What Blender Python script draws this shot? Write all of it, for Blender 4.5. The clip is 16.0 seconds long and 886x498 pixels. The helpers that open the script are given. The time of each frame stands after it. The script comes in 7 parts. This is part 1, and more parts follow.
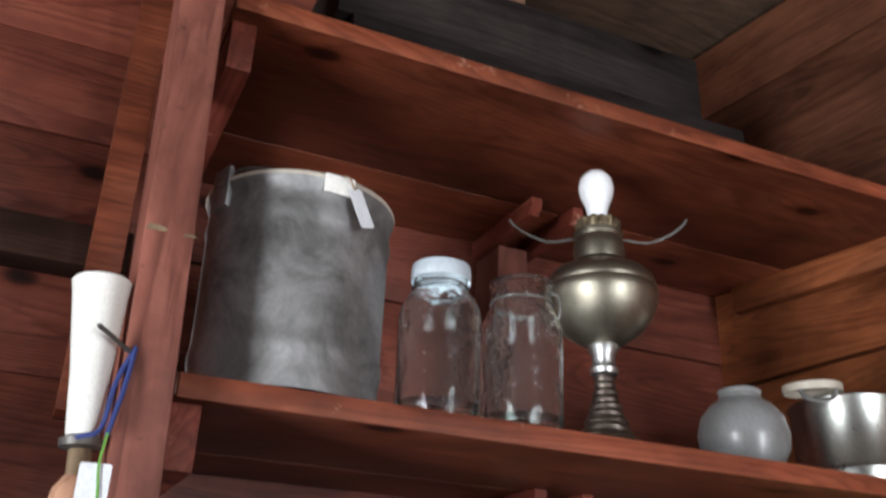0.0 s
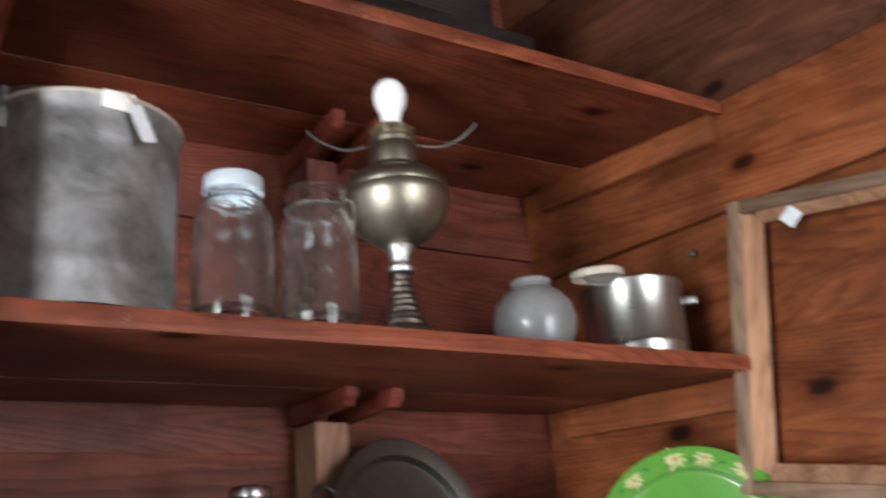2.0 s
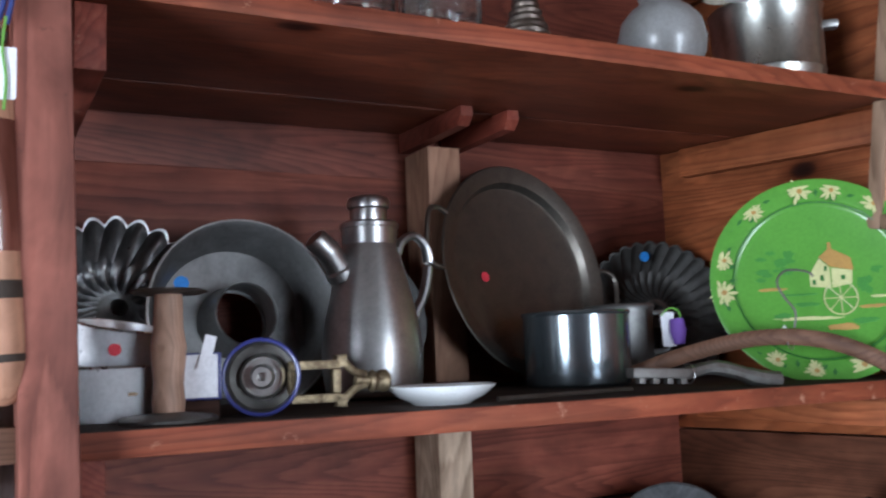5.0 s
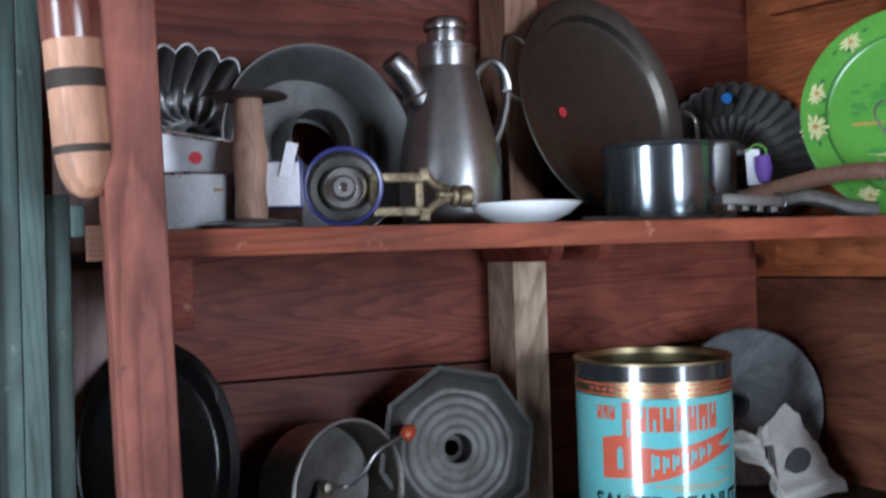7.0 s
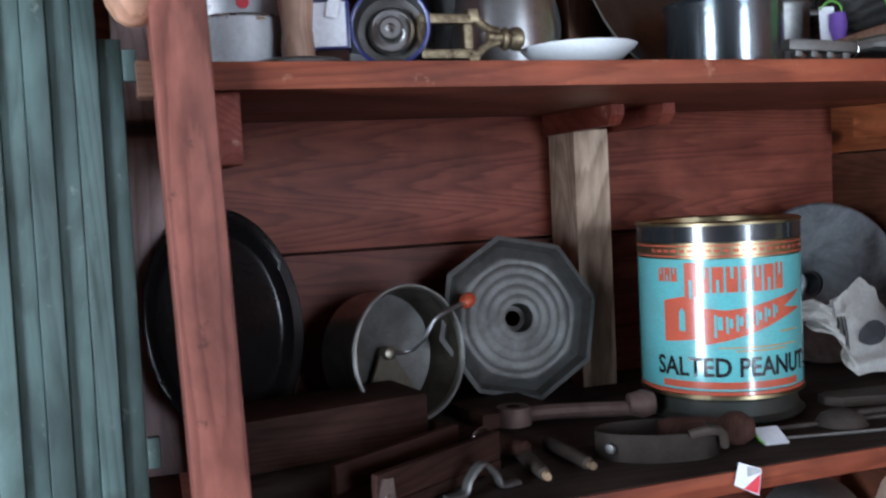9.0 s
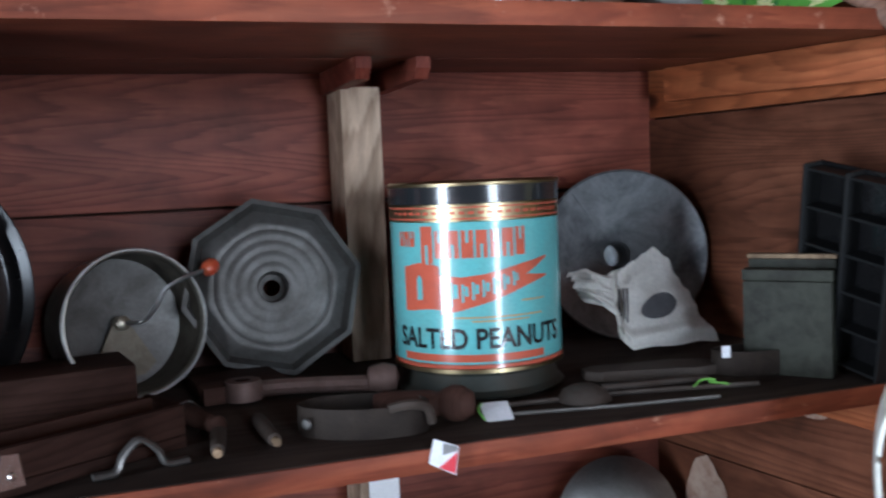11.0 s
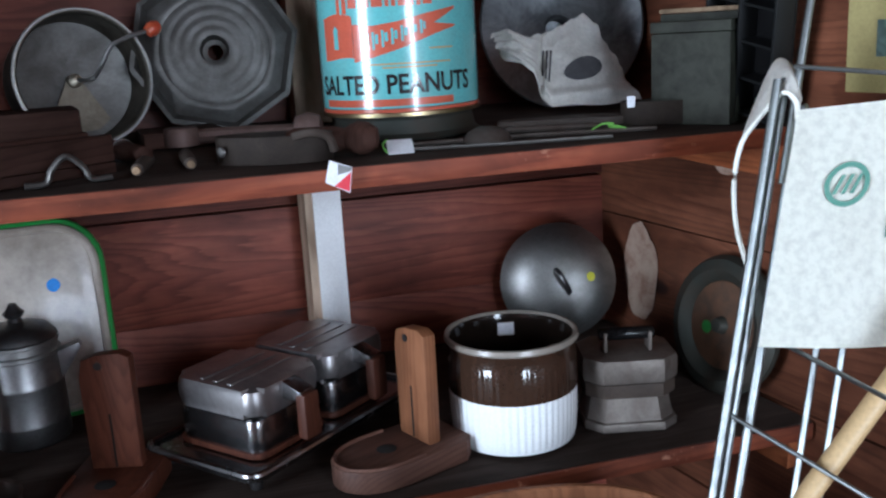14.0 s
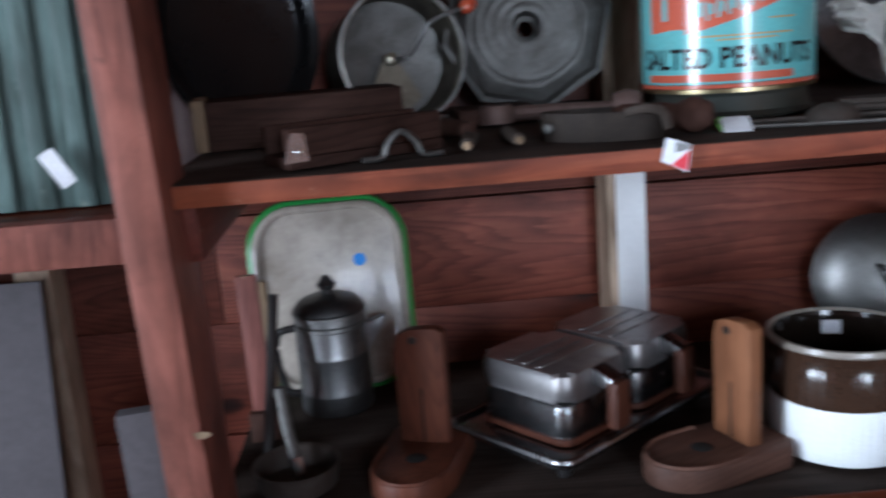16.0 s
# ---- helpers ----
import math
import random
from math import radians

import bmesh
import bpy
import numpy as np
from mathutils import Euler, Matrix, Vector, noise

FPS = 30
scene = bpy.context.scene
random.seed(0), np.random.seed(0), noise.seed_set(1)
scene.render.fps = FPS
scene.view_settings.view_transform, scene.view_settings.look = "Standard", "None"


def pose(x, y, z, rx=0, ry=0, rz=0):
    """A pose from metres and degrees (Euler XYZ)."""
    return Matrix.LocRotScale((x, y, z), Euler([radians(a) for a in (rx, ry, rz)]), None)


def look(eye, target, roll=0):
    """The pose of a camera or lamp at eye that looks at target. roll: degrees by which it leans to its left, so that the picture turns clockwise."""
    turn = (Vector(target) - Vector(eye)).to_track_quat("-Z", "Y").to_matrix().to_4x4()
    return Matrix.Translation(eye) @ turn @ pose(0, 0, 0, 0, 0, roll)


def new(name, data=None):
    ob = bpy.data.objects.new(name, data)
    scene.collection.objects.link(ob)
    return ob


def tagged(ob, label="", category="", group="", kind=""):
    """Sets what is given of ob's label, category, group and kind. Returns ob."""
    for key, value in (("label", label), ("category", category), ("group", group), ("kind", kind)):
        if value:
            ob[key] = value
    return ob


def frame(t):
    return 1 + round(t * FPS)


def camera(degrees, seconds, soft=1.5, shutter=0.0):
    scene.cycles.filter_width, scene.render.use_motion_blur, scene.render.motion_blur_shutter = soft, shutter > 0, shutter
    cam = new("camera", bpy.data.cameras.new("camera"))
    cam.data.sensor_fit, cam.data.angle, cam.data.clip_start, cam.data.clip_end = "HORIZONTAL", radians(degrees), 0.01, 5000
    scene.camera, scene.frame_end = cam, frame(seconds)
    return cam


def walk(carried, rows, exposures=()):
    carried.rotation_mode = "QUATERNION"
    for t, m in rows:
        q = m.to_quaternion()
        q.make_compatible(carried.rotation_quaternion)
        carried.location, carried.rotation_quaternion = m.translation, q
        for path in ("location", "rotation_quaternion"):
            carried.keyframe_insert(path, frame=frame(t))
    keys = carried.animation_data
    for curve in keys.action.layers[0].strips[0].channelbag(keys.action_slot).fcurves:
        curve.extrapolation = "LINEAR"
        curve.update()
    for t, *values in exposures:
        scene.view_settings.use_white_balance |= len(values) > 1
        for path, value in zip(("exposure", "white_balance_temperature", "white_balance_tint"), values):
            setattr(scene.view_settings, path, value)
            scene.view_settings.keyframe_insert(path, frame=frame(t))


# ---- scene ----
cam = camera(51.3, 16.0, soft=2.3, shutter=0.8)
PATH = [
    (0, (0.154, 0.168, 1.702), (0.874, 1.831, 2.549), 2.0),
    (0.5, (0.166, 0.162, 1.686), (0.909, 1.847, 2.467), 0.5),
    (1, (0.172, 0.141, 1.683), (0.963, 1.839, 2.383), -1.0),
    (1.5, (0.181, 0.121, 1.677), (1.053, 1.784, 2.365), -2.4),
    (2, (0.207, 0.099, 1.665), (1.223, 1.681, 2.346), -4.8),
    (2.5, (0.229, 0.098, 1.645), (1.36, 1.63, 2.258), -5.4),
    (3, (0.224, 0.131, 1.621), (1.246, 1.776, 2.119), -3.1),
    (3.5, (0.211, 0.161, 1.599), (1.151, 1.892, 1.945), -2.5),
    (3.7, (0.211, 0.16, 1.598), (1.155, 1.897, 1.904), -2.6),
    (5.8, (0.176, 0.199, 1.581), (0.992, 2.014, 1.779), -1.9),
    (6, (0.174, 0.206, 1.573), (0.972, 2.031, 1.748), -1.8),
    (6.5, (0.175, 0.211, 1.541), (0.971, 2.043, 1.639), -1.6),
    (7, (0.177, 0.22, 1.52), (0.961, 2.06, 1.527), -1.9),
    (7.5, (0.171, 0.223, 1.497), (0.891, 2.088, 1.479), -2.1),
    (8, (0.169, 0.22, 1.473), (0.835, 2.105, 1.418), -2.2),
    (8.2, (0.169, 0.222, 1.462), (0.835, 2.106, 1.381), -2.6),
    (10.3, (0.4, 0.209, 1.397), (0.965, 2.122, 1.247), -2.8),
    (10.5, (0.445, 0.223, 1.391), (1.039, 2.127, 1.233), -2.6),
    (11, (0.503, 0.197, 1.385), (1.149, 2.084, 1.229), -2.5),
    (11.5, (0.548, 0.142, 1.372), (1.124, 2.048, 1.188), -2.3),
    (12, (0.583, 0.099, 1.344), (0.987, 2.041, 1.09), -2.3),
    (12.5, (0.608, 0.078, 1.305), (0.947, 2.025, 0.995), -2.6),
    (13, (0.617, 0.065, 1.29), (0.976, 1.995, 0.907), -2.7),
    (13.5, (0.621, 0.056, 1.271), (1.063, 1.958, 0.842), -3.0),
    (14, (0.623, 0.05, 1.266), (1.128, 1.929, 0.804), -3.3),
    (14.5, (0.615, 0.055, 1.268), (1.135, 1.93, 0.804), -3.4),
    (15, (0.586, 0.073, 1.266), (0.988, 1.98, 0.815), -3.9),
    (15.5, (0.554, 0.089, 1.257), (0.769, 2.027, 0.809), -4.5),
    (16, (0.523, 0.106, 1.256), (0.549, 2.054, 0.802), -4.5),
]
EXPOSURES = ((0.0, -0.14, 6500, 10), (2.0, 0.02, 6600, 11), (3.0, 0.02, 6400, 11), (4.5, 0.0, 5950, 10), (8.0, 0.0, 5650, 9), (11.0, -0.05, 5650, 9), (12.2, -0.18, 5650, 9), (14.0, -0.07, 5600, 9), (16.0, -0.08, 5600, 9))
walk(cam, [(t, look(eye, target, roll)) for t, eye, target, roll in PATH], EXPOSURES)
DOOR_W, WEST_W = 130.0, 145.0

# ---- world, sun and large lights ----
world = bpy.data.worlds.new("world")
scene.world = world
world.use_nodes = True
wn = world.node_tree.nodes
sky = wn.new("ShaderNodeTexSky")
sky.sky_type, sky.sun_disc = "NISHITA", False
sky.sun_elevation, sky.sun_rotation = radians(48), radians(160)
wn["Background"].inputs["Strength"].default_value = 0.12
world.node_tree.links.new(sky.outputs[0], wn["Background"].inputs["Color"])
sun_data = bpy.data.lights.new("sun", "SUN")
sun_data.energy, sun_data.angle, sun_data.color = 2.5, radians(0.6), (1.0, 0.95, 0.88)
sun = new("sun", sun_data)
sun.matrix_world = look((2.0, -5.0, 6.0), (1.2, -2.9, 1.0))


def opening_light(name, eye, target, w, h, power, colour):
    data = bpy.data.lights.new(name, "AREA")
    data.shape, data.size, data.size_y = "RECTANGLE", w, h
    data.energy, data.color = power, colour
    ob = new(name, data)
    ob.matrix_world = look(eye, target)
    return ob


# daylight entering by the doorway behind the camera and by the open door in the west wall
opening_light("doorway_daylight", (1.25, -2.62, 1.15), (1.1, 0.0, 1.2), 0.8, 2.0, DOOR_W, (0.88, 0.94, 1.0))
opening_light("west_door_daylight", (-2.17, -0.5, 1.15), (0.0, 0.15, 1.2), 0.8, 1.9, WEST_W, (0.9, 0.95, 1.0))


# ---- materials ----
def nodes_of(name):
    m = bpy.data.materials.new(name)
    m.use_nodes = True
    nt = m.node_tree
    return m, nt, nt.nodes, nt.links, nt.nodes["Principled BSDF"]


def ramp(nodes, links, src, stops):
    r = nodes.new("ShaderNodeValToRGB")
    e = r.color_ramp.elements
    e[0].position, e[0].color = stops[0][0], (*stops[0][1], 1)
    e[1].position, e[1].color = stops[-1][0], (*stops[-1][1], 1)
    for p, c in stops[1:-1]:
        k = e.new(p)
        k.color = (*c, 1)
    links.new(src, r.inputs[0])
    return r.outputs[0]


def noise_tex(nodes, links, vec, scale, detail=4.0, rough=0.55, dist=0.0):
    n = nodes.new("ShaderNodeTexNoise")
    n.inputs["Scale"].default_value, n.inputs["Detail"].default_value = scale, detail
    n.inputs["Roughness"].default_value, n.inputs["Distortion"].default_value = rough, dist
    links.new(vec, n.inputs["Vector"])
    return n.outputs["Fac"]


def mix(nodes, links, a, b, fac, mode="MIX"):
    m = nodes.new("ShaderNodeMix")
    m.data_type, m.blend_type = "RGBA", mode
    for src, key in ((fac, 0), (a, 6), (b, 7)):
        if hasattr(src, "links"):
            links.new(src, m.inputs[key])
        elif key == 0:
            m.inputs[0].default_value = src
        else:
            m.inputs[key].default_value = (*src, 1)
    return m.outputs[2]


def wood(name, dark, mid, light, axis=0, rough=0.62, stain=0.45, rings=9.0, wear=None, bump=0.25, knots=True, across=2, streak=0.45, figure=0.34, shine=0.25):
    """Planed softwood: grain along one axis, arched rings, knots and broad stains."""
    m, nt, nodes, links, bsdf = nodes_of(name)
    tc, info = nodes.new("ShaderNodeTexCoord"), nodes.new("ShaderNodeObjectInfo")
    shift = nodes.new("ShaderNodeVectorMath")
    shift.operation = "MULTIPLY_ADD"
    links.new(info.outputs["Random"], shift.inputs[0])
    shift.inputs[1].default_value = (17.0, 9.0, 23.0)
    links.new(tc.outputs["Object"], shift.inputs[2])
    long = nodes.new("ShaderNodeMapping")
    s = [1.0, 1.0, 1.0]
    s[axis] = 0.07
    long.inputs["Scale"].default_value = s
    links.new(shift.outputs[0], long.inputs["Vector"])
    vec = long.outputs[0]
    fine = noise_tex(nodes, links, vec, 130.0, 5, 0.6)
    wide = noise_tex(nodes, links, vec, 16.0, 4, 0.6, 0.8)
    # arched figure: level lines of a stretched, smooth noise
    arch = nodes.new("ShaderNodeMapping")
    s3 = [1.0, 1.0, 1.0]
    s3[axis] = 0.1
    arch.inputs["Scale"].default_value = s3
    links.new(shift.outputs[0], arch.inputs["Vector"])
    hill = noise_tex(nodes, links, arch.outputs[0], 6.0, 2.0, 0.35, 0.25)
    lift = nodes.new("ShaderNodeMath")
    lift.operation = "MULTIPLY"
    lift.inputs[1].default_value = rings * 5.5
    jitter = nodes.new("ShaderNodeMath")
    jitter.operation = "MULTIPLY_ADD"
    jitter.inputs[1].default_value = 0.02
    links.new(fine, jitter.inputs[0])
    links.new(hill, jitter.inputs[2])
    links.new(jitter.outputs[0], lift.inputs[0])
    saw = nodes.new("ShaderNodeMath")
    saw.operation = "FRACT"
    links.new(lift.outputs[0], saw.inputs[0])
    late = ramp(nodes, links, saw.outputs[0], [(0.0, (0.72, 0.72, 0.72)), (0.5, (0.6, 0.6, 0.6)), (0.86, (0.2, 0.2, 0.2)), (1.0, (0.72, 0.72, 0.72))])
    grain = mix(nodes, links, fine, late, figure * 0.6)
    col = ramp(nodes, links, grain, [(0.1, dark), (0.48, mid), (0.92, light)])
    col = mix(nodes, links, col, ramp(nodes, links, wide, [(0.28, dark), (0.5, mid), (0.74, light)]), 0.34)
    thin = ramp(nodes, links, saw.outputs[0], [(0.0, (1.0, 1.0, 1.0)), (0.45, (0.97, 0.95, 0.94)), (0.85, (0.45, 0.39, 0.37)), (1.0, (1.0, 1.0, 1.0))])
    col = mix(nodes, links, col, thin, figure * 1.1, "MULTIPLY")
    blot = noise_tex(nodes, links, shift.outputs[0], 5.0, 5, 0.6, 0.4)
    col = mix(nodes, links, col, ramp(nodes, links, blot, [(0.3, (1 - stain,) * 3), (0.62, (1.0, 1.0, 1.0))]), 1.0, "MULTIPLY")
    cloud = nodes.new("ShaderNodeMapping")
    s2 = [1.0, 1.0, 1.0]
    s2[axis] = 0.3
    cloud.inputs["Scale"].default_value = s2
    links.new(shift.outputs[0], cloud.inputs["Vector"])
    dark_streak = noise_tex(nodes, links, cloud.outputs[0], 17.0, 5, 0.62, 0.9)
    col = mix(nodes, links, col, ramp(nodes, links, dark_streak, [(0.3, (1 - streak, 1 - streak * 1.05, 1 - streak * 1.1)), (0.58, (1.0, 1.0, 1.0))]), 1.0, "MULTIPLY")
    tone = nodes.new("ShaderNodeMapRange")
    tone.inputs["To Min"].default_value, tone.inputs["To Max"].default_value = 0.68, 1.22
    links.new(info.outputs["Random"], tone.inputs["Value"])
    col = mix(nodes, links, col, tone.outputs[0], 1.0, "MULTIPLY")
    if knots:
        sep, com = nodes.new("ShaderNodeSeparateXYZ"), nodes.new("ShaderNodeCombineXYZ")
        links.new(shift.outputs[0], sep.inputs[0])
        squeeze = nodes.new("ShaderNodeMath")
        squeeze.operation = "MULTIPLY"
        squeeze.inputs[1].default_value = 0.55
        links.new(sep.outputs[axis], squeeze.inputs[0])
        links.new(squeeze.outputs[0], com.inputs[0])
        links.new(sep.outputs[across], com.inputs[1])
        vor = nodes.new("ShaderNodeTexVoronoi")
        vor.voronoi_dimensions = "2D"
        vor.inputs["Scale"].default_value = 3.4
        links.new(com.outputs[0], vor.inputs["Vector"])
        col = mix(nodes, links, col, ramp(nodes, links, vor.outputs["Distance"], [(0.018, (0.1, 0.07, 0.06)), (0.034, (0.22, 0.16, 0.13)), (0.05, (0.7, 0.62, 0.56)), (0.1, (1.0, 1.0, 1.0))]), 1.0, "MULTIPLY")
    if wear:
        spots = noise_tex(nodes, links, shift.outputs[0], 34.0, 6, 0.7)
        col = mix(nodes, links, col, wear, ramp(nodes, links, spots, [(0.62, (0, 0, 0)), (0.72, (0.8, 0.8, 0.8))]))
    links.new(col, bsdf.inputs["Base Color"])
    bsdf.inputs["Roughness"].default_value = rough
    bsdf.inputs["Specular IOR Level"].default_value = shine
    b = nodes.new("ShaderNodeBump")
    b.inputs["Strength"].default_value, b.inputs["Distance"].default_value = bump, 0.002
    links.new(grain, b.inputs["Height"])
    links.new(b.outputs[0], bsdf.inputs["Normal"])
    return m


def metal(name, col, dull, rough=0.3, spread=0.25, scale=14.0, metallic=1.0, amount=0.6, dents=0.0):
    """Worn metal: clean and dull patches with their own gloss."""
    m, nt, nodes, links, bsdf = nodes_of(name)
    tc = nodes.new("ShaderNodeTexCoord")
    a = noise_tex(nodes, links, tc.outputs["Object"], scale, 6, 0.65, 0.5)
    f = noise_tex(nodes, links, tc.outputs["Object"], scale * 11, 3, 0.6)
    fac = ramp(nodes, links, a, [(0.38, (0, 0, 0)), (0.66, (amount,) * 3)])
    c = mix(nodes, links, col, dull, fac)
    c = mix(nodes, links, c, ramp(nodes, links, f, [(0.3, (0.88, 0.88, 0.88)), (0.6, (1, 1, 1))]), 1.0, "MULTIPLY")
    links.new(c, bsdf.inputs["Base Color"])
    bsdf.inputs["Metallic"].default_value = metallic
    r = nodes.new("ShaderNodeMapRange")
    r.inputs["To Min"].default_value, r.inputs["To Max"].default_value = rough, rough + spread
    links.new(a, r.inputs["Value"])
    links.new(r.outputs[0], bsdf.inputs["Roughness"])
    b = nodes.new("ShaderNodeBump")
    b.inputs["Strength"].default_value, b.inputs["Distance"].default_value = 0.15, 0.001
    links.new(f, b.inputs["Height"])
    if dents:
        b.inputs["Strength"].default_value, b.inputs["Distance"].default_value = 0.5, dents
        links.new(noise_tex(nodes, links, tc.outputs["Object"], 9.0, 2, 0.5), b.inputs["Height"])
    links.new(b.outputs[0], bsdf.inputs["Normal"])
    return m


def paint(name, col, dirt=(0.1, 0.08, 0.06), rough=0.4, amount=0.35, scale=18.0, bump=0.1, coat=0.0):
    """Paint, enamel, clay, paper or cloth: one colour with dirt in patches and fine relief."""
    m, nt, nodes, links, bsdf = nodes_of(name)
    tc = nodes.new("ShaderNodeTexCoord")
    a = noise_tex(nodes, links, tc.outputs["Object"], scale, 6, 0.65, 0.3)
    f = noise_tex(nodes, links, tc.outputs["Object"], scale * 14, 3, 0.6)
    c = mix(nodes, links, col, dirt, ramp(nodes, links, a, [(0.42, (0, 0, 0)), (0.75, (amount,) * 3)]))
    c = mix(nodes, links, c, ramp(nodes, links, f, [(0.3, (0.85, 0.85, 0.85)), (0.6, (1, 1, 1))]), 1.0, "MULTIPLY")
    links.new(c, bsdf.inputs["Base Color"])
    bsdf.inputs["Roughness"].default_value = rough
    bsdf.inputs["Coat Weight"].default_value = coat
    b = nodes.new("ShaderNodeBump")
    b.inputs["Strength"].default_value, b.inputs["Distance"].default_value = bump, 0.001
    links.new(f, b.inputs["Height"])
    links.new(b.outputs[0], bsdf.inputs["Normal"])
    return m


def glass(name, tint=(0.97, 0.99, 0.985), rough=0.0):
    m, nt, nodes, links, bsdf = nodes_of(name)
    bsdf.inputs["Base Color"].default_value = (*tint, 1)
    bsdf.inputs["Roughness"].default_value = rough
    bsdf.inputs["Transmission Weight"].default_value = 0.996
    bsdf.inputs["IOR"].default_value = 1.45
    tc = nodes.new("ShaderNodeTexCoord")
    b = nodes.new("ShaderNodeBump")
    b.inputs["Strength"].default_value, b.inputs["Distance"].default_value = 0.5, 0.004
    links.new(noise_tex(nodes, links, tc.outputs["Object"], 55.0, 2, 0.5, 0.6), b.inputs["Height"])
    links.new(b.outputs[0], bsdf.inputs["Normal"])
    return m


WALL_RED = wood("wall_red_boards", (0.06, 0.014, 0.009), (0.18, 0.044, 0.027), (0.31, 0.1, 0.058), 0, 0.55, 0.5, rings=9, figure=0.42, streak=0.34)
WALL_TAN = wood("wall_tan_boards", (0.12, 0.03, 0.011), (0.37, 0.106, 0.038), (0.6, 0.225, 0.088), 0, 0.5, 0.5, rings=8, figure=0.36)
# browner boards, their colour also darkened to carry the wall's shade
WALL_BROWN_SHADED = wood("wall_brown_shaded_boards", (0.06, 0.02, 0.011), (0.17, 0.06, 0.031), (0.3, 0.12, 0.064), 0, 0.55, 0.5, rings=8, figure=0.36)
SHELF_RED = wood("shelf_boards", (0.06, 0.015, 0.008), (0.195, 0.047, 0.022), (0.3, 0.09, 0.042), 0, 0.45, 0.5, across=1)
EDGE_RED = wood("painted_shelf_edge", (0.1, 0.02, 0.01), (0.24, 0.055, 0.024), (0.38, 0.12, 0.055), 0, 0.55, 0.55, wear=(0.4, 0.2, 0.13), knots=False)
POST_RED = wood("painted_post", (0.12, 0.04, 0.029), (0.26, 0.09, 0.065), (0.38, 0.15, 0.11), 2, 0.55, 0.6, rings=6, wear=(0.05, 0.022, 0.018), knots=False, streak=0.5, figure=0.4)
CLEAT_RED = wood("red_cleat", (0.13, 0.025, 0.015), (0.24, 0.05, 0.03), (0.36, 0.12, 0.08), 1, 0.6, 0.4, wear=(0.5, 0.28, 0.2), knots=False)
STUD_PINE = wood("bare_pine_stud", (0.24, 0.115, 0.07), (0.46, 0.25, 0.16), (0.6, 0.37, 0.25), 2, 0.7, 0.4, rings=5)
STUD_PALE = wood("pale_sawn_pine", (0.4, 0.26, 0.17), (0.72, 0.54, 0.39), (0.84, 0.68, 0.53), 2, 0.7, 0.4, rings=6, knots=False, streak=0.5, figure=0.45)
STUD_FADED = wood("faded_pink_stud", (0.3, 0.2, 0.19), (0.62, 0.46, 0.44), (0.75, 0.6, 0.58), 2, 0.7, 0.4, rings=5, wear=(0.12, 0.07, 0.06))
# near-white colour that paints daylight onto a stud's front face
STUD_LIT = paint("lit_pine_face", (0.93, 0.93, 0.93), (0.75, 0.72, 0.68), 0.6, 0.15, 40.0)
DARK_BOARD = wood("sooty_board", (0.012, 0.009, 0.008), (0.026, 0.02, 0.018), (0.045, 0.036, 0.031), 0, 0.7, 0.5, shine=0.1)
WEATHERED_X = wood("brown_grey_frame_x", (0.12, 0.072, 0.046), (0.26, 0.165, 0.108), (0.36, 0.24, 0.165), 0, 0.6, 0.35, knots=False)
WEATHERED_Y = wood("brown_grey_frame_y", (0.12, 0.072, 0.046), (0.26, 0.165, 0.108), (0.36, 0.24, 0.165), 1, 0.6, 0.35, knots=False)
WEATHERED = wood("grey_weathered_wood", (0.1, 0.08, 0.06), (0.22, 0.17, 0.125), (0.31, 0.25, 0.19), 2, 0.75, 0.35, knots=False)
TURNED_WOOD = wood("turned_maple", (0.3, 0.14, 0.085), (0.52, 0.28, 0.18), (0.62, 0.37, 0.25), 2, 0.5, 0.35, knots=False)
ORANGE_WOOD = wood("orange_pine", (0.22, 0.08, 0.035), (0.34, 0.14, 0.065), (0.43, 0.2, 0.1), 2, 0.5, 0.3, knots=False)
RED_WOOD = wood("mahogany_stained_wood", (0.055, 0.016, 0.01), (0.125, 0.04, 0.022), (0.19, 0.068, 0.04), 2, 0.5, 0.4, knots=False)
BROWN_WOOD = wood("dark_brown_wood", (0.026, 0.013, 0.01), (0.058, 0.029, 0.022), (0.1, 0.05, 0.037), 0, 0.7, 0.4, knots=False, shine=0.08)
HOOP_WOOD = wood("bent_brown_wood", (0.08, 0.04, 0.025), (0.16, 0.083, 0.053), (0.24, 0.135, 0.09), 0, 0.55, 0.4, knots=False)
CUT_WOOD = wood("pale_cut_wood", (0.2, 0.13, 0.08), (0.33, 0.23, 0.14), (0.42, 0.3, 0.2), 2, 0.75, 0.3, knots=False)
FLOOR_WOOD = wood("grey_floor_boards", (0.05, 0.04, 0.033), (0.11, 0.088, 0.07), (0.17, 0.14, 0.11), 1, 0.75, 0.4)
CEIL_WOOD = wood("roof_boards", (0.04, 0.024, 0.016), (0.09, 0.055, 0.036), (0.14, 0.09, 0.06), 0, 0.75, 0.4)
SHELF_TOP = wood("dark_shelf_top", (0.024, 0.017, 0.014), (0.052, 0.037, 0.03), (0.08, 0.058, 0.048), 0, 0.8, 0.45, knots=False, shine=0.12)
FADED_RED = wood("faded_red_paint", (0.13, 0.045, 0.035), (0.2, 0.07, 0.055), (0.26, 0.1, 0.08), 2, 0.55, 0.35, wear=(0.45, 0.28, 0.18), knots=False)
TIN = metal("dull_tinplate", (0.42, 0.42, 0.41), (0.15, 0.145, 0.14), 0.34, 0.3)
FLUTE_TIN = metal("grey_fluted_tin", (0.5, 0.5, 0.5), (0.2, 0.2, 0.2), 0.2, 0.22, 18.0)
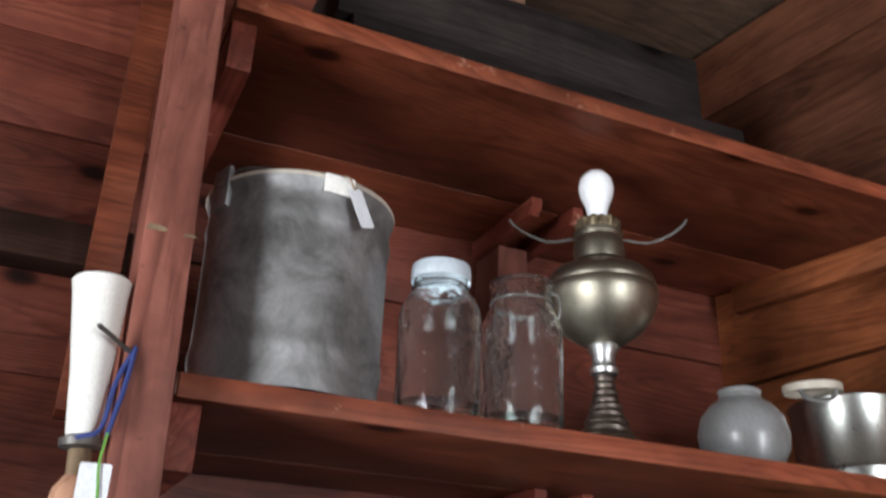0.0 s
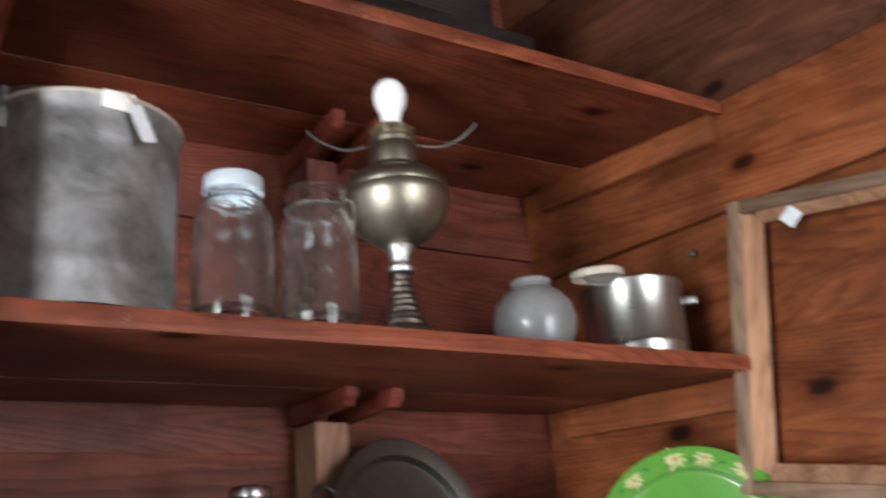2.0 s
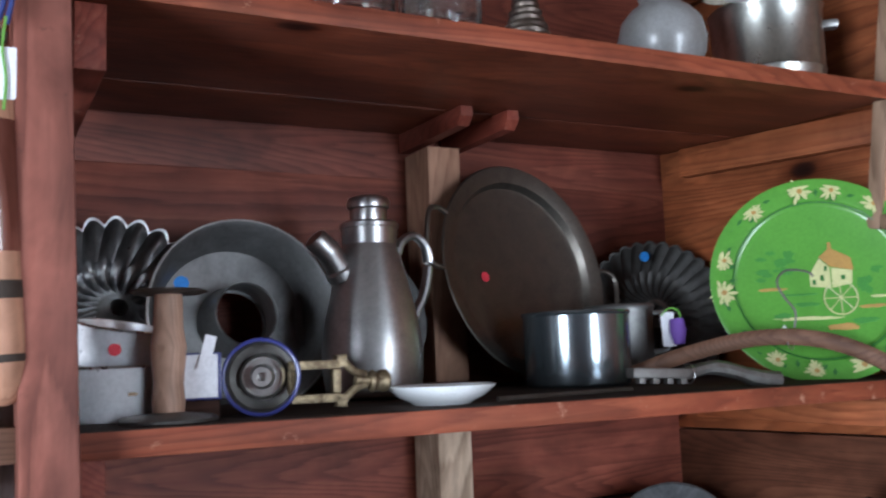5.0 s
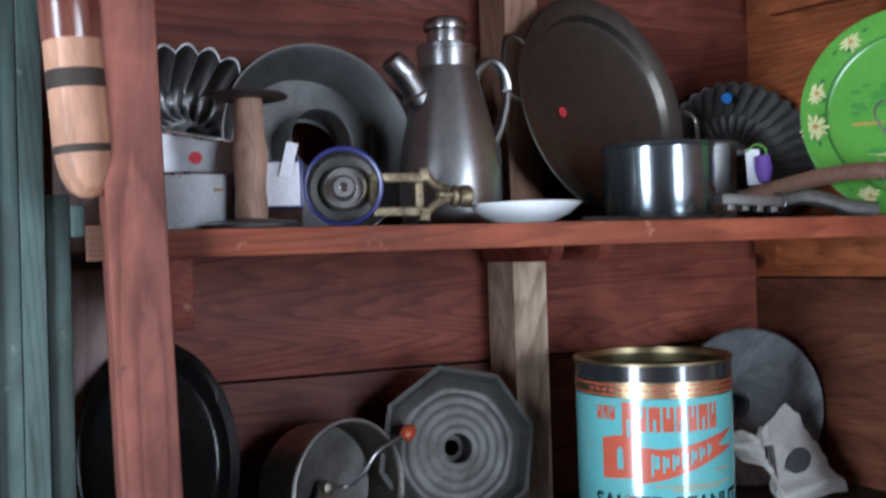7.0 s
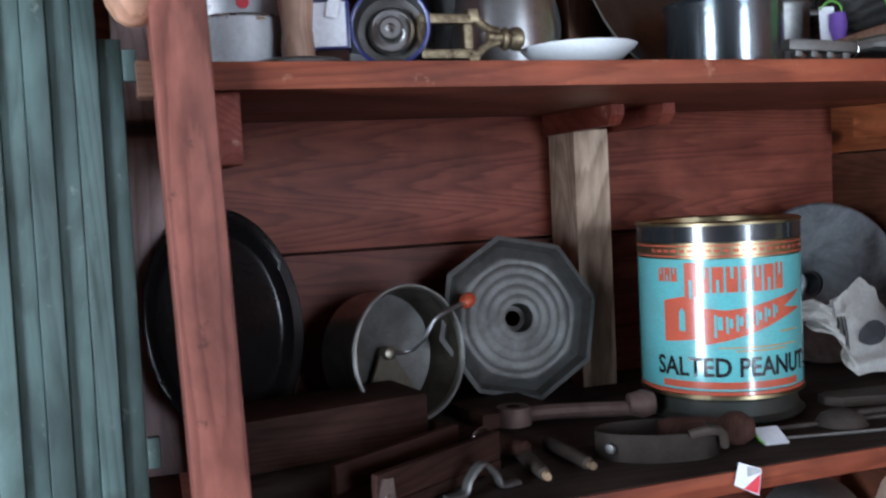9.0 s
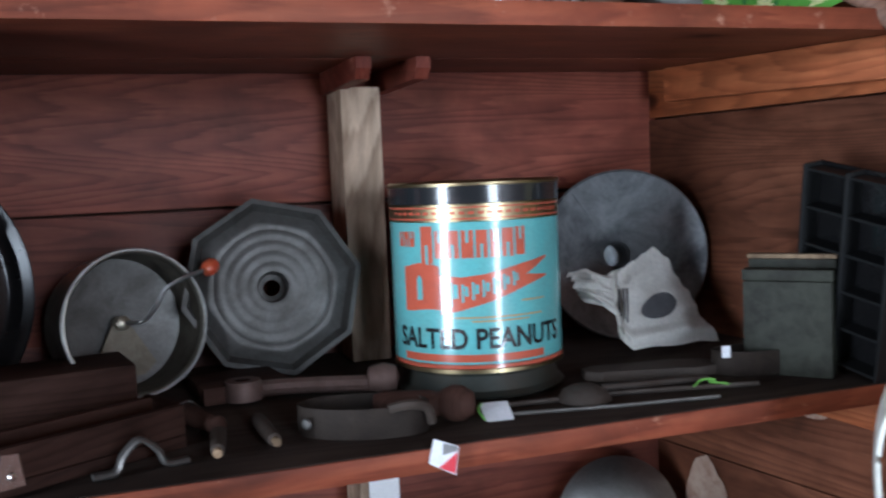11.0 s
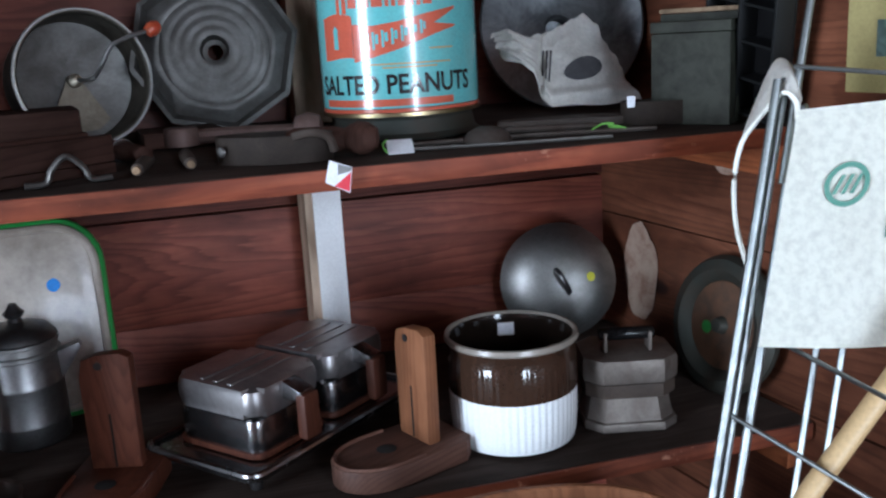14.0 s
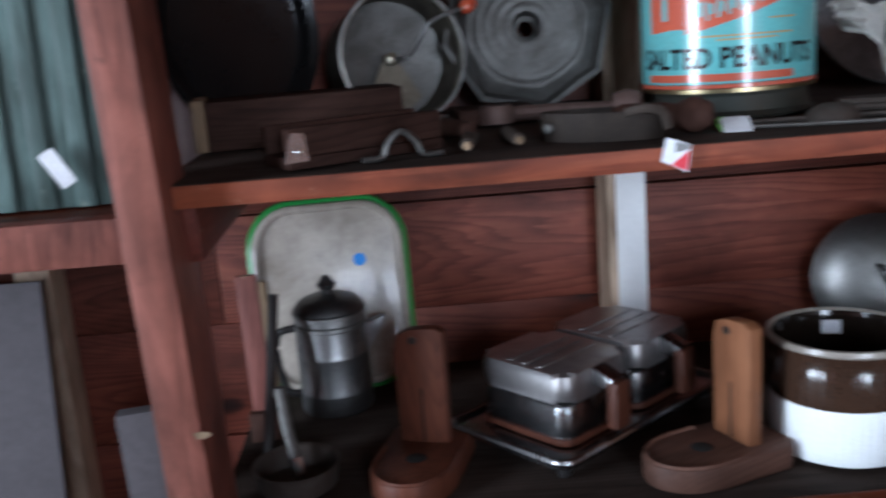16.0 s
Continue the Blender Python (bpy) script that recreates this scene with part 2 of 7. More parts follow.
DULL_POT = metal("dull_pot_tin", (0.6, 0.61, 0.57), (0.27, 0.28, 0.25), 0.18, 0.25, 16.0)
TRAY_METAL = metal("dark_tarnished_tray", (0.22, 0.205, 0.18), (0.11, 0.1, 0.085), 0.3, 0.22, 22.0)
HOLE = paint("dark_hole", (0.006, 0.005, 0.004), (0.01, 0.008, 0.006), 0.95, 0.2)
DRUM_TIN = metal("warm_grey_tin", (0.46, 0.43, 0.37), (0.22, 0.195, 0.155), 0.28, 0.25, 20.0)
DARK_FLUTE = metal("sooty_fluted_tin", (0.11, 0.107, 0.102), (0.05, 0.045, 0.04), 0.5, 0.25, 18.0, 0.7)
TIN_DARK = metal("dark_tinplate", (0.2, 0.2, 0.2), (0.075, 0.072, 0.07), 0.32, 0.25)
TIN_BRIGHT = metal("bright_tinplate", (0.74, 0.74, 0.73), (0.4, 0.39, 0.37), 0.15, 0.28)
TIN_MATTE = metal("matte_grey_tin", (0.24, 0.24, 0.238), (0.1, 0.097, 0.094), 0.4, 0.25, 16.0, 0.85)
OLD_TIN = metal("oxidised_grey_tin", (0.15, 0.145, 0.138), (0.06, 0.052, 0.045), 0.45, 0.25, 18.0, 0.85)
SIFTER_TIN = metal("brown_stained_tin", (0.17, 0.15, 0.118), (0.055, 0.046, 0.034), 0.36, 0.25, 20.0, 0.9)
ROD_STEEL = metal("zinc_plated_wire", (0.3, 0.32, 0.32), (0.16, 0.17, 0.17), 0.32, 0.2, 30.0)
GALVANISED = metal("galvanised_steel", (0.3, 0.31, 0.32), (0.09, 0.095, 0.1), 0.4, 0.25, 13.0, 0.9, 0.95, 0.006)
PAIL_STEEL = metal("dull_zinc_pail", (0.37, 0.365, 0.365), (0.12, 0.116, 0.112), 0.46, 0.25, 12.0, 0.7, 0.95, 0.005)
FOOT_WOOD = wood("grimy_brown_wood", (0.08, 0.036, 0.024), (0.165, 0.08, 0.056), (0.24, 0.13, 0.095), 0, 0.6, 0.4, knots=False)
ALUMINIUM = metal("worn_aluminium", (0.5, 0.5, 0.495), (0.27, 0.27, 0.265), 0.3, 0.2, 20.0)
PEWTER = metal("tarnished_nickel", (0.37, 0.34, 0.27), (0.17, 0.15, 0.115), 0.3, 0.22, 22.0)
CHROME = metal("pitted_chrome", (0.75, 0.75, 0.75), (0.35, 0.34, 0.34), 0.12, 0.25, 24.0, 1.0, 0.5)
IRON = metal("rusty_iron", (0.1, 0.085, 0.075), (0.055, 0.032, 0.022), 0.55, 0.25, 20.0, 0.7)
GREY_IRON = metal("grey_iron", (0.2, 0.195, 0.185), (0.085, 0.066, 0.055), 0.42, 0.25, 22.0, 0.85)
BLACK_TIN = metal("black_japanned_tin", (0.006, 0.006, 0.0065), (0.01, 0.0095, 0.0095), 0.12, 0.12, 10.0, 0.0, 0.6)
BLACK_TIN.node_tree.nodes["Principled BSDF"].inputs["Specular IOR Level"].default_value = 0.22
WHEEL_IRON = metal("dark_green_black_iron", (0.03, 0.034, 0.028), (0.05, 0.034, 0.022), 0.5, 0.25, 20.0, 0.4)
RUST = paint("rusty_plate", (0.1, 0.046, 0.022), (0.022, 0.018, 0.013), 0.7, 0.9, 30.0, 0.3)
TRAY_BLACK = metal("worn_black_tin", (0.024, 0.025, 0.026), (0.02, 0.019, 0.018), 0.35, 0.25, 30.0, 0.7)
RUSTY = metal("pink_brown_rust", (0.17, 0.11, 0.095), (0.08, 0.045, 0.035), 0.55, 0.25, 24.0, 0.4)
DARK_CHROME = metal("grimy_chrome", (0.36, 0.36, 0.37), (0.12, 0.11, 0.105), 0.12, 0.25, 26.0, 1.0, 0.8)
STAMP_WOOD = wood("pale_worn_handle", (0.45, 0.26, 0.18), (0.74, 0.48, 0.35), (0.82, 0.58, 0.45), 2, 0.5, 0.4, knots=False)
VARNISH = wood("dark_red_varnish", (0.07, 0.02, 0.014), (0.15, 0.05, 0.036), (0.24, 0.1, 0.075), 2, 0.2, 0.5, knots=False, shine=0.6)
GUNMETAL = metal("grey_enamelled_steel", (0.2, 0.23, 0.25), (0.12, 0.14, 0.15), 0.13, 0.12, 12.0, 0.85)
BRASSY = metal("gilt_cast_iron", (0.36, 0.29, 0.18), (0.06, 0.038, 0.022), 0.4, 0.25, 80.0, 0.8, 1.0)
GOLD_TIN = metal("gold_lacquered_tin", (0.46, 0.38, 0.22), (0.2, 0.135, 0.065), 0.22, 0.2, 24.0)
GOLD_DARK = metal("dull_gold_inside", (0.15, 0.13, 0.07), (0.06, 0.048, 0.025), 0.35, 0.25, 24.0)
ZINC = paint("zinc_lid", (0.5, 0.56, 0.61), (0.36, 0.4, 0.43), 0.4, 0.3)
GLASS = glass("clear_jar_glass")
FROST = paint("grey_glazed_ware", (0.22, 0.22, 0.22), (0.12, 0.115, 0.105), 0.34, 0.7, 20.0, 0.08, 0.2)
WHITE = paint("white_paint", (0.84, 0.82, 0.77), (0.6, 0.55, 0.46), 0.4, 0.15, 30.0)
BULB = paint("white_bulb_glass", (0.92, 0.93, 0.95), (0.9, 0.9, 0.92), 0.12, 0.05)
PAPER = paint("white_paper", (0.75, 0.76, 0.8), (0.6, 0.6, 0.6), 0.8, 0.2)
YELLOW_PAPER = paint("pale_yellow_paper", (0.72, 0.74, 0.55), (0.6, 0.6, 0.4), 0.8, 0.2)
TEAL = paint("teal_lithographed_tin", (0.13, 0.42, 0.43), (0.16, 0.3, 0.27), 0.22, 0.5, 20.0, 0.04, 0.6)
LITHO_RED = paint("red_lithographed_tin", (0.5, 0.1, 0.055), (0.24, 0.07, 0.05), 0.22, 0.5, 30.0, 0.04, 0.6)
LITHO_BLACK = paint("black_lithographed_tin", (0.014, 0.016, 0.018), (0.03, 0.03, 0.03), 0.2, 0.3, 20.0, 0.04, 0.6)
GREEN = paint("green_painted_tray", (0.092, 0.275, 0.038), (0.06, 0.2, 0.03), 0.28, 0.5, 14.0, 0.04, 0.3)
GREEN_DARK = paint("dark_green_paint", (0.03, 0.14, 0.03), (0.02, 0.08, 0.02), 0.35, 0.4)
GREEN_MID = paint("mid_green_paint", (0.05, 0.2, 0.035), (0.06, 0.24, 0.035), 0.35, 0.5)
CREAM = paint("cream_paint", (0.5, 0.5, 0.24), (0.34, 0.32, 0.14), 0.4, 0.5)
OCHRE = paint("ochre_paint", (0.38, 0.22, 0.06), (0.2, 0.12, 0.05), 0.4, 0.5)
SAGE = wood("sage_green_paint", (0.07, 0.11, 0.102), (0.128, 0.19, 0.176), (0.175, 0.25, 0.233), 2, 0.5, 0.45, rings=5, wear=(0.24, 0.29, 0.25), knots=False)
# brown patches: dirt, plus the tray's shadow put into the colour
ENAMEL_WHITE = paint("dirty_shaded_enamel", (0.46, 0.4, 0.34), (0.12, 0.09, 0.068), 0.34, 0.95, 6.0, 0.05, 0.15)
ENAMEL_GREEN = paint("green_enamel_rim", (0.04, 0.3, 0.06), (0.03, 0.15, 0.04), 0.3, 0.3)
GLAZE_BROWN = paint("brown_stoneware_glaze", (0.042, 0.022, 0.014), (0.02, 0.012, 0.008), 0.14, 0.5, 16.0, 0.04, 0.5)
# brown glaze darkened so that its colour carries the crock's inner shade
GLAZE_SHADED = paint("shaded_inner_glaze", (0.012, 0.008, 0.006), (0.02, 0.012, 0.008), 0.12, 0.4, 16.0, 0.03)
CUP_TIN = metal("polished_cup_tin", (0.88, 0.89, 0.91), (0.62, 0.63, 0.65), 0.2, 0.2, 20.0, 0.35)
DOME_STEEL = metal("polished_dome", (0.34, 0.335, 0.325), (0.2, 0.195, 0.185), 0.36, 0.15, 22.0)
GREY_CARD = paint("grey_fibreboard", (0.095, 0.084, 0.09), (0.05, 0.042, 0.045), 0.85, 0.5, 8.0)
GLAZE_WHITE = paint("white_stoneware_glaze", (0.9, 0.93, 0.94), (0.75, 0.75, 0.73), 0.2, 0.1, 40.0, 0.0, 0.4)
GLAZE_RIM = paint("grey_glazed_rim", (0.27, 0.24, 0.205), (0.12, 0.095, 0.07), 0.25, 0.4)
CLOTH = paint("unbleached_cotton", (0.85, 0.83, 0.78), (0.62, 0.58, 0.52), 0.9, 0.45, 16.0, 0.25)
CLOTH_WHITE = paint("creased_white_cotton", (0.96, 0.965, 0.88), (0.84, 0.82, 0.7), 0.9, 0.1, 9.0, 0.05)
BLACK = paint("black_bakelite", (0.015, 0.014, 0.014), (0.03, 0.025, 0.022), 0.3, 0.3)
DARK_INK = paint("faded_black_ink", (0.05, 0.05, 0.055), (0.12, 0.12, 0.12), 0.8, 0.4, 60.0)
LOGO_GREEN = paint("green_print", (0.1, 0.26, 0.2), (0.2, 0.34, 0.28), 0.8, 0.4, 60.0)
BLUE_DOT = paint("blue_sticker", (0.03, 0.24, 0.7), (0.03, 0.2, 0.6), 0.6, 0.2)
RED_DOT = paint("red_sticker", (0.6, 0.03, 0.05), (0.5, 0.03, 0.05), 0.6, 0.2)
YELLOW_DOT = paint("yellow_sticker", (0.65, 0.62, 0.05), (0.6, 0.5, 0.05), 0.6, 0.2)
RED_KNOB = paint("worn_red_paint", (0.45, 0.06, 0.025), (0.4, 0.22, 0.1), 0.3, 0.5, 50.0)
BLUE_CORD = paint("blue_cord", (0.03, 0.05, 0.2), (0.02, 0.03, 0.1), 0.8, 0.4)
NAVY = paint("navy_enamel", (0.03, 0.035, 0.16), (0.02, 0.02, 0.06), 0.3, 0.4)
PURPLE = paint("purple_cord", (0.14, 0.06, 0.32), (0.1, 0.05, 0.2), 0.7, 0.3)
LIME = paint("lime_cord", (0.15, 0.38, 0.06), (0.15, 0.4, 0.05), 0.7, 0.3)
LEATHER = paint("stiff_brown_leather", (0.06, 0.045, 0.036), (0.022, 0.017, 0.014), 0.65, 0.7, 24.0, 0.3)
LEATHER.node_tree.nodes["Principled BSDF"].inputs["Specular IOR Level"].default_value = 0.25
TIN_BOOK = paint("green_grey_tin_box", (0.03, 0.032, 0.023), (0.008, 0.006, 0.004), 0.6, 1.0, 42.0, 0.3)
TIN_BOOK.node_tree.nodes["Principled BSDF"].inputs["Specular IOR Level"].default_value = 0.2
CANE = paint("pale_bamboo_cane", (0.55, 0.38, 0.19), (0.4, 0.25, 0.12), 0.45, 0.4)
LID_ALLOY = metal("brushed_alloy_lid", (0.4, 0.385, 0.385), (0.17, 0.155, 0.15), 0.3, 0.2, 16.0, 0.9)
PEACH_WOOD = wood("peach_pine_bead", (0.34, 0.16, 0.09), (0.56, 0.3, 0.18), (0.68, 0.4, 0.26), 1, 0.2, 0.3, knots=False, shine=0.6)
CREAM_ENAMEL = paint("cream_enamel_cap", (0.52, 0.46, 0.38), (0.3, 0.26, 0.2), 0.4, 0.5)
BRONZE = metal("dark_bronze", (0.17, 0.14, 0.12), (0.07, 0.055, 0.045), 0.35, 0.25, 30.0)
CAST_BROWN = metal("brown_stained_casting", (0.19, 0.165, 0.145), (0.075, 0.055, 0.045), 0.42, 0.25, 26.0, 0.6)
POT_STEEL = metal("dull_pot_aluminium", (0.42, 0.42, 0.42), (0.17, 0.165, 0.16), 0.28, 0.25, 18.0)
FLAKED = paint("flaked_whitewash", (0.4, 0.29, 0.22), (0.15, 0.05, 0.026), 0.8, 1.0, 22.0, 0.2)
YELLOW_BOARD = paint("yellow_printed_card", (0.36, 0.3, 0.12), (0.22, 0.17, 0.07), 0.7, 0.5)


# ---- mesh helpers ----
def finish(bm, name, material, smooth=True):
    bmesh.ops.recalc_face_normals(bm, faces=bm.faces)
    me = bpy.data.meshes.new(name)
    bm.to_mesh(me)
    bm.free()
    for mat in material if isinstance(material, (list, tuple)) else (material,):
        me.materials.append(mat)
    if smooth:
        me.shade_smooth()
        me.set_sharp_from_angle(angle=radians(35))
    return me


def part(name, bm, material, parent, label="", smooth=True, m=None):
    ob = new(name, finish(bm, name, material, smooth))
    ob.parent = parent
    if m is not None:
        ob.matrix_basis = m
    if label:
        ob["label"] = label
    return ob


def thing(name, label, category, m, group="", kind=""):
    if m.translation.y > 1.02 and m.translation.x > 0.28 and not kind and category != "shelf":
        m = Matrix.Translation((0, 0, rise_of(m.translation.z) * (m.translation.y - 1.0))) @ m   # the shelves climb a little toward the wall
    ob = new(name)
    ob.empty_display_size = 0.02
    ob.matrix_basis = m
    return tagged(ob, label, category, group, kind)


def single(name, bm, material, label, category, m=None, group="", kind="", smooth=True):
    ob = new(name, finish(bm, name, material, smooth))
    if m is not None:
        ob.matrix_basis = m
    return tagged(ob, label, category, group, kind)


def box(bm, x0, x1, y0, y1, z0, z1, bevel=0.0, m=None):
    r = bmesh.ops.create_cube(bm, size=1.0)
    for v in r["verts"]:
        v.co = Vector((x0 + (v.co.x + 0.5) * (x1 - x0), y0 + (v.co.y + 0.5) * (y1 - y0), z0 + (v.co.z + 0.5) * (z1 - z0)))
    vs = r["verts"]
    if bevel:
        edges = {e for v in vs for e in v.link_edges}
        out = bmesh.ops.bevel(bm, geom=list(edges), offset=bevel, segments=2, profile=0.6, affect="EDGES")
        vs = {v for f in out["faces"] for v in f.verts} | {v for v in vs if v.is_valid}
    if m is not None:
        bmesh.ops.transform(bm, matrix=m, verts=list(vs))
    return bm


def lathe(bm, profile, n=48, m=None, wobble=None):
    """Turn a profile of (radius, z) round z; a radius of 0 closes it."""
    rings = []
    for r, z in profile:
        if r < 1e-6:
            rings.append([bm.verts.new((0, 0, z))])
        else:
            ring = []
            for i in range(n):
                a = 2 * math.pi * i / n
                k = wobble(a, z) if wobble else 1.0
                ring.append(bm.verts.new((r * k * math.cos(a), r * k * math.sin(a), z)))
            rings.append(ring)
    made = [v for ring in rings for v in ring]
    for a, b in zip(rings, rings[1:]):
        for i in range(n):
            j = (i + 1) % n
            if len(a) == 1 and len(b) == 1:
                continue
            if len(a) == 1:
                bm.faces.new((a[0], b[i], b[j]))
            elif len(b) == 1:
                bm.faces.new((a[i], a[j], b[0]))
            else:
                bm.faces.new((a[i], a[j], b[j], b[i]))
    if m is not None:
        bmesh.ops.transform(bm, matrix=m, verts=made)
    return bm


def tube(bm, pts, r, n=8, closed=False, flat=1.0, up=(0, 0, 1)):
    """A round or flattened rod along points; r is one radius or one for each point."""
    pts = [Vector(p) for p in pts]
    rs = r if isinstance(r, (list, tuple)) else [r] * len(pts)
    rings = []
    for i, p in enumerate(pts):
        a = pts[i - 1] if i or closed else p
        b = pts[(i + 1) % len(pts)] if i < len(pts) - 1 or closed else p
        t = (b - a).normalized()
        side = t.cross(Vector(up))
        if side.length < 0.05:
            side = t.cross(Vector((0.9, 0.3, 0.1)))
        side.normalize()
        top = side.cross(t).normalized()
        rings.append([bm.verts.new(p + rs[i] * (math.cos(2 * math.pi * k / n) * side * flat + math.sin(2 * math.pi * k / n) * top)) for k in range(n)])
    pairs = list(zip(rings, rings[1:])) + ([(rings[-1], rings[0])] if closed else [])
    for a, b in pairs:
        for k in range(n):
            bm.faces.new((a[k], a[(k + 1) % n], b[(k + 1) % n], b[k]))
    if not closed:
        bm.faces.new(rings[0])
        bm.faces.new(rings[-1])
    return bm


def smooth_path(pts, n=6):
    """Points of a Catmull-Rom curve through pts."""
    p = [Vector(q) for q in pts]
    p = [2 * p[0] - p[1]] + p + [2 * p[-1] - p[-2]]
    out = []
    for i in range(1, len(p) - 2):
        for k in range(n):
            t = k / n
            out.append(0.5 * (2 * p[i] + (p[i + 1] - p[i - 1]) * t + (2 * p[i - 1] - 5 * p[i] + 4 * p[i + 1] - p[i + 2]) * t * t + (3 * p[i] - p[i - 1] - 3 * p[i + 1] + p[i + 2]) * t ** 3))
    return out + [p[-2]]


def slab(bm, outline, z0, z1, m=None, bevel=0.0):
    """An upright prism over an outline of (x, y)."""
    lo = [bm.verts.new((x, y, z0)) for x, y in outline]
    hi = [bm.verts.new((x, y, z1)) for x, y in outline]
    top = bm.faces.new(hi)
    bot = bm.faces.new(lo[::-1])
    for i in range(len(lo)):
        j = (i + 1) % len(lo)
        bm.faces.new((lo[i], lo[j], hi[j], hi[i]))
    vs = set(lo + hi)
    if bevel:
        out = bmesh.ops.bevel(bm, geom=list(set(top.edges) | set(bot.edges)), offset=bevel, segments=2, profile=0.6, affect="EDGES")
        vs = {v for v in vs if v.is_valid} | {v for f in out["faces"] for v in f.verts}
    if m is not None:
        bmesh.ops.transform(bm, matrix=m, verts=list(vs))
    return bm


def rounded(w, h, r, n=6):
    """Outline of a rectangle with round corners, centred."""
    out = []
    for cx, cy, a0 in ((w / 2 - r, h / 2 - r, 0), (-w / 2 + r, h / 2 - r, 90), (-w / 2 + r, -h / 2 + r, 180), (w / 2 - r, -h / 2 + r, 270)):
        for k in range(n + 1):
            a = radians(a0 + 90 * k / n)
            out.append((cx + r * math.cos(a), cy + r * math.sin(a)))
    return out


def circle(r, n=32, ry=None):
    return [(r * math.cos(2 * math.pi * k / n), (ry or r) * math.sin(2 * math.pi * k / n)) for k in range(n)]


def rise_of(z):
    """How steeply the shelf at a height climbs toward the wall."""
    return 0.02 if 1.5 < z < 1.9 else 0.04


def bm_new():
    return bmesh.new()


def facing(x, y, z, turn, lean):
    """A pose for a dish that leans: its own z points to the viewer's side (-y), turned about the vertical and leant back."""
    return Matrix.Translation((x, y, z)) @ Euler((0, 0, radians(turn))).to_matrix().to_4x4() @ Euler((radians(90 - lean), 0, 0)).to_matrix().to_4x4()


def sticker(parent, material, m, r=0.0085):
    bm = slab(bm_new(), circle(r, 20), 0.0, 0.0006)
    return part("price_sticker", bm, material, parent, "", True, m)


# ---- large structure ----
S1, S2, S3, S4, S5 = 2.386, 1.948, 1.546, 1.13, 0.745   # tops of the shelves
BACK, FRONT = 1.46, 1.0                                  # back wall and shelf edges
POST_R = 0.27


def east(y):
    """The east wall's x at a depth; that wall stands a little out of square."""
    return 1.285 + 0.17 * (BACK - y)


EAST = Matrix.Translation((1.285, BACK, 0)) @ Euler((0, 0, math.atan2(-0.986, 0.168))).to_matrix().to_4x4()


def boards(parent, joints, x0, x1, material, m, thick=0.022, seed=1, split=()):
    """Horizontal wall boards, each its own piece, with open joints; local y is the depth behind the face."""
    rnd = random.Random(seed)
    for k, (a, b) in enumerate(zip(joints, joints[1:])):
        cuts = [x0] + [c for (row, c) in split if row == k] + [x1]
        for p, q in zip(cuts, cuts[1:]):
            w, h = q - p - 0.0015, b - a - 0.0015
            bm = box(bm_new(), -w / 2, w / 2, 0, thick, -h / 2, h / 2, 0.0014)
            off = rnd.uniform(0, 0.003)
            part("board", bm, material, parent, m=m @ pose((p + q) / 2, off, (a + b) / 2, 0, rnd.uniform(-0.15, 0.15), 0))


wall_back = thing("wall_north", "rough red-brown stained board wall behind the shelves", "wall", Matrix(), kind="structure")
part("backing", box(bm_new(), -2.2, 1.5, BACK + 0.024, BACK + 0.07, 0, 2.95), BROWN_WOOD, wall_back)
wall_east = thing("wall_east", "orange-brown bare board wall beside the shelves", "wall", Matrix(), kind="structure")
part("backing", box(bm_new(), -0.1, 4.3, 0.024, 0.07, 0, 2.95), BROWN_WOOD, wall_east, m=EAST)
wall_west = single("wall_west", box(bm_new(), -2.27, -2.2, -2.7, -0.98, 0, 2.95), WALL_RED, "dark board wall with an open doorway", "wall", kind="structure")
for a in ((-2.27, -2.2, -0.02, 1.53, 0, 2.95), (-2.27, -2.2, -0.98, -0.02, 2.15, 2.95)):
    single("wall_west", box(bm_new(), *a), WALL_RED, "dark board wall with an open doorway", "wall", kind="structure")
for a in ((-2.27, 0.82, -2.74, -2.67, 0, 2.95), (1.68, 2.15, -2.74, -2.67, 0, 2.95), (0.82, 1.68, -2.74, -2.67, 2.2, 2.95)):
    single("wall_south", box(bm_new(), *a), WALL_RED, "dark board wall with a doorway", "wall", kind="structure")
# unseen half wall, added to block door light from the lower left shelves
single("wall_partition", box(bm_new(), -2.198, 1.05, -1.16, -1.1, 0.0, 1.29, 0.003), WALL_RED, "added unseen half-height partition that shades the lower left shelves", "wall", kind="structure")
floor = thing("floor", "worn grey floor boards", "floor", Matrix(), kind="structure")
for k in range(24):
    x = -2.2 + 0.18 * k
    part("floor_board", box(bm_new(), x, x + 0.176, -2.72, 1.5, -0.03, 0.0), FLOOR_WOOD, floor)
single("ceiling", box(bm_new(), -2.3, 2.2, -2.76, 1.56, 2.95, 3.0), CEIL_WOOD, "dark bare roof boards", "ceiling", kind="structure")
single("ground", box(bm_new(), -40, 40, -40, 40, -0.4, -0.2), GREEN_DARK, "plain grassy ground outside the shed", "ground", kind="structure")


# ---- shelving ----
def prism_x(bm, outline, x0, x1):
    """A prism along x over an outline of (y, z)."""
    lo = [bm.verts.new((x0, y, z)) for y, z in outline]
    hi = [bm.verts.new((x1, y, z)) for y, z in outline]
    bm.faces.new(lo)
    bm.faces.new(hi[::-1])
    for i in range(len(lo)):
        j = (i + 1) % len(lo)
        bm.faces.new((lo[i], lo[j], hi[j], hi[i]))
    return bm


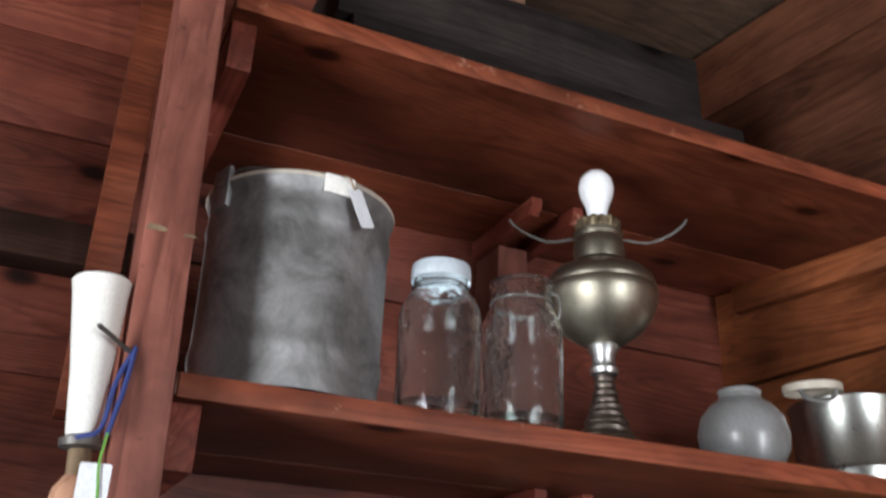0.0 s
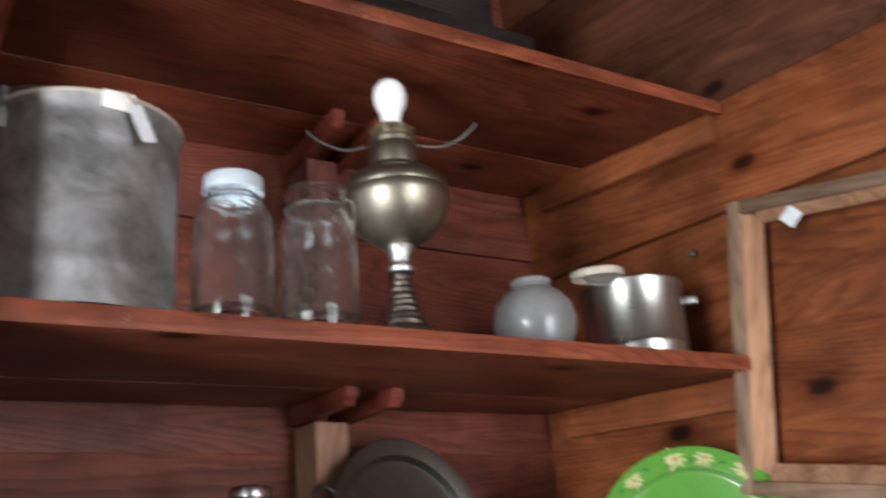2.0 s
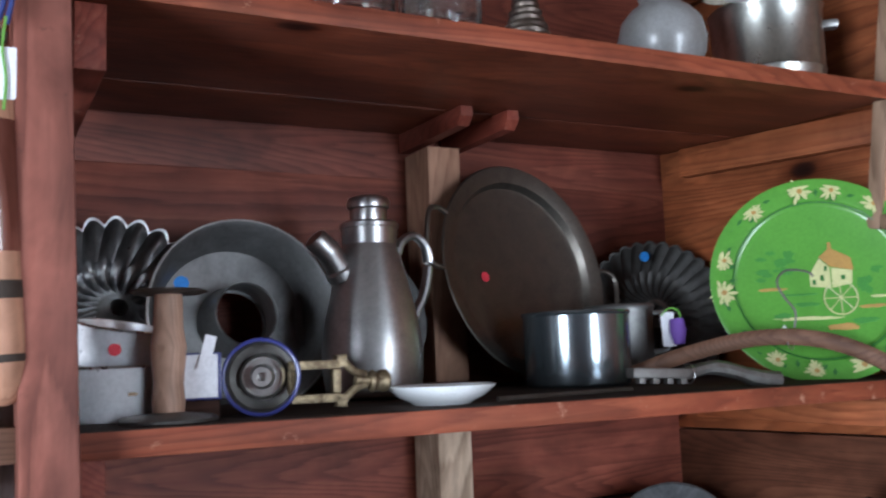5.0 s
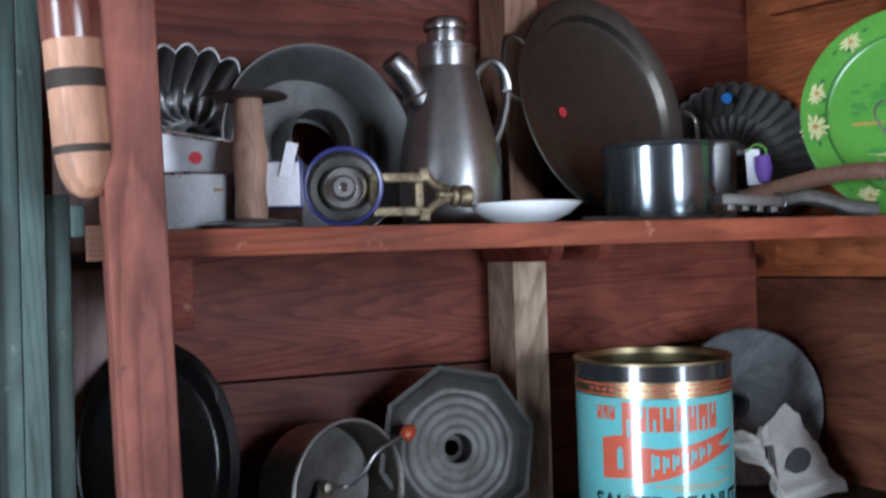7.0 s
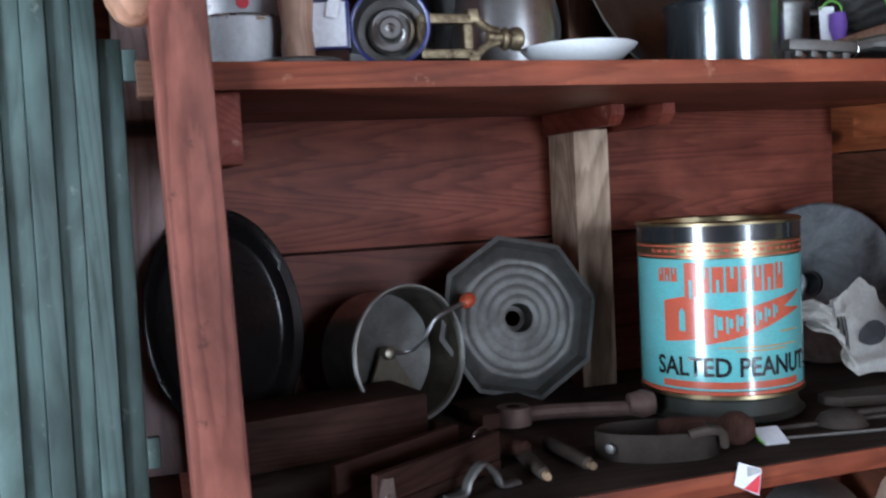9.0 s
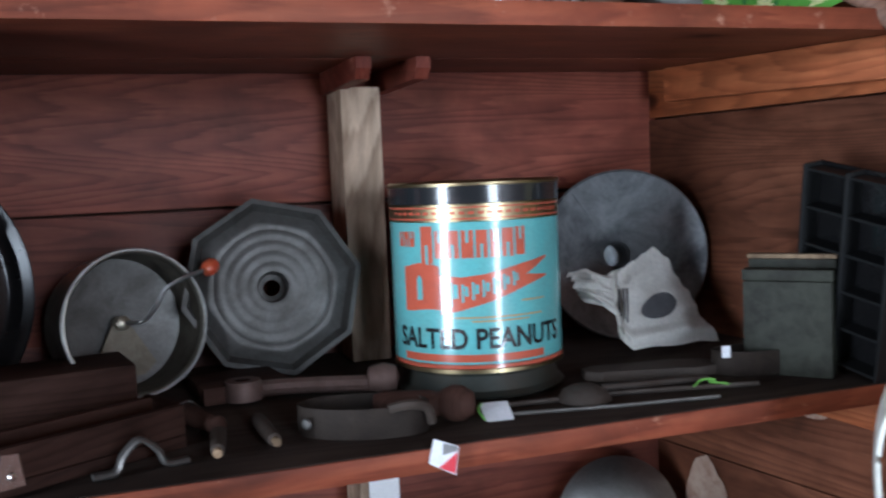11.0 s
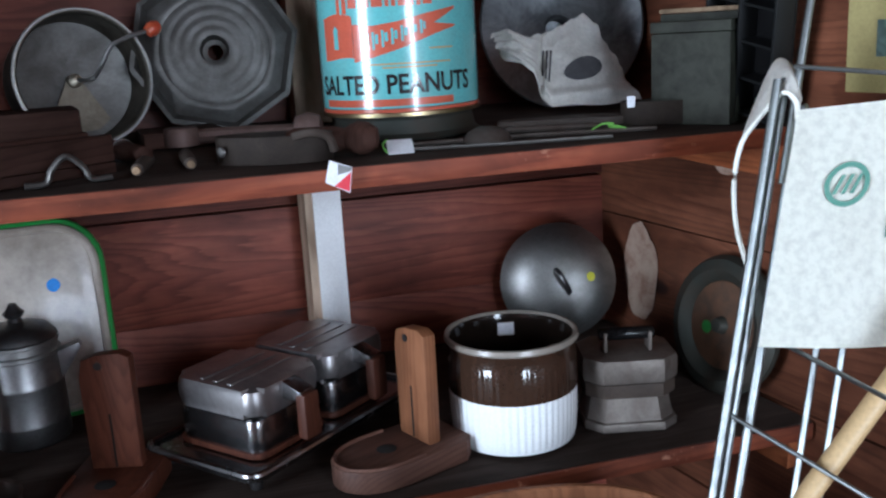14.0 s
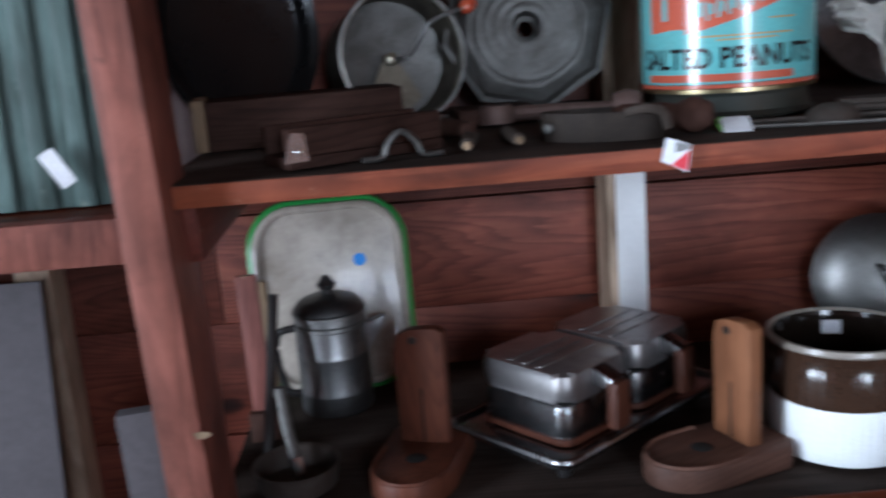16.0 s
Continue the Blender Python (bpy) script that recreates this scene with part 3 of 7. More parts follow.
def shelf(top, front, cut):
    """One shelf of two boards with a painted front edge."""
    s = thing("shelf", "reddish painted board shelf with a brick-red front edge", "shelf", Matrix.Translation((0, front, top)) @ Euler((math.atan(rise_of(top)), 0, 0)).to_matrix().to_4x4() @ Matrix.Translation((0, -front, 0)), "shelves of the rack")
    xe, mid = east(front) - 0.004 - cut, front + 0.285
    part("front_board", slab(bm_new(), [(POST_R - 0.012, front + 0.003), (xe, front + 0.003), (east(mid) - 0.004, mid), (POST_R - 0.012, mid)], -0.022, -0.002, bevel=0.002), SHELF_RED, s)
    part("back_board", slab(bm_new(), [(POST_R - 0.012, mid + 0.004), (east(mid) - 0.004, mid + 0.004), (east(1.45) - 0.004, 1.455), (POST_R - 0.012, 1.455)], -0.022, -0.003, bevel=0.002), SHELF_RED, s)
    # upper sheet: dark brown on the lower shelves, shelf red on the others
    part("dusty_top", slab(bm_new(), [(POST_R - 0.012, front + 0.004), (xe, front + 0.004), (east(1.45) - 0.006, 1.45), (POST_R - 0.012, 1.45)], -0.002, 0.0), SHELF_TOP if top < 1.7 else SHELF_RED, s, "thin upper face")
    bm = box(bm_new(), POST_R - 0.01, xe, front, front + 0.003, -0.0235, -0.0005, 0.0012)
    part("front_edge", bm, EDGE_RED, s, "brick-red painted edge")
    # cleats under both ends
    part("cleat", box(bm_new(), POST_R - 0.01, POST_R + 0.018, front + 0.025, 1.40, -0.085, -0.0225, 0.002), CLEAT_RED, s, "red cleat with chipped paint")
    part("cleat", box(bm_new(), 0.06, 0.45, -0.024, -0.001, -0.072, -0.0225, 0.002), WALL_TAN, s, m=pose(0, 0, -top) @ EAST @ pose(0, 0, top))
    # paired props nailed to the stud
    for x in (0.776, 0.849):
        part("prop", prism_x(bm_new(), [(1.25, -0.0225), (1.25, -0.036), (1.262, -0.048), (BACK - 0.002, -0.052), (BACK - 0.002, -0.0225)], x - 0.009, x + 0.009), CLEAT_RED, s, "orange-red wooden prop")
    return s


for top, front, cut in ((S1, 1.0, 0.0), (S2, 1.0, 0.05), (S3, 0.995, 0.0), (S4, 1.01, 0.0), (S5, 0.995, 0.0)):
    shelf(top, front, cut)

post = thing("post", "brick-red painted square post with worn patches", "post", Matrix(), kind="structure")
bm = box(bm_new(), -0.0225, 0.0225, -0.05, 0.05, 0.0, 2.93, 0.003)
for v in bm.verts:
    v.co.x += 0.2515 - 0.025 * (v.co.z - 1.1)
    v.co.y += 1.02
part("shaft", bm, POST_RED, post)
for x, z, w, h in [(0.214, 2.069, 0.018, 0.008), (0.245, 2.067, 0.012, 0.004), (0.279, 0.884, 0.016, 0.01), (0.302, 1.576, 0.008, 0.004)]:
    out = [(w / 2 * math.cos(a) * (1 + 0.3 * math.sin(3 * a + z)), h / 2 * math.sin(a) * (1 + 0.3 * math.cos(2 * a))) for a in [2 * math.pi * k / 14 for k in range(14)]]
    part("paint_chip", slab(bm_new(), out, 0.0, 0.0006, pose(x, 0.9698, z, 90, 0, 0)), CUT_WOOD, post, "bare scratch in the paint")
part("shelf_stub", box(bm_new(), 0.205, 0.2285, 1.03, 1.062, 1.522, 1.552, 0.002), HOOP_WOOD, post, "brown end of a shelf bearer")
stud = thing("wall_stud", "bare sawn pine stud between the shelves", "stud", Matrix(), kind="structure")
for a, b, mat in ((S1 + 0.016, 2.93, STUD_PINE), (S2 + 0.016, S1 - 0.04, POST_RED), (S3 + 0.016, S2 - 0.04, STUD_PINE), (S4 + 0.016, S3 - 0.04, STUD_PALE), (S5 + 0.016, S4 - 0.01, STUD_PALE)):
    part("length", box(bm_new(), 0.775, 0.828, 1.375, 1.458, a, b, 0.002), mat, stud)

# thin pale sheet in place of light falling on the lowest stud
part("lit_face", box(bm_new(), 0.787, 0.828, 1.372, 1.3748, S5 + 0.016, S4 - 0.012), STUD_LIT, stud, "bright strip painted in for daylight on the stud")


# ---- left bay beside the post ----
rail = single("side_shelf_rail", box(bm_new(), -1.4, 0.232, 1.0, 1.03, 1.058, 1.105, 0.003), POST_RED, "brick-red rail running off from the post", "rail", kind="structure")
single("side_shelf", box(bm_new(), -1.4, 0.225, 1.032, 1.45, 1.083, 1.103, 0.002), SHELF_RED, "red board shelf beyond the post", "shelf", kind="structure")
for x, mat in ((-0.075, STUD_PALE), (-0.45, STUD_PINE)):
    single("wall_stud", box(bm_new(), x, x + 0.05, 1.40, 1.458, 0.0, 1.08, 0.002), mat, "pale upright stud against the board wall", "stud", kind="structure")
single("wall_stud", box(bm_new(), 0.182, 0.238, 1.37, 1.458, 1.105, 1.76, 0.002), STUD_FADED, "faded pinkish upright stud beside the shutter", "stud", kind="structure")
single("upright_board", box(bm_new(), 0.166, 0.21, 1.34, 1.399, 1.98, 2.94, 0.002), SHELF_RED, "brown upright board behind the post", "board", kind="structure")
single("wall_ledger", box(bm_new(), -1.4, 0.22, 1.40, 1.458, 2.19, 2.25, 0.002), BROWN_WOOD, "dark horizontal batten on the board wall", "batten", kind="structure")
single("grey_plank", box(bm_new(), -0.035, 0.035, -0.012, 0.012, 0.0, 0.86, 0.002), GREY_CARD, "grey weathered plank standing beside the post", "plank", pose(0.195, 1.12, 0.0, 0, -1.0, 10))
single("fibreboard_sheet", box(bm_new(), -0.2, 0.2, -0.004, 0.004, 0.0, 0.98, 0.001), GREY_CARD, "grey fibreboard sheet leaning on the wall", "sheet", pose(-0.21, 1.2, 0.0, -8, 0, 0))

shutter = thing("louvred_shutter", "sage-green painted slatted wooden shutter stood on end", "shutter", pose(0.0135, 1.095, 1.106, -1.5, 0.4, 3) @ Matrix.Diagonal((0.84, 1, 0.955, 1)))
for k in range(-14, 15):
    x = -0.155 + 0.0245 * k
    z0, hgt = (0.0, 0.68 + 0.02 * ((k * 7) % 3)) if k < 14 else (0.0, 0.5)
    part("slat", box(bm_new(), x, x + 0.0238, -0.012 - 0.006 * (k % 2), 0.0, z0, hgt, 0.0025), SAGE, shutter)
part("backing_board", box(bm_new(), -0.5, 0.16, 0.0005, 0.006, 0.0, 0.66, 0.001), SAGE, shutter)
part("cross_bar", box(bm_new(), -0.19, 0.18, 0.0065, 0.024, 0.1, 0.14, 0.002), SAGE, shutter)
part("cross_bar", box(bm_new(), -0.19, 0.18, 0.0065, 0.024, 0.52, 0.56, 0.002), SAGE, shutter)
for z in (0.09, 0.46):
    part("hinge", box(bm_new(), 0.2125, 0.226, -0.016, -0.004, z, z + 0.03, 0.002), SAGE, shutter, "painted hinge leaf")
single("price_label", slab(bm_new(), rounded(0.018, 0.042, 0.003), 0, 0.001), PAPER, "small white paper label on the green shutter", "label", facing(0.143, 1.071, 1.15, 3, 0) @ pose(0, 0, 0, 0, 0, 30))

pin = thing("rolling_pin", "pale wooden rolling pin with dark red band hung by a cord", "rolling pin", pose(0.207, 0.985, 1.571, 0, -3.6, 0) @ Matrix.Diagonal((0.76, 0.76, 1.028, 1)))
part("roller", lathe(bm_new(), [(0, 0), (0.01, 0.001), (0.019, 0.006), (0.026, 0.016), (0.0298, 0.03), (0.031, 0.045), (0.031, 0.2), (0.03, 0.235), (0.024, 0.255), (0.014, 0.265), (0, 0.266)], 32), TURNED_WOOD, pin)
part("painted_band", lathe(bm_new(), [(0.0312, 0.117), (0.0318, 0.119), (0.0318, 0.218), (0.0312, 0.22)], 32), VARNISH, pin, "dark red worn band")
part("stripe", lathe(bm_new(), [(0.0312, 0.081), (0.0316, 0.082), (0.0316, 0.094), (0.0312, 0.095)], 32), LEATHER, pin, "dark grey stripe")
part("scored_ring", lathe(bm_new(), [(0.0302, 0.033), (0.0308, 0.0345), (0.0312, 0.0375), (0.0306, 0.039)], 32), LEATHER, pin, "dark scored ring")
part("neck", lathe(bm_new(), [(0.0125, 0.262), (0.0125, 0.286), (0, 0.287)], 20), CUT_WOOD, pin)
part("collar", lathe(bm_new(), [(0.008, 0.286), (0.023, 0.288), (0.024, 0.294), (0.01, 0.297), (0, 0.297)], 28), GREY_IRON, pin, "grey metal collar")
part("handle", lathe(bm_new(), [(0, 0.296), (0.018, 0.297), (0.022, 0.35), (0.031, 0.418), (0.0335, 0.43), (0.031, 0.432), (0, 0.43)], 32), WHITE, pin, "white tapered handle")
single("nail", tube(bm_new(), [(0.236, 0.99, 1.94), (0.182, 0.945, 1.96)], 0.0022, 8), GREY_IRON, "long rusty nail driven into the post", "nail")
bm = tube(bm_new(), smooth_path([(0.215, 0.97, 1.95), (0.205, 0.965, 1.92), (0.2, 0.962, 1.88), (0.187, 0.965, 1.872), (0.18, 0.975, 1.872)]), 0.0022, 6)
tube(bm, smooth_path([(0.216, 0.968, 1.953), (0.212, 0.962, 1.915), (0.205, 0.958, 1.873)]), 0.0022, 6)
single("hanging_cord", bm, BLUE_CORD, "dark blue cord looped over a nail", "cord")
tg = thing("price_tag", "white paper tag tied with a green string", "tag", facing(0.2, 0.935, 1.825, -8, 2))
part("card", slab(bm_new(), rounded(0.024, 0.042, 0.002), 0, 0.0008), PAPER, tg)
part("string", tube(bm_new(), smooth_path([(0.004, 0.045, 0.002), (0.002, 0.02, 0.002), (0.005, -0.005, 0.002), (0.004, -0.03, 0.003)]), 0.0011, 5), LIME, tg, "green string")


# ---- top shelf ----
trunk = thing("wooden_crate", "sooty dark grey board crate lying on the top shelf", "crate", pose(0, 0, S1))
part("lower_board", box(bm_new(), 0.42, 1.06, 1.10, 1.40, 0.0, 0.105, 0.004), DARK_BOARD, trunk)
part("upper_board", box(bm_new(), 0.40, 0.99, 1.11, 1.39, 0.107, 0.22, 0.004), DARK_BOARD, trunk)


# ---- shelf with pail, jars and lamp ----
def dent(a, z):
    d = ((a - radians(262)) / 0.22) ** 2 + ((z - 0.135) / 0.028) ** 2
    e = ((a - radians(292)) / 0.3) ** 2 + ((z - 0.12) / 0.05) ** 2
    return 1.0 - 0.05 * math.exp(-d) - 0.02 * math.exp(-e) + 0.006 * math.sin(3 * a + 9 * z)


pail = thing("milk_pail", "dented galvanised steel pail with wire bail", "pail", pose(0.382, 1.112, S2))
prof = [(0, 0.004), (0.098, 0.004), (0.1, 0.0)] + [(0.101 + 0.002 * (k / 24), 0.004 + 0.215 * k / 24) for k in range(25)]
prof = [(r + (0.0022 if abs(z - 0.045) < 0.006 or abs(z - 0.195) < 0.005 else 0), z) for r, z in prof]
prof += [(0.106, 0.224), (0.107, 0.229), (0.104, 0.233), (0.1, 0.231), (0.099, 0.215), (0.098, 0.01), (0, 0.01)]
part("body", lathe(bm_new(), prof, 72, wobble=dent), PAIL_STEEL, pail)
part("rim", tube(bm_new(), [(0.1055 * math.cos(radians(q)), 0.1055 * math.sin(radians(q)), 0.2315) for q in range(0, 360, 6)], 0.003, 6, True), CREAM_ENAMEL, pail, "rust-stained pale rim")
for a in (200, 20):
    c, s = math.cos(radians(a)), math.sin(radians(a))
    bm = box(bm_new(), -0.016, 0.016, -0.003, 0.004, 0.2, 0.25, 0.003, pose(0.105 * c, 0.105 * s, 0, 0, 0, a + 90))
    part("ear", bm, PAIL_STEEL, pail)
part("bail", tube(bm_new(), smooth_path([(-0.1, -0.036, 0.24), (-0.07, -0.06, 0.247), (0.0, -0.075, 0.243), (0.06, -0.05, 0.24), (0.1, 0.036, 0.24)]), 0.0024, 8), IRON, pail, "rusty wire bail")
part("rag", box(bm_new(), 0.0, 0.034, -0.11, -0.105, 0.213, 0.235, 0.002, pose(-0.012, 0.0, 0, 0, 0, 4)), CLOTH, pail, "scrap of cloth on the rim")
pt = thing("price_tag", "white card tag hanging from the pail rim", "tag", facing(0.418, 1.0, 2.152, 12, 14) @ pose(0, 0, 0, 0, 0, 16))
part("card", slab(bm_new(), rounded(0.017, 0.05, 0.003), 0, 0.0008), PAPER, pt)
part("string", tube(bm_new(), smooth_path([(0, 0.022, 0.001), (-0.006, 0.034, 0.006), (-0.014, 0.036, 0.006)]), 0.001, 5), CUT_WOOD, pt)


def jar_profile(h, r, neck):
    return [(0, 0.003), (r * 0.7, 0.001), (r * 0.93, 0.003), (r, 0.014), (r, h * 0.66), (r * 0.97, h * 0.72), (r * 0.86, h * 0.79), (neck * 1.02, h * 0.835), (neck, h * 0.85), (neck * 1.06, h * 0.865), (neck, h * 0.88), (neck, h * 0.965), (neck * 1.07, h * 0.975), (neck * 1.07, h * 0.995), (neck * 0.98, h),
            (neck * 0.9, h * 0.99), (neck * 0.9, h * 0.85), (r * 0.8, h * 0.785), (r * 0.92, h * 0.7), (r * 0.94, h * 0.6), (r * 0.94, 0.018), (r * 0.8, 0.01), (0, 0.012)]


def jar_ripple(a, z):
    k = 1.0 + 0.01 * math.sin(4 * a + 30 * z) * math.sin(70 * z) + 0.003 * math.sin(11 * a) * math.sin(160 * z + 3 * a)
    d = ((a - radians(250)) / 0.5) ** 2 + ((z - 0.075) / 0.035) ** 2
    return k + 0.02 * math.exp(-d) * math.sin(26 * a) * math.sin(170 * z)


JAR_UP = Matrix.Diagonal((1, 1, 1.04, 1))
jar = thing("glass_jar", "clear embossed glass canning jar with a zinc screw lid", "jar", pose(0.54, 1.062, S2) @ JAR_UP, "canning jars")
j = part("bottle", lathe(bm_new(), jar_profile(0.172, 0.0465, 0.0315), 64, wobble=jar_ripple), GLASS, jar, "clear glass")
j.visible_shadow = False
part("lid", lathe(bm_new(), [(0.0338, 0.1565), (0.0345, 0.1575), (0.0345, 0.17), (0.0335, 0.1745), (0.03, 0.176), (0.026, 0.1752), (0, 0.1752)], 64, wobble=lambda a, z: 1 + (0.003 * math.sin(32 * a) if z < 0.172 else 0)), ZINC, jar, "dull blue-grey zinc lid")
jar = thing("glass_jar", "clear glass canning jar with a wire bail and no lid", "jar", pose(0.647, 1.066, S2) @ JAR_UP, "canning jars")
j = part("bottle", lathe(bm_new(), jar_profile(0.176, 0.0475, 0.036), 64, wobble=jar_ripple), GLASS, jar, "clear glass")
j.visible_shadow = False
part("wire_bail", tube(bm_new(), smooth_path([(0.033, -0.012, 0.168), (0.042, -0.014, 0.165), (0.045, -0.014, 0.15), (0.042, -0.012, 0.135), (0.035, -0.01, 0.136)]), 0.0015, 6), GREY_IRON, jar, "steel wire bail")
bm = bm_new()
tube(bm, [(0.0375 * math.cos(radians(a)), 0.0375 * math.sin(radians(a)), 0.151) for a in range(0, 360, 15)], 0.0012, 6, True)
part("neck_wire", bm, GREY_IRON, jar)

lamp = thing("oil_lamp", "tarnished nickel oil lamp fitted with a white electric bulb", "lamp", pose(0.777, 1.092, S2) @ Matrix.Diagonal((0.975, 0.975, 0.985, 1)))
part("foot", lathe(bm_new(), [(0, 0), (0.055, 0), (0.057, 0.004), (0.05, 0.01), (0.036, 0.016), (0.028, 0.022), (0, 0.022)], 40), PEWTER, lamp)
bm = lathe(bm_new(), [(0, 0.016)] + [(0.012 + 0.022 * (1 - k / 40) ** 1.6 + 0.0012 * math.sin(1.35 * k), 0.018 + 0.002 * k) for k in range(41)] + [(0, 0.101)], 60, wobble=lambda a, z: 1 + 0.035 * math.sin(2 * a + 380 * z))
part("twisted_stem", bm, BRONZE, lamp, "dark twisted stem")
part("stem_collar", lathe(bm_new(), [(0, 0.1), (0.017, 0.1), (0.0185, 0.106), (0.014, 0.113), (0.015, 0.125), (0.021, 0.135), (0.02, 0.14), (0, 0.14)], 40), ALUMINIUM, lamp)
part("font", lathe(bm_new(), [(0, 0.135), (0.02, 0.136), (0.03, 0.142), (0.05, 0.156), (0.066, 0.176), (0.0735, 0.196), (0.0745, 0.206), (0.0725, 0.211), (0.0735, 0.2145), (0.07, 0.226), (0.061, 0.236), (0.046, 0.243), (0.026, 0.246), (0.023, 0.248), (0, 0.248)], 64), PEWTER, lamp, "round tarnished metal reservoir")
part("burner", lathe(bm_new(), [(0, 0.245), (0.024, 0.245), (0.026, 0.25), (0.033, 0.254), (0.035, 0.27), (0.032, 0.283), (0.03, 0.287), (0.033, 0.291), (0.033, 0.296), (0.024, 0.3), (0, 0.3)], 48), PEWTER, lamp)
part("gallery", lathe(bm_new(), [(0.027, 0.293), (0.03, 0.297), (0.0285, 0.312), (0.026, 0.311), (0.026, 0.297)], 60, wobble=lambda a, z: 1 + (0.09 * (math.sin(15 * a) > 0) if z > 0.3 else 0)), BRASSY, lamp, "crimped brass gallery")
part("bulb", lathe(bm_new(), [(0, 0.3), (0.0125, 0.3), (0.0135, 0.325), (0.016, 0.337), (0.0225, 0.352), (0.0245, 0.365), (0.0225, 0.378), (0.015, 0.388), (0.006, 0.3915), (0, 0.392)], 40), BULB, lamp, "white electric light bulb")
for sgn in (-1, 1):
    part("shade_arm", tube(bm_new(), smooth_path([(0.03 * sgn, -0.014 * sgn, 0.288), (0.06 * sgn, -0.03 * sgn, 0.284), (0.086 * sgn, -0.044 * sgn, 0.296), (0.1 * sgn, -0.053 * sgn, 0.309), (0.106 * sgn, -0.056 * sgn, 0.318)]), 0.0017, 7), GREY_IRON, lamp, "thin bent wire arm")

vase = thing("round_vase", "small round grey stoneware pot with a short neck", "pot", pose(0.99, 1.095, S2))
part("body", lathe(bm_new(), [(0, 0.002), (0.03, 0), (0.045, 0.008), (0.056, 0.03), (0.0585, 0.05), (0.053, 0.073), (0.04, 0.089), (0.0285, 0.097), (0.0265, 0.104), (0.0285, 0.108), (0.027, 0.11), (0.023, 0.108), (0.022, 0.098), (0.034, 0.086), (0.05, 0.06), (0.05, 0.03), (0.03, 0.008), (0, 0.008)], 48), FROST, vase)
tpot = thing("tin_pot", "shiny dented tin pot with a loose flat lid", "pot", pose(1.19, 1.105, S2))
part("body", lathe(bm_new(), [(0, 0.002), (0.07, 0), (0.074, 0.003), (0.075, 0.02), (0.0765, 0.022), (0.075, 0.025), (0.077, 0.11), (0.0795, 0.116), (0.077, 0.119), (0.074, 0.115), (0.072, 0.006), (0, 0.006)], 56, wobble=lambda a, z: 1 + 0.006 * math.sin(5 * a + 20 * z)), DULL_POT, tpot)
part("lug", box(bm_new(), 0.076, 0.098, -0.01, 0.01, 0.086, 0.098, 0.004, pose(0, 0, 0, 0, 0, -35)), TIN, tpot)
lid = thing("flat_tin_cap", "small dull tin cap resting on the pot's rim", "tin cap", pose(1.1, 1.075, S2 + 0.1195, 4, -4, 0))
part("cap", lathe(bm_new(), [(0, 0.012), (0.036, 0.012), (0.039, 0.01), (0.039, 0), (0.037, 0), (0.037, 0.009), (0, 0.009)], 40), CREAM_ENAMEL, lid)
part("lip", tube(bm_new(), smooth_path([(-0.035, -0.012, 0.0), (-0.032, -0.02, -0.012), (-0.018, -0.03, -0.016), (-0.002, -0.036, -0.012), (0.004, -0.038, 0)]), 0.003, 6), TIN, lid)


def on_east(u, z, off=0.0, turn=0.0):
    """A pose on the east wall: local x along the wall toward the viewer, local y up, z out of the wall."""
    return EAST @ pose(u, -off, z) @ Euler((radians(90), 0, 0)).to_matrix().to_4x4() @ pose(0, 0, 0, 0, 0, turn)


fr = thing("picture_frame", "empty grey-brown wooden picture frame hung on the wall", "picture frame", on_east(0.597, 1.944, 0.03, -9.0))
W, H, B = 0.325, 0.44, 0.021
for nm, a in (("stile", (-W / 2, -W / 2 + B, -H / 2, H / 2)), ("stile", (W / 2 - B, W / 2, -H / 2, H / 2)), ("rail", (-W / 2 + B, W / 2 - B, H / 2 - B, H / 2)), ("rail", (-W / 2 + B, W / 2 - B, -H / 2, -H / 2 + B))):
    part(nm, box(bm_new(), a[0], a[1], a[2], a[3], 0.006, 0.03, 0.003), WEATHERED_Y if nm == "stile" else WEATHERED_X, fr)
for a, low in (((-W / 2 + B, -W / 2 + B + 0.025, -H / 2 + B, H / 2 - B), "x+"), ((-W / 2 + B + 0.025, W / 2 - B, -H / 2 + B, -H / 2 + B + 0.025), "y+"), ((-W / 2 + B + 0.025, W / 2 - B, H / 2 - B - 0.014, H / 2 - B), "y-"), ((W / 2 - B - 0.012, W / 2 - B, -H / 2 + B + 0.025, H / 2 - B - 0.014), "x-")):
    bm = box(bm_new(), a[0], a[1], a[2], a[3], 0.001, 0.022)
    for v in bm.verts:
        inner = {"x+": v.co.x > a[1] - 0.001, "x-": v.co.x < a[0] + 0.001, "y+": v.co.y > a[3] - 0.001, "y-": v.co.y < a[2] + 0.001}[low]
        if inner and v.co.z > 0.01:
            v.co.z = 0.005
    part("inner_bead", bm, PEACH_WOOD, fr, "lighter sloping peach wood bead", False)
tg = thing("price_tag", "small white square card tag on the frame", "tag", on_east(0.565, 2.133, 0.05, 40))
part("card", slab(bm_new(), rounded(0.026, 0.026, 0.002), 0, 0.0008), PAPER, tg)
part("hook", tube(bm_new(), smooth_path([(0.012, 0.012, 0.001), (0.02, 0.024, 0.001), (0.03, 0.022, 0.001), (0.028, 0.012, -0.004)]), 0.0009, 5), GREY_IRON, tg)
single("nail", lathe(bm_new(), [(0, 0.014), (0.006, 0.012), (0.007, 0.008), (0.003, 0.006), (0.0025, 0), (0, 0)], 16), GREY_IRON, "grey nail head in the board wall", "nail", on_east(0.364, 2.147, 0.0))
yoke = thing("wooden_bow", "grey weathered bent wooden bow hung on the wall", "bow", on_east(0.82, 2.1, 0.02))
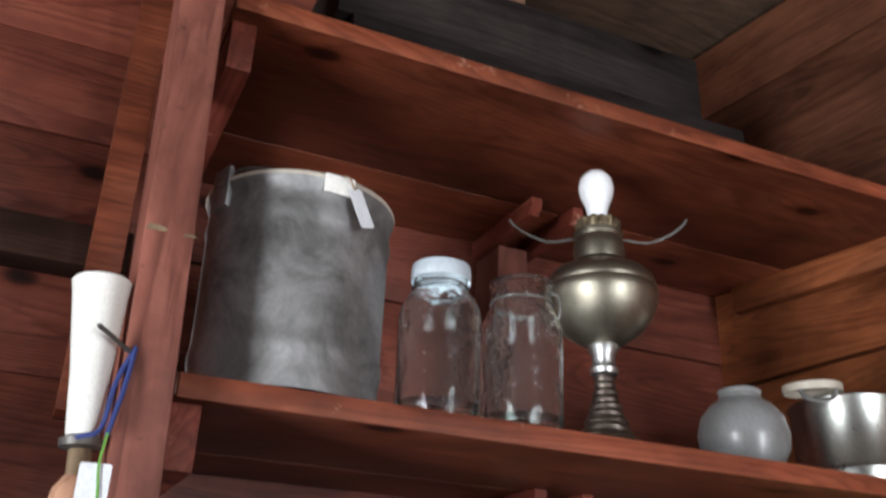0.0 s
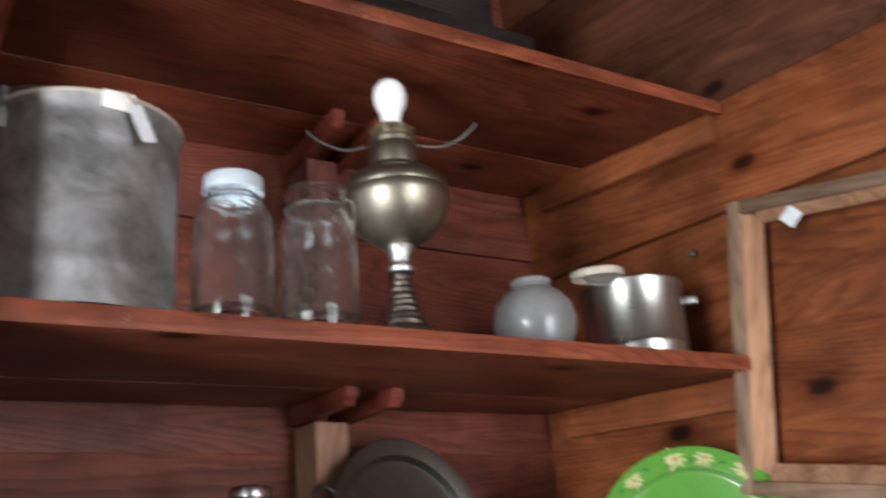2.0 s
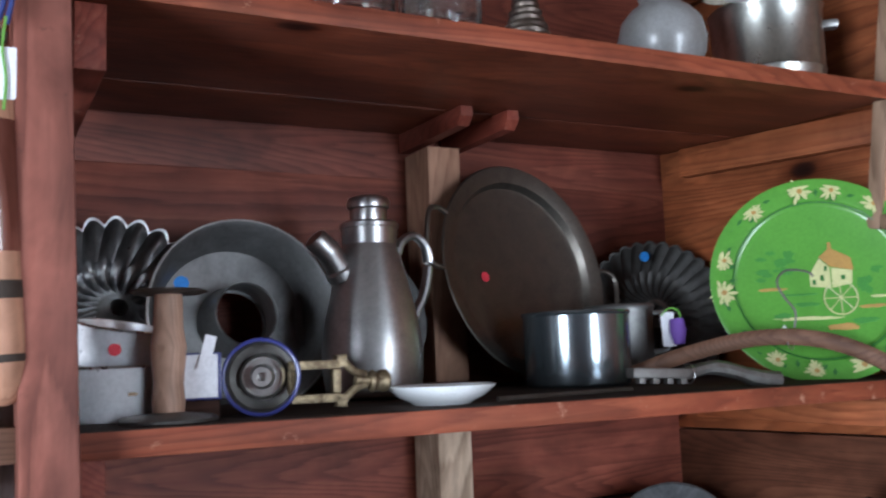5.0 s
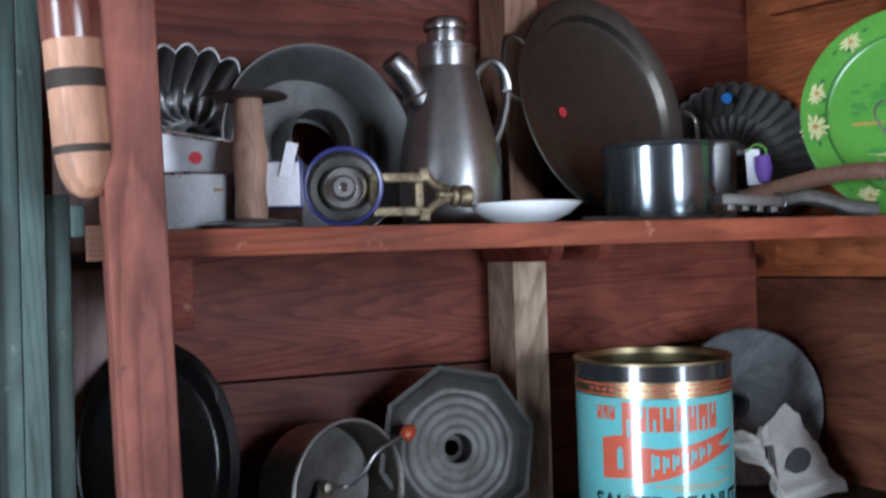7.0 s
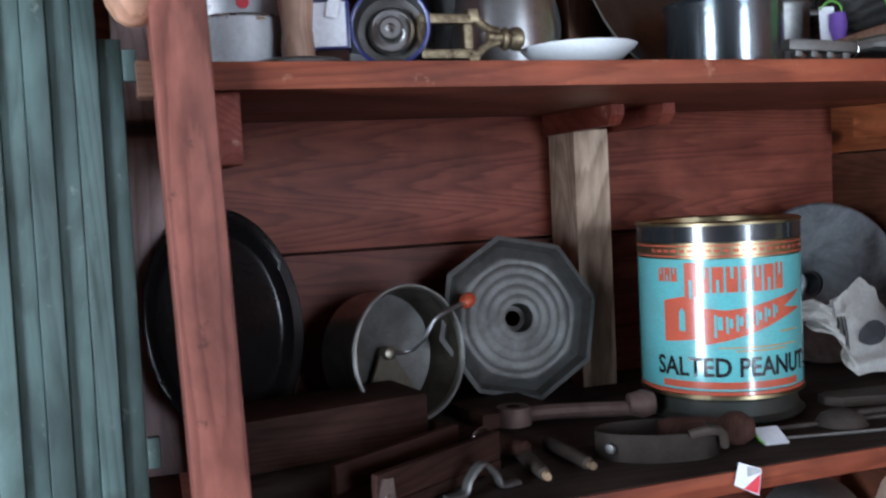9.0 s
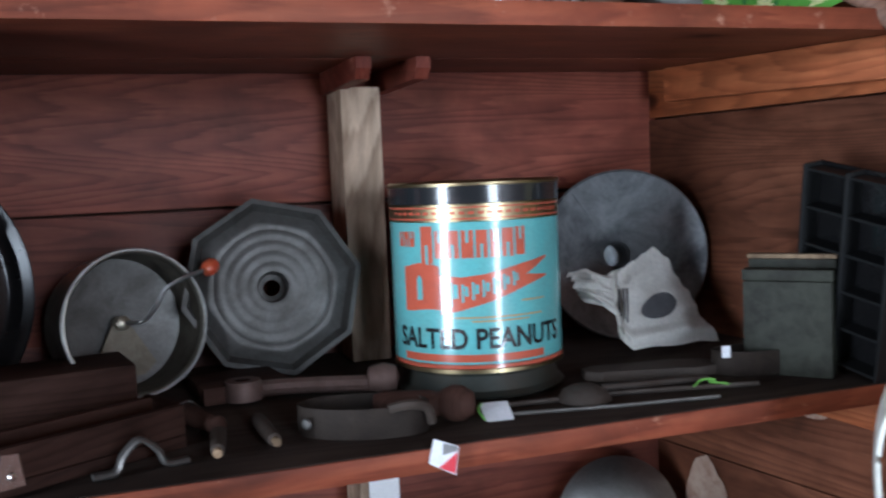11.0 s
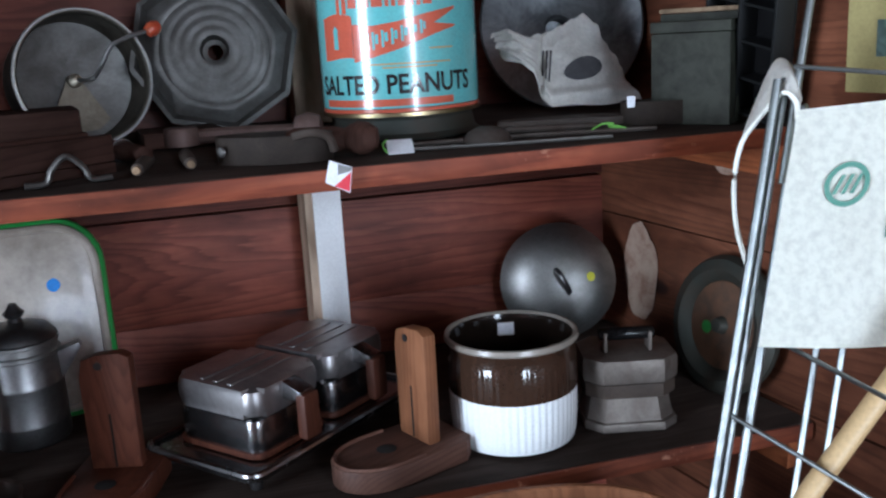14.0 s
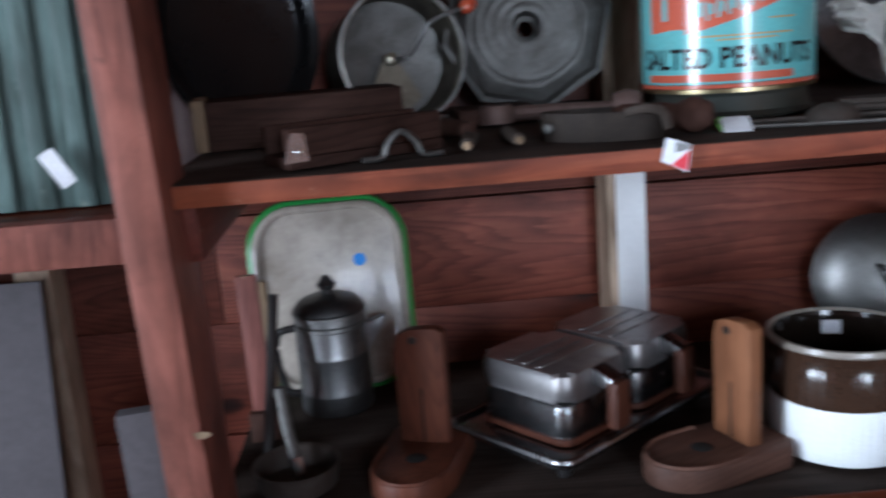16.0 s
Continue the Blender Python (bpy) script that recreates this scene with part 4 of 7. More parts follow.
part("bent_stick", tube(bm_new(), smooth_path([(-0.05, 0.34, 0), (-0.035, 0.24, 0), (-0.02, 0.12, 0), (0.0, 0.0, 0), (0.012, -0.15, 0)]), 0.014, 10), WEATHERED, yoke)
tg = thing("price_tag", "pale yellow square card tag hanging on the bow", "tag", on_east(0.785, 2.305, 0.045, 32))
part("card", slab(bm_new(), rounded(0.03, 0.03, 0.002), 0, 0.0008), YELLOW_PAPER, tg)


# ---- shelf with bakeware, ewer and green tray ----
def fluted_pan(x, y, z, r, turn, lean, ribs, label, depth=0.05, tin=None, amp=0.05):
    t = thing("fluted_cake_tin", label, "cake tin", facing(x, y, z, turn, lean), "fluted tins")
    prof = [(1.0, 0.0), (1.02, 0.03), (0.99, 0.02), (0.9, -0.3), (0.8, -0.62), (0.7, -0.86), (0.6, -0.98), (0.5, -1.0), (0.4, -0.9), (0.3, -0.62), (0.24, -0.42), (0.2, -0.36),
            (0.2, -0.4), (0.3, -0.68), (0.4, -0.94), (0.5, -1.04), (0.6, -1.02), (0.72, -0.9), (0.9, -0.36), (1.0, 0.0)]
    bm = bm_new()
    n = ribs * 8
    rings = []
    for rr, zz in prof:
        k = min(1.0, max(0.0, (rr - 0.2) / 0.25))
        ring = []
        for i in range(n):
            wave = 2 * abs(math.cos(ribs * math.pi * i / n)) - 1
            q = r * rr * (1 + amp * wave * k)
            a = 2 * math.pi * i / n + 0.12 * (1 - rr)
            ring.append(bm.verts.new((q * math.cos(a), q * math.sin(a), depth * (zz + amp * 1.6 * wave * k * (1.0 if rr < 0.75 else 0.3)))))
        rings.append(ring)
    for a, b in zip(rings, rings[1:]):
        for i in range(n):
            bm.faces.new((a[i], a[(i + 1) % n], b[(i + 1) % n], b[i]))
    part("shell", bm, tin or TIN_MATTE, t)
    part("centre_tube", lathe(bm_new(), [(r * 0.09, -depth * 0.9), (r * 0.085, -depth * 0.12), (r * 0.1, -depth * 0.06), (r * 0.12, -depth * 0.12), (r * 0.16, -depth * 0.3), (r * 0.215, -depth * 0.38)], 32), TIN, t, "bright-edged centre tube")
    return t


fl = fluted_pan(0.345, 1.385, 1.668, 0.112, 6, 12, 24, "dark tin fluted ring mould leaning on the wall", 0.062, tin=FLUTE_TIN, amp=0.05)
fl2 = fluted_pan(1.185, 1.375, 1.652, 0.116, -22, 12, 32, "dark fluted tin mould with a blue sticker", 0.045, tin=DARK_FLUTE, amp=0.03)
sticker(fl2, BLUE_DOT, pose(-0.012, 0.094, 0.001, 12, 0, 0), 0.0085)

ring = thing("ring_cake_pan", "dark grey tin tube cake pan leaning, hole through the middle", "cake pan", facing(0.482, 1.295, 1.6535, 4, 9) @ Matrix.Scale(1.01, 4))
part("shell", lathe(bm_new(), [(0.117, 0.0), (0.119, 0.0015), (0.119, -0.0015), (0.1145, -0.004), (0.096, -0.06), (0.04, -0.06), (0.04, -0.0585), (0.0945, -0.0585), (0.113, -0.003), (0.117, 0.0)], 80), TIN_MATTE, ring)
part("rim_wire", tube(bm_new(), [(0.1185 * math.cos(radians(q)), 0.1185 * math.sin(radians(q)), 0.0) for q in range(0, 360, 6)], 0.0018, 6, True), TIN, ring, "bright rolled rim")
part("tube", lathe(bm_new(), [(0.046, -0.0585), (0.0385, -0.002), (0.0395, 0.0), (0.0385, 0.0015), (0.037, -0.001), (0.0435, -0.0585)], 48), TIN, ring, "bright-edged centre tube")
sticker(ring, BLUE_DOT, pose(-0.062, 0.052, -0.058), 0.0095)

ewer = thing("coffee_ewer", "dull pewter coffee pot with capped neck, spout and handle", "coffee pot", pose(0.619, 1.228, S3) @ Matrix.Diagonal((1.03, 1.03, 0.985, 1)))
part("body", lathe(bm_new(), [(0, 0.002), (0.05, 0), (0.056, 0.004), (0.06, 0.03), (0.0605, 0.06), (0.055, 0.1), (0.046, 0.14), (0.038, 0.172), (0.033, 0.19), (0, 0.19)], 56, wobble=lambda a, z: 1 + 0.012 * math.cos(8 * a)), ALUMINIUM, ewer)
part("neck", lathe(bm_new(), [(0.0315, 0.188), (0.033, 0.19), (0.0335, 0.21), (0.035, 0.211), (0.035, 0.216), (0.03, 0.219), (0, 0.219)], 48), FLUTE_TIN, ewer)
part("cap", lathe(bm_new(), [(0.022, 0.218), (0.0225, 0.22), (0.022, 0.235), (0.025, 0.237), (0.026, 0.244), (0.024, 0.249), (0.016, 0.252), (0, 0.253)], 48), FLUTE_TIN, ewer, "dull screw cap")
part("spout", tube(bm_new(), smooth_path([(-0.036, -0.004, 0.15), (-0.047, -0.008, 0.166), (-0.06, -0.013, 0.184), (-0.066, -0.015, 0.19)]), [0.018] * 4 + [0.015] * 8 + [0.0135] * 5 + [0.0125] * 2, 16), ALUMINIUM, ewer)
part("spout_cap", lathe(bm_new(), [(0, 0), (0.0145, 0), (0.0145, 0.016), (0.0125, 0.02), (0, 0.02)], 24, pose(-0.06, -0.013, 0.182, 0, -48, 10)), ALUMINIUM, ewer)
part("handle", tube(bm_new(), smooth_path([(0.036, 0.004, 0.178), (0.044, 0.005, 0.196), (0.062, 0.008, 0.205), (0.078, 0.01, 0.192), (0.082, 0.011, 0.165), (0.074, 0.01, 0.13), (0.062, 0.008, 0.105), (0.056, 0.008, 0.085), (0.06, 0.008, 0.078)]), 0.0055, 10, flat=1.5), ALUMINIUM, ewer)

pl = thing("shallow_tin_plate", "dark round tin plate leaning behind the coffee pot", "plate", facing(0.66, 1.365, 1.647, 5, 9))
part("disc", lathe(bm_new(), [(0, 0), (0.085, 0), (0.09, 0.004), (0.1, 0.004), (0.1, 0.001), (0.088, -0.002), (0, -0.003)], 56), TIN_DARK, pl)

tray = thing("round_serving_tray", "dull brown-grey round metal tray with side handles, leaning", "tray", facing(0.915, 1.36, 1.712, 14, 11) @ pose(0, 0, 0, 0, 0, -14))
part("dish", lathe(bm_new(), [(0, 0.0), (0.128, 0.0), (0.134, 0.002), (0.14, 0.012), (0.152, 0.016), (0.163, 0.018), (0.165, 0.016), (0.153, 0.013), (0.142, 0.009), (0.136, -0.002), (0, -0.003)], 80), TRAY_METAL, tray)
for sgn in (-1, 1):
    part("handle", tube(bm_new(), smooth_path([(sgn * 0.158, 0.042, 0.016), (sgn * 0.176, 0.044, 0.018), (sgn * 0.192, 0.034, 0.02), (sgn * 0.194, 0.0, 0.02), (sgn * 0.192, -0.034, 0.02), (sgn * 0.176, -0.044, 0.018), (sgn * 0.158, -0.042, 0.016)]), 0.0038, 8), TRAY_METAL, tray)
sticker(tray, RED_DOT, pose(-0.071, -0.027, 0.0012), 0.0075)

mug = thing("steel_saucepan", "shiny blue-grey enamelled steel saucepan", "saucepan", pose(0.927, 1.24, S3) @ Matrix.Diagonal((1.08, 1.08, 1.0, 1)))
part("body", lathe(bm_new(), [(0, 0.002), (0.062, 0), (0.066, 0.004), (0.0675, 0.02), (0.0675, 0.095), (0.07, 0.098), (0.069, 0.101), (0.066, 0.1), (0.065, 0.008), (0, 0.006)], 64), GUNMETAL, mug)
part("handle", box(bm_new(), 0.067, 0.12, -0.009, 0.009, 0.078, 0.084, 0.002, pose(0, 0, 0, 0, 0, 62)), GUNMETAL, mug)
cup = thing("tin_cup", "dull tin measuring cup with a bright rim", "cup", pose(1.06, 1.315, S3))
part("body", lathe(bm_new(), [(0, 0.002), (0.045, 0), (0.047, 0.003), (0.05, 0.105), (0.053, 0.11), (0.051, 0.113), (0.048, 0.11), (0.045, 0.006), (0, 0.006)], 44), TIN, cup)
part("handle", tube(bm_new(), smooth_path([(0.045, -0.02, 0.1), (0.068, -0.03, 0.098), (0.07, -0.032, 0.07), (0.064, -0.03, 0.045), (0.044, -0.02, 0.04)]), 0.004, 8), TIN, cup)
pc = thing("tied_tag", "white tag with purple and green cords on the cup", "tag", facing(1.085, 1.235, 1.62, -10, 5))
part("card", slab(bm_new(), rounded(0.022, 0.05, 0.002), 0, 0.0008), PAPER, pc)
part("purple_cord", lathe(bm_new(), [(0, -0.02), (0.01, -0.018), (0.012, 0.0), (0.008, 0.018), (0, 0.02)], 12, pose(0.012, -0.004, 0.006, 0, 20, 0) @ Euler((radians(90), 0, 0)).to_matrix().to_4x4()), PURPLE, pc, "bundle of purple cord")
part("green_cord", tube(bm_new(), smooth_path([(-0.012, 0.02, 0.004), (0.0, 0.03, 0.008), (0.016, 0.026, 0.006), (0.02, 0.012, 0.004)]), 0.0013, 5), LIME, pc)

# green toleware tray against the east wall
gt = thing("painted_green_tray", "round green painted tray with cream flowers and a cottage", "tray", facing(1.234, 1.09, 1.682, -43, 9) @ Matrix.Scale(0.9, 4))
part("dish", lathe(bm_new(), [(0, 0.0), (0.118, 0.0), (0.123, 0.002), (0.128, 0.008), (0.155, 0.014), (0.161, 0.013), (0.16, 0.01), (0.13, 0.003), (0.122, -0.003), (0, -0.004)], 96), GREEN, gt)
bm = bm_new()
tube(bm, [(0.1245 * math.cos(radians(a)), 0.1245 * math.sin(radians(a)), 0.006) for a in range(0, 360, 5)], 0.0012, 5, True)
part("inner_line", bm, GREEN_DARK, gt)
rnd = random.Random(5)


def daisy(px, py, pz, r):
    bm = bm_new()
    for k in range(13):
        a = 2 * math.pi * k / 13 + rnd.uniform(-0.16, 0.16)
        l = r * rnd.uniform(0.7, 1.2)
        slab(bm, [(0.12 * r, -0.07 * r), (l * 0.75, -0.13 * r), (l, 0), (l * 0.75, 0.12 * r), (0.12 * r, 0.08 * r)], 0, 0.0005 + 0.00002 * k, pose(px, py, pz, 0, 0, math.degrees(a)))
    part("flower", bm, CREAM, gt, "cream painted daisy")
    part("flower_centre", slab(bm_new(), circle(r * 0.22, 10), 0, 0.0011, pose(px + 0.1 * r, py, pz)), OCHRE, gt)


for k, a in enumerate((18, 52, 78, 97, 128, 165, 186, 240, 263, 290, 318, 345)):
    r = 0.0165 if k % 3 else 0.02
    daisy(0.143 * math.cos(radians(a)), 0.143 * math.sin(radians(a)), 0.0125, r)
for k in range(34):
    a = radians(k * 10.6 + rnd.uniform(-3, 3))
    d = 0.142 + rnd.uniform(-0.011, 0.011)
    part("leaf", slab(bm_new(), [(0, 0), (0.006, 0.003), (0.013, 0), (0.006, -0.003)], 0, 0.0004, pose(d * math.cos(a), d * math.sin(a), 0.0123, 0, 0, rnd.uniform(0, 360))), GREEN_DARK, gt)
part("cottage_wall", slab(bm_new(), [(-0.012, -0.01), (0.018, -0.014), (0.018, 0.018), (0.004, 0.034), (-0.012, 0.008)], 0.0003, 0.0011), CREAM, gt, "painted cream cottage")
part("cottage_roof", slab(bm_new(), [(0.004, 0.036), (0.02, 0.05), (0.05, 0.032), (0.052, 0.012), (0.018, 0.02)], 0.0003, 0.0014), OCHRE, gt, "painted ochre roof")
part("cottage_wall", slab(bm_new(), [(0.02, -0.014), (0.048, -0.008), (0.05, 0.012), (0.02, 0.018)], 0.0003, 0.0009), CREAM, gt)
bm = bm_new()
tube(bm, [(0.03 + 0.024 * math.cos(radians(a)), -0.03 + 0.026 * math.sin(radians(a)), 0.001) for a in range(0, 360, 15)], 0.0012, 5, True)
for a in range(0, 180, 45):
    c, s = 0.024 * math.cos(radians(a)), 0.026 * math.sin(radians(a))
    tube(bm, [(0.03 - c, -0.03 - s, 0.001), (0.03 + c, -0.03 + s, 0.001)], 0.0008, 5)
part("mill_wheel", bm, CREAM, gt, "painted cream mill wheel")
for px, py, w, h in ((0.006, 0.002, 0.0026, 0.0045), (0.012, 0.017, 0.002, 0.004), (-0.006, -0.004, 0.0024, 0.004), (0.036, 0.002, 0.003, 0.0035)):
    part("painted_window", slab(bm_new(), [(-w, -h), (w, -h), (w, h), (-w, h)], 0.0014, 0.0016, pose(px, py, 0)), GREEN_DARK, gt, "dark painted window")
part("chimney", slab(bm_new(), [(0.018, 0.045), (0.023, 0.043), (0.023, 0.058), (0.018, 0.059)], 0.0003, 0.0012), OCHRE, gt)


def dab(px, py, w, h, mat, lift):
    """A ragged stroke of thin paint."""
    out = []
    for k in range(18):
        a = 2 * math.pi * k / 18
        q = rnd.uniform(0.7, 1.15)
        out.append((w * q * math.cos(a), h * q * math.sin(a)))
    part("brush_mark", slab(bm_new(), out, 0.0003, lift, pose(px, py, 0)), mat, gt)


for k in range(16):
    dab(-0.062 + rnd.uniform(-0.024, 0.024), 0.022 + rnd.uniform(-0.02, 0.026), rnd.uniform(0.005, 0.012), rnd.uniform(0.003, 0.007), GREEN_MID, 0.0005 + 0.00003 * k)
for k in range(9):
    dab(0.075 + rnd.uniform(-0.016, 0.018), -0.004 + rnd.uniform(-0.018, 0.02), rnd.uniform(0.004, 0.009), rnd.uniform(0.003, 0.007), GREEN_MID, 0.0005 + 0.00003 * k)
for px, py, w, h, mat in ((-0.07, -0.012, 0.026, 0.0025, OCHRE), (-0.02, -0.038, 0.02, 0.004, GREEN_MID), (-0.02, -0.06, 0.05, 0.003, CREAM), (-0.055, -0.055, 0.014, 0.006, GREEN_MID), (0.03, -0.075, 0.024, 0.006, OCHRE), (0.075, -0.045, 0.022, 0.003, OCHRE), (0.085, -0.03, 0.016, 0.002, CREAM), (0.06, -0.066, 0.02, 0.005, GREEN_MID), (-0.03, -0.022, 0.03, 0.002, GREEN_MID), (0.0, -0.09, 0.03, 0.004, GREEN_MID)):
    dab(px, py, w, h, mat, 0.0013)

bow = thing("bent_wooden_hoop", "curved brown wooden hoop piece lying over the shelf edge", "hoop", Matrix())
part("rib", tube(bm_new(), smooth_path([(1.0, 1.225, 1.562), (1.06, 1.17, 1.588), (1.13, 1.11, 1.606), (1.2, 1.06, 1.6), (1.26, 1.02, 1.57), (1.297, 0.988, 1.53), (1.302, 0.982, 1.5)]), 0.0115, 10, flat=0.6), HOOP_WOOD, bow)
part("wire_tie", tube(bm_new(), [(1.163 + 0.006 * math.cos(radians(a)), 1.086 + 0.006 * math.sin(radians(a)), 1.605 + 0.016 * math.sin(radians(a))) for a in range(0, 360, 30)], 0.0009, 5, True), TIN_BRIGHT, bow)
single("wire_hook", tube(bm_new(), smooth_path([(1.165, 1.075, 1.618), (1.163, 1.07, 1.64), (1.15, 1.075, 1.66), (1.145, 1.08, 1.68), (1.158, 1.075, 1.695), (1.18, 1.06, 1.692), (1.186, 1.055, 1.685)]), 0.0016, 6), GREY_IRON, "thin bent wire hook on the hoop", "hook")

gr = thing("hand_tool", "grey cast metal pastry tool with toothed roller", "kitchen tool", pose(0.965, 1.055, S3 + 0.018, 0, 3, -3))
part("jaw", slab(bm_new(), [(-0.09, -0.009), (-0.02, -0.012), (0.0, -0.006), (0.0, 0.008), (-0.09, 0.007)], -0.006, 0.006, bevel=0.002), GREY_IRON, gr)
part("handle", tube(bm_new(), smooth_path([(-0.01, 0, 0), (0.03, 0.0, 0.008), (0.06, -0.004, 0.004), (0.09, -0.012, -0.004), (0.118, -0.018, -0.006)]), [0.008] * 6 + [0.0095] * 10 + [0.011] * 9, 10, flat=1.2), GREY_IRON, gr)
for k in range(4):
    part("tooth", box(bm_new(), -0.08 + 0.02 * k, -0.071 + 0.02 * k, -0.006, 0.004, -0.0125, -0.004, 0.001), GREY_IRON, gr)
part("tie", tube(bm_new(), [(-0.005, 0.013 * math.cos(radians(a)), 0.012 * math.sin(radians(a))) for a in range(0, 360, 30)], 0.0008, 5, True), TIN_BRIGHT, gr)
single("thin_rod", tube(bm_new(), [(0.69, 1.05, S3 + 0.0035), (0.9, 1.09, S3 + 0.0035)], 0.003, 8), IRON, "thin dark rod lying on the shelf", "rod")

sc = thing("saucer", "white glazed pottery saucer lying face up", "saucer", pose(0.629, 1.062, S3))
part("dish", lathe(bm_new(), [(0, 0.002), (0.03, 0.0), (0.034, 0.003), (0.045, 0.008), (0.057, 0.018), (0.0585, 0.02), (0.056, 0.0205), (0.042, 0.012), (0, 0.009)], 56), GLAZE_WHITE, sc)

# hand mixer-like casting lying on its side
mx = thing("cast_grinder_part", "ornate gilt cast iron grinder arm lying on its side", "grinder", pose(0.518, 1.06, S3 + 0.03))
for sgn in (-1, 1):
    part("side_bar", box(bm_new(), -0.056, -0.004, -0.006, 0.006, 0.0165 * sgn - 0.0045, 0.0165 * sgn + 0.0045, 0.0018), BRASSY, mx)
    part("flared_foot", slab(bm_new(), [(-0.009, 0.0), (0.004, 0.0), (0.001, 0.007), (0.003, 0.013), (-0.009, 0.012), (-0.007, 0.006)], -0.006, 0.006, pose(0, 0, 0.0135 * sgn, 90 * sgn, 0, 0), 0.0012), BRASSY, mx)
    part("curved_arm", tube(bm_new(), smooth_path([(-0.002, -0.001, 0.022 * sgn), (0.006, -0.002, 0.013 * sgn), (0.014, -0.002, 0.0075 * sgn), (0.024, -0.002, 0.005 * sgn)]), 0.0042, 10), BRASSY, mx)
part("end_bar", box(bm_new(), -0.0125, -0.0035, -0.0055, 0.0055, -0.0118, 0.0118, 0.0018), BRASSY, mx)
part("end_bar", box(bm_new(), -0.057, -0.051, -0.0055, 0.0055, -0.0118, 0.0118, 0.0018), BRASSY, mx)
part("shaft", tube(bm_new(), [(0.012, -0.002, 0), (0.03, -0.002, -0.001)], 0.0055, 12), BRASSY, mx)
part("knuckle", lathe(bm_new(), [(0, -0.011), (0.009, -0.011), (0.0115, -0.008), (0.0095, -0.003), (0.0115, 0.002), (0.0115, 0.007), (0.009, 0.01), (0, 0.01)], 24, pose(0.038, -0.002, -0.002, 0, 90, 0)), BRASSY, mx)
gc = thing("enamel_cup_gauge", "grey cup on its side with navy rim and steel nozzle", "cup", facing(0.43, 1.045, S3 + 0.0375, -18, 0))
part("bowl", lathe(bm_new(), [(0, -0.05), (0.03, -0.05), (0.034, -0.045), (0.036, 0.0), (0.034, 0.0), (0.032, -0.03), (0.016, -0.034), (0, -0.034)], 48), OLD_TIN, gc)
bm = bm_new()
tube(bm, [(0.0355 * math.cos(radians(a)), 0.0355 * math.sin(radians(a)), 0.0) for a in range(0, 360, 10)], 0.002, 8, True)
part("rim", bm, NAVY, gc, "navy blue enamel rim")
part("nozzle", lathe(bm_new(), [(0.023, -0.036), (0.0215, -0.024), (0.0195, -0.022), (0.0185, -0.03), (0.0125, -0.03), (0.0115, -0.012), (0.0095, -0.009), (0.0045, -0.009), (0.0045, -0.02), (0, -0.02)], 36), TIN_BRIGHT, gc, "bright steel nozzle")
bx = thing("card_box", "small white card box with navy edges", "box", pose(0.377, 1.075, S3, 0, 0, -14))
part("carton", box(bm_new(), -0.022, 0.022, -0.018, 0.018, 0.018, 0.062, 0.001), NAVY, bx)
part("label_panel", box(bm_new(), -0.019, 0.0185, -0.0192, -0.0182, 0.02, 0.06), PAPER, bx, "blank white panel")
part("foot_block", box(bm_new(), -0.02, 0.02, -0.016, 0.016, 0.0, 0.0175, 0.001), BROWN_WOOD, bx)

dn = thing("wooden_stamp", "turned wooden handle stamp with dark metal discs", "stamp", pose(0.346, 1.055, S3))
part("base_disc", lathe(bm_new(), [(0, 0), (0.044, 0), (0.045, 0.003), (0.04, 0.006), (0.012, 0.009), (0, 0.009)], 44), GREY_IRON, dn, "dull grey metal disc")
part("grip", lathe(bm_new(), [(0, 0.008), (0.0145, 0.009), (0.015, 0.02), (0.0135, 0.035), (0.015, 0.052), (0.0165, 0.068), (0.0135, 0.085), (0.013, 0.11), (0.0125, 0.117), (0, 0.117)], 32), STAMP_WOOD, dn)
part("top_disc", lathe(bm_new(), [(0, 0.117), (0.03, 0.117), (0.036, 0.119), (0.034, 0.121), (0, 0.122)], 40), IRON, dn)
part("paper_slip", box(bm_new(), 0.013, 0.024, -0.004, -0.0032, 0.052, 0.085, 0, pose(0, 0, 0, 0, 14, 0)), PAPER, dn)
c1 = thing("tin_cup", "small shiny tin cup standing upright", "cup", pose(0.303, 1.112, S3), "small tin cups")
part("body", lathe(bm_new(), [(0, 0.001), (0.038, 0), (0.04, 0.003), (0.0425, 0.048), (0.044, 0.05), (0.042, 0.051), (0.0375, 0.005), (0, 0.004)], 40), CUP_TIN, c1)
c2 = thing("tin_cup", "small shiny tin cup tipped on top of another", "cup", pose(0.308, 1.14, S3 + 0.051, 10, 8, 0), "small tin cups")
part("body", lathe(bm_new(), [(0, 0.001), (0.034, 0), (0.036, 0.003), (0.0405, 0.038), (0.042, 0.04), (0.04, 0.041), (0.034, 0.005), (0, 0.004)], 40), CUP_TIN, c2)
sticker(c2, RED_DOT, pose(-0.006, -0.0385, 0.022, 85, 0, -8), 0.006)
part("rim", tube(bm_new(), [(0.0435 * math.cos(radians(q)), 0.0435 * math.sin(radians(q)), 0.0505) for q in range(0, 360, 10)], 0.0014, 6, True), TIN_BRIGHT, c1, "bright rolled rim")
part("rim", tube(bm_new(), [(0.0415 * math.cos(radians(q)), 0.0415 * math.sin(radians(q)), 0.0405) for q in range(0, 360, 10)], 0.0014, 6, True), TIN_BRIGHT, c2, "bright rolled rim")


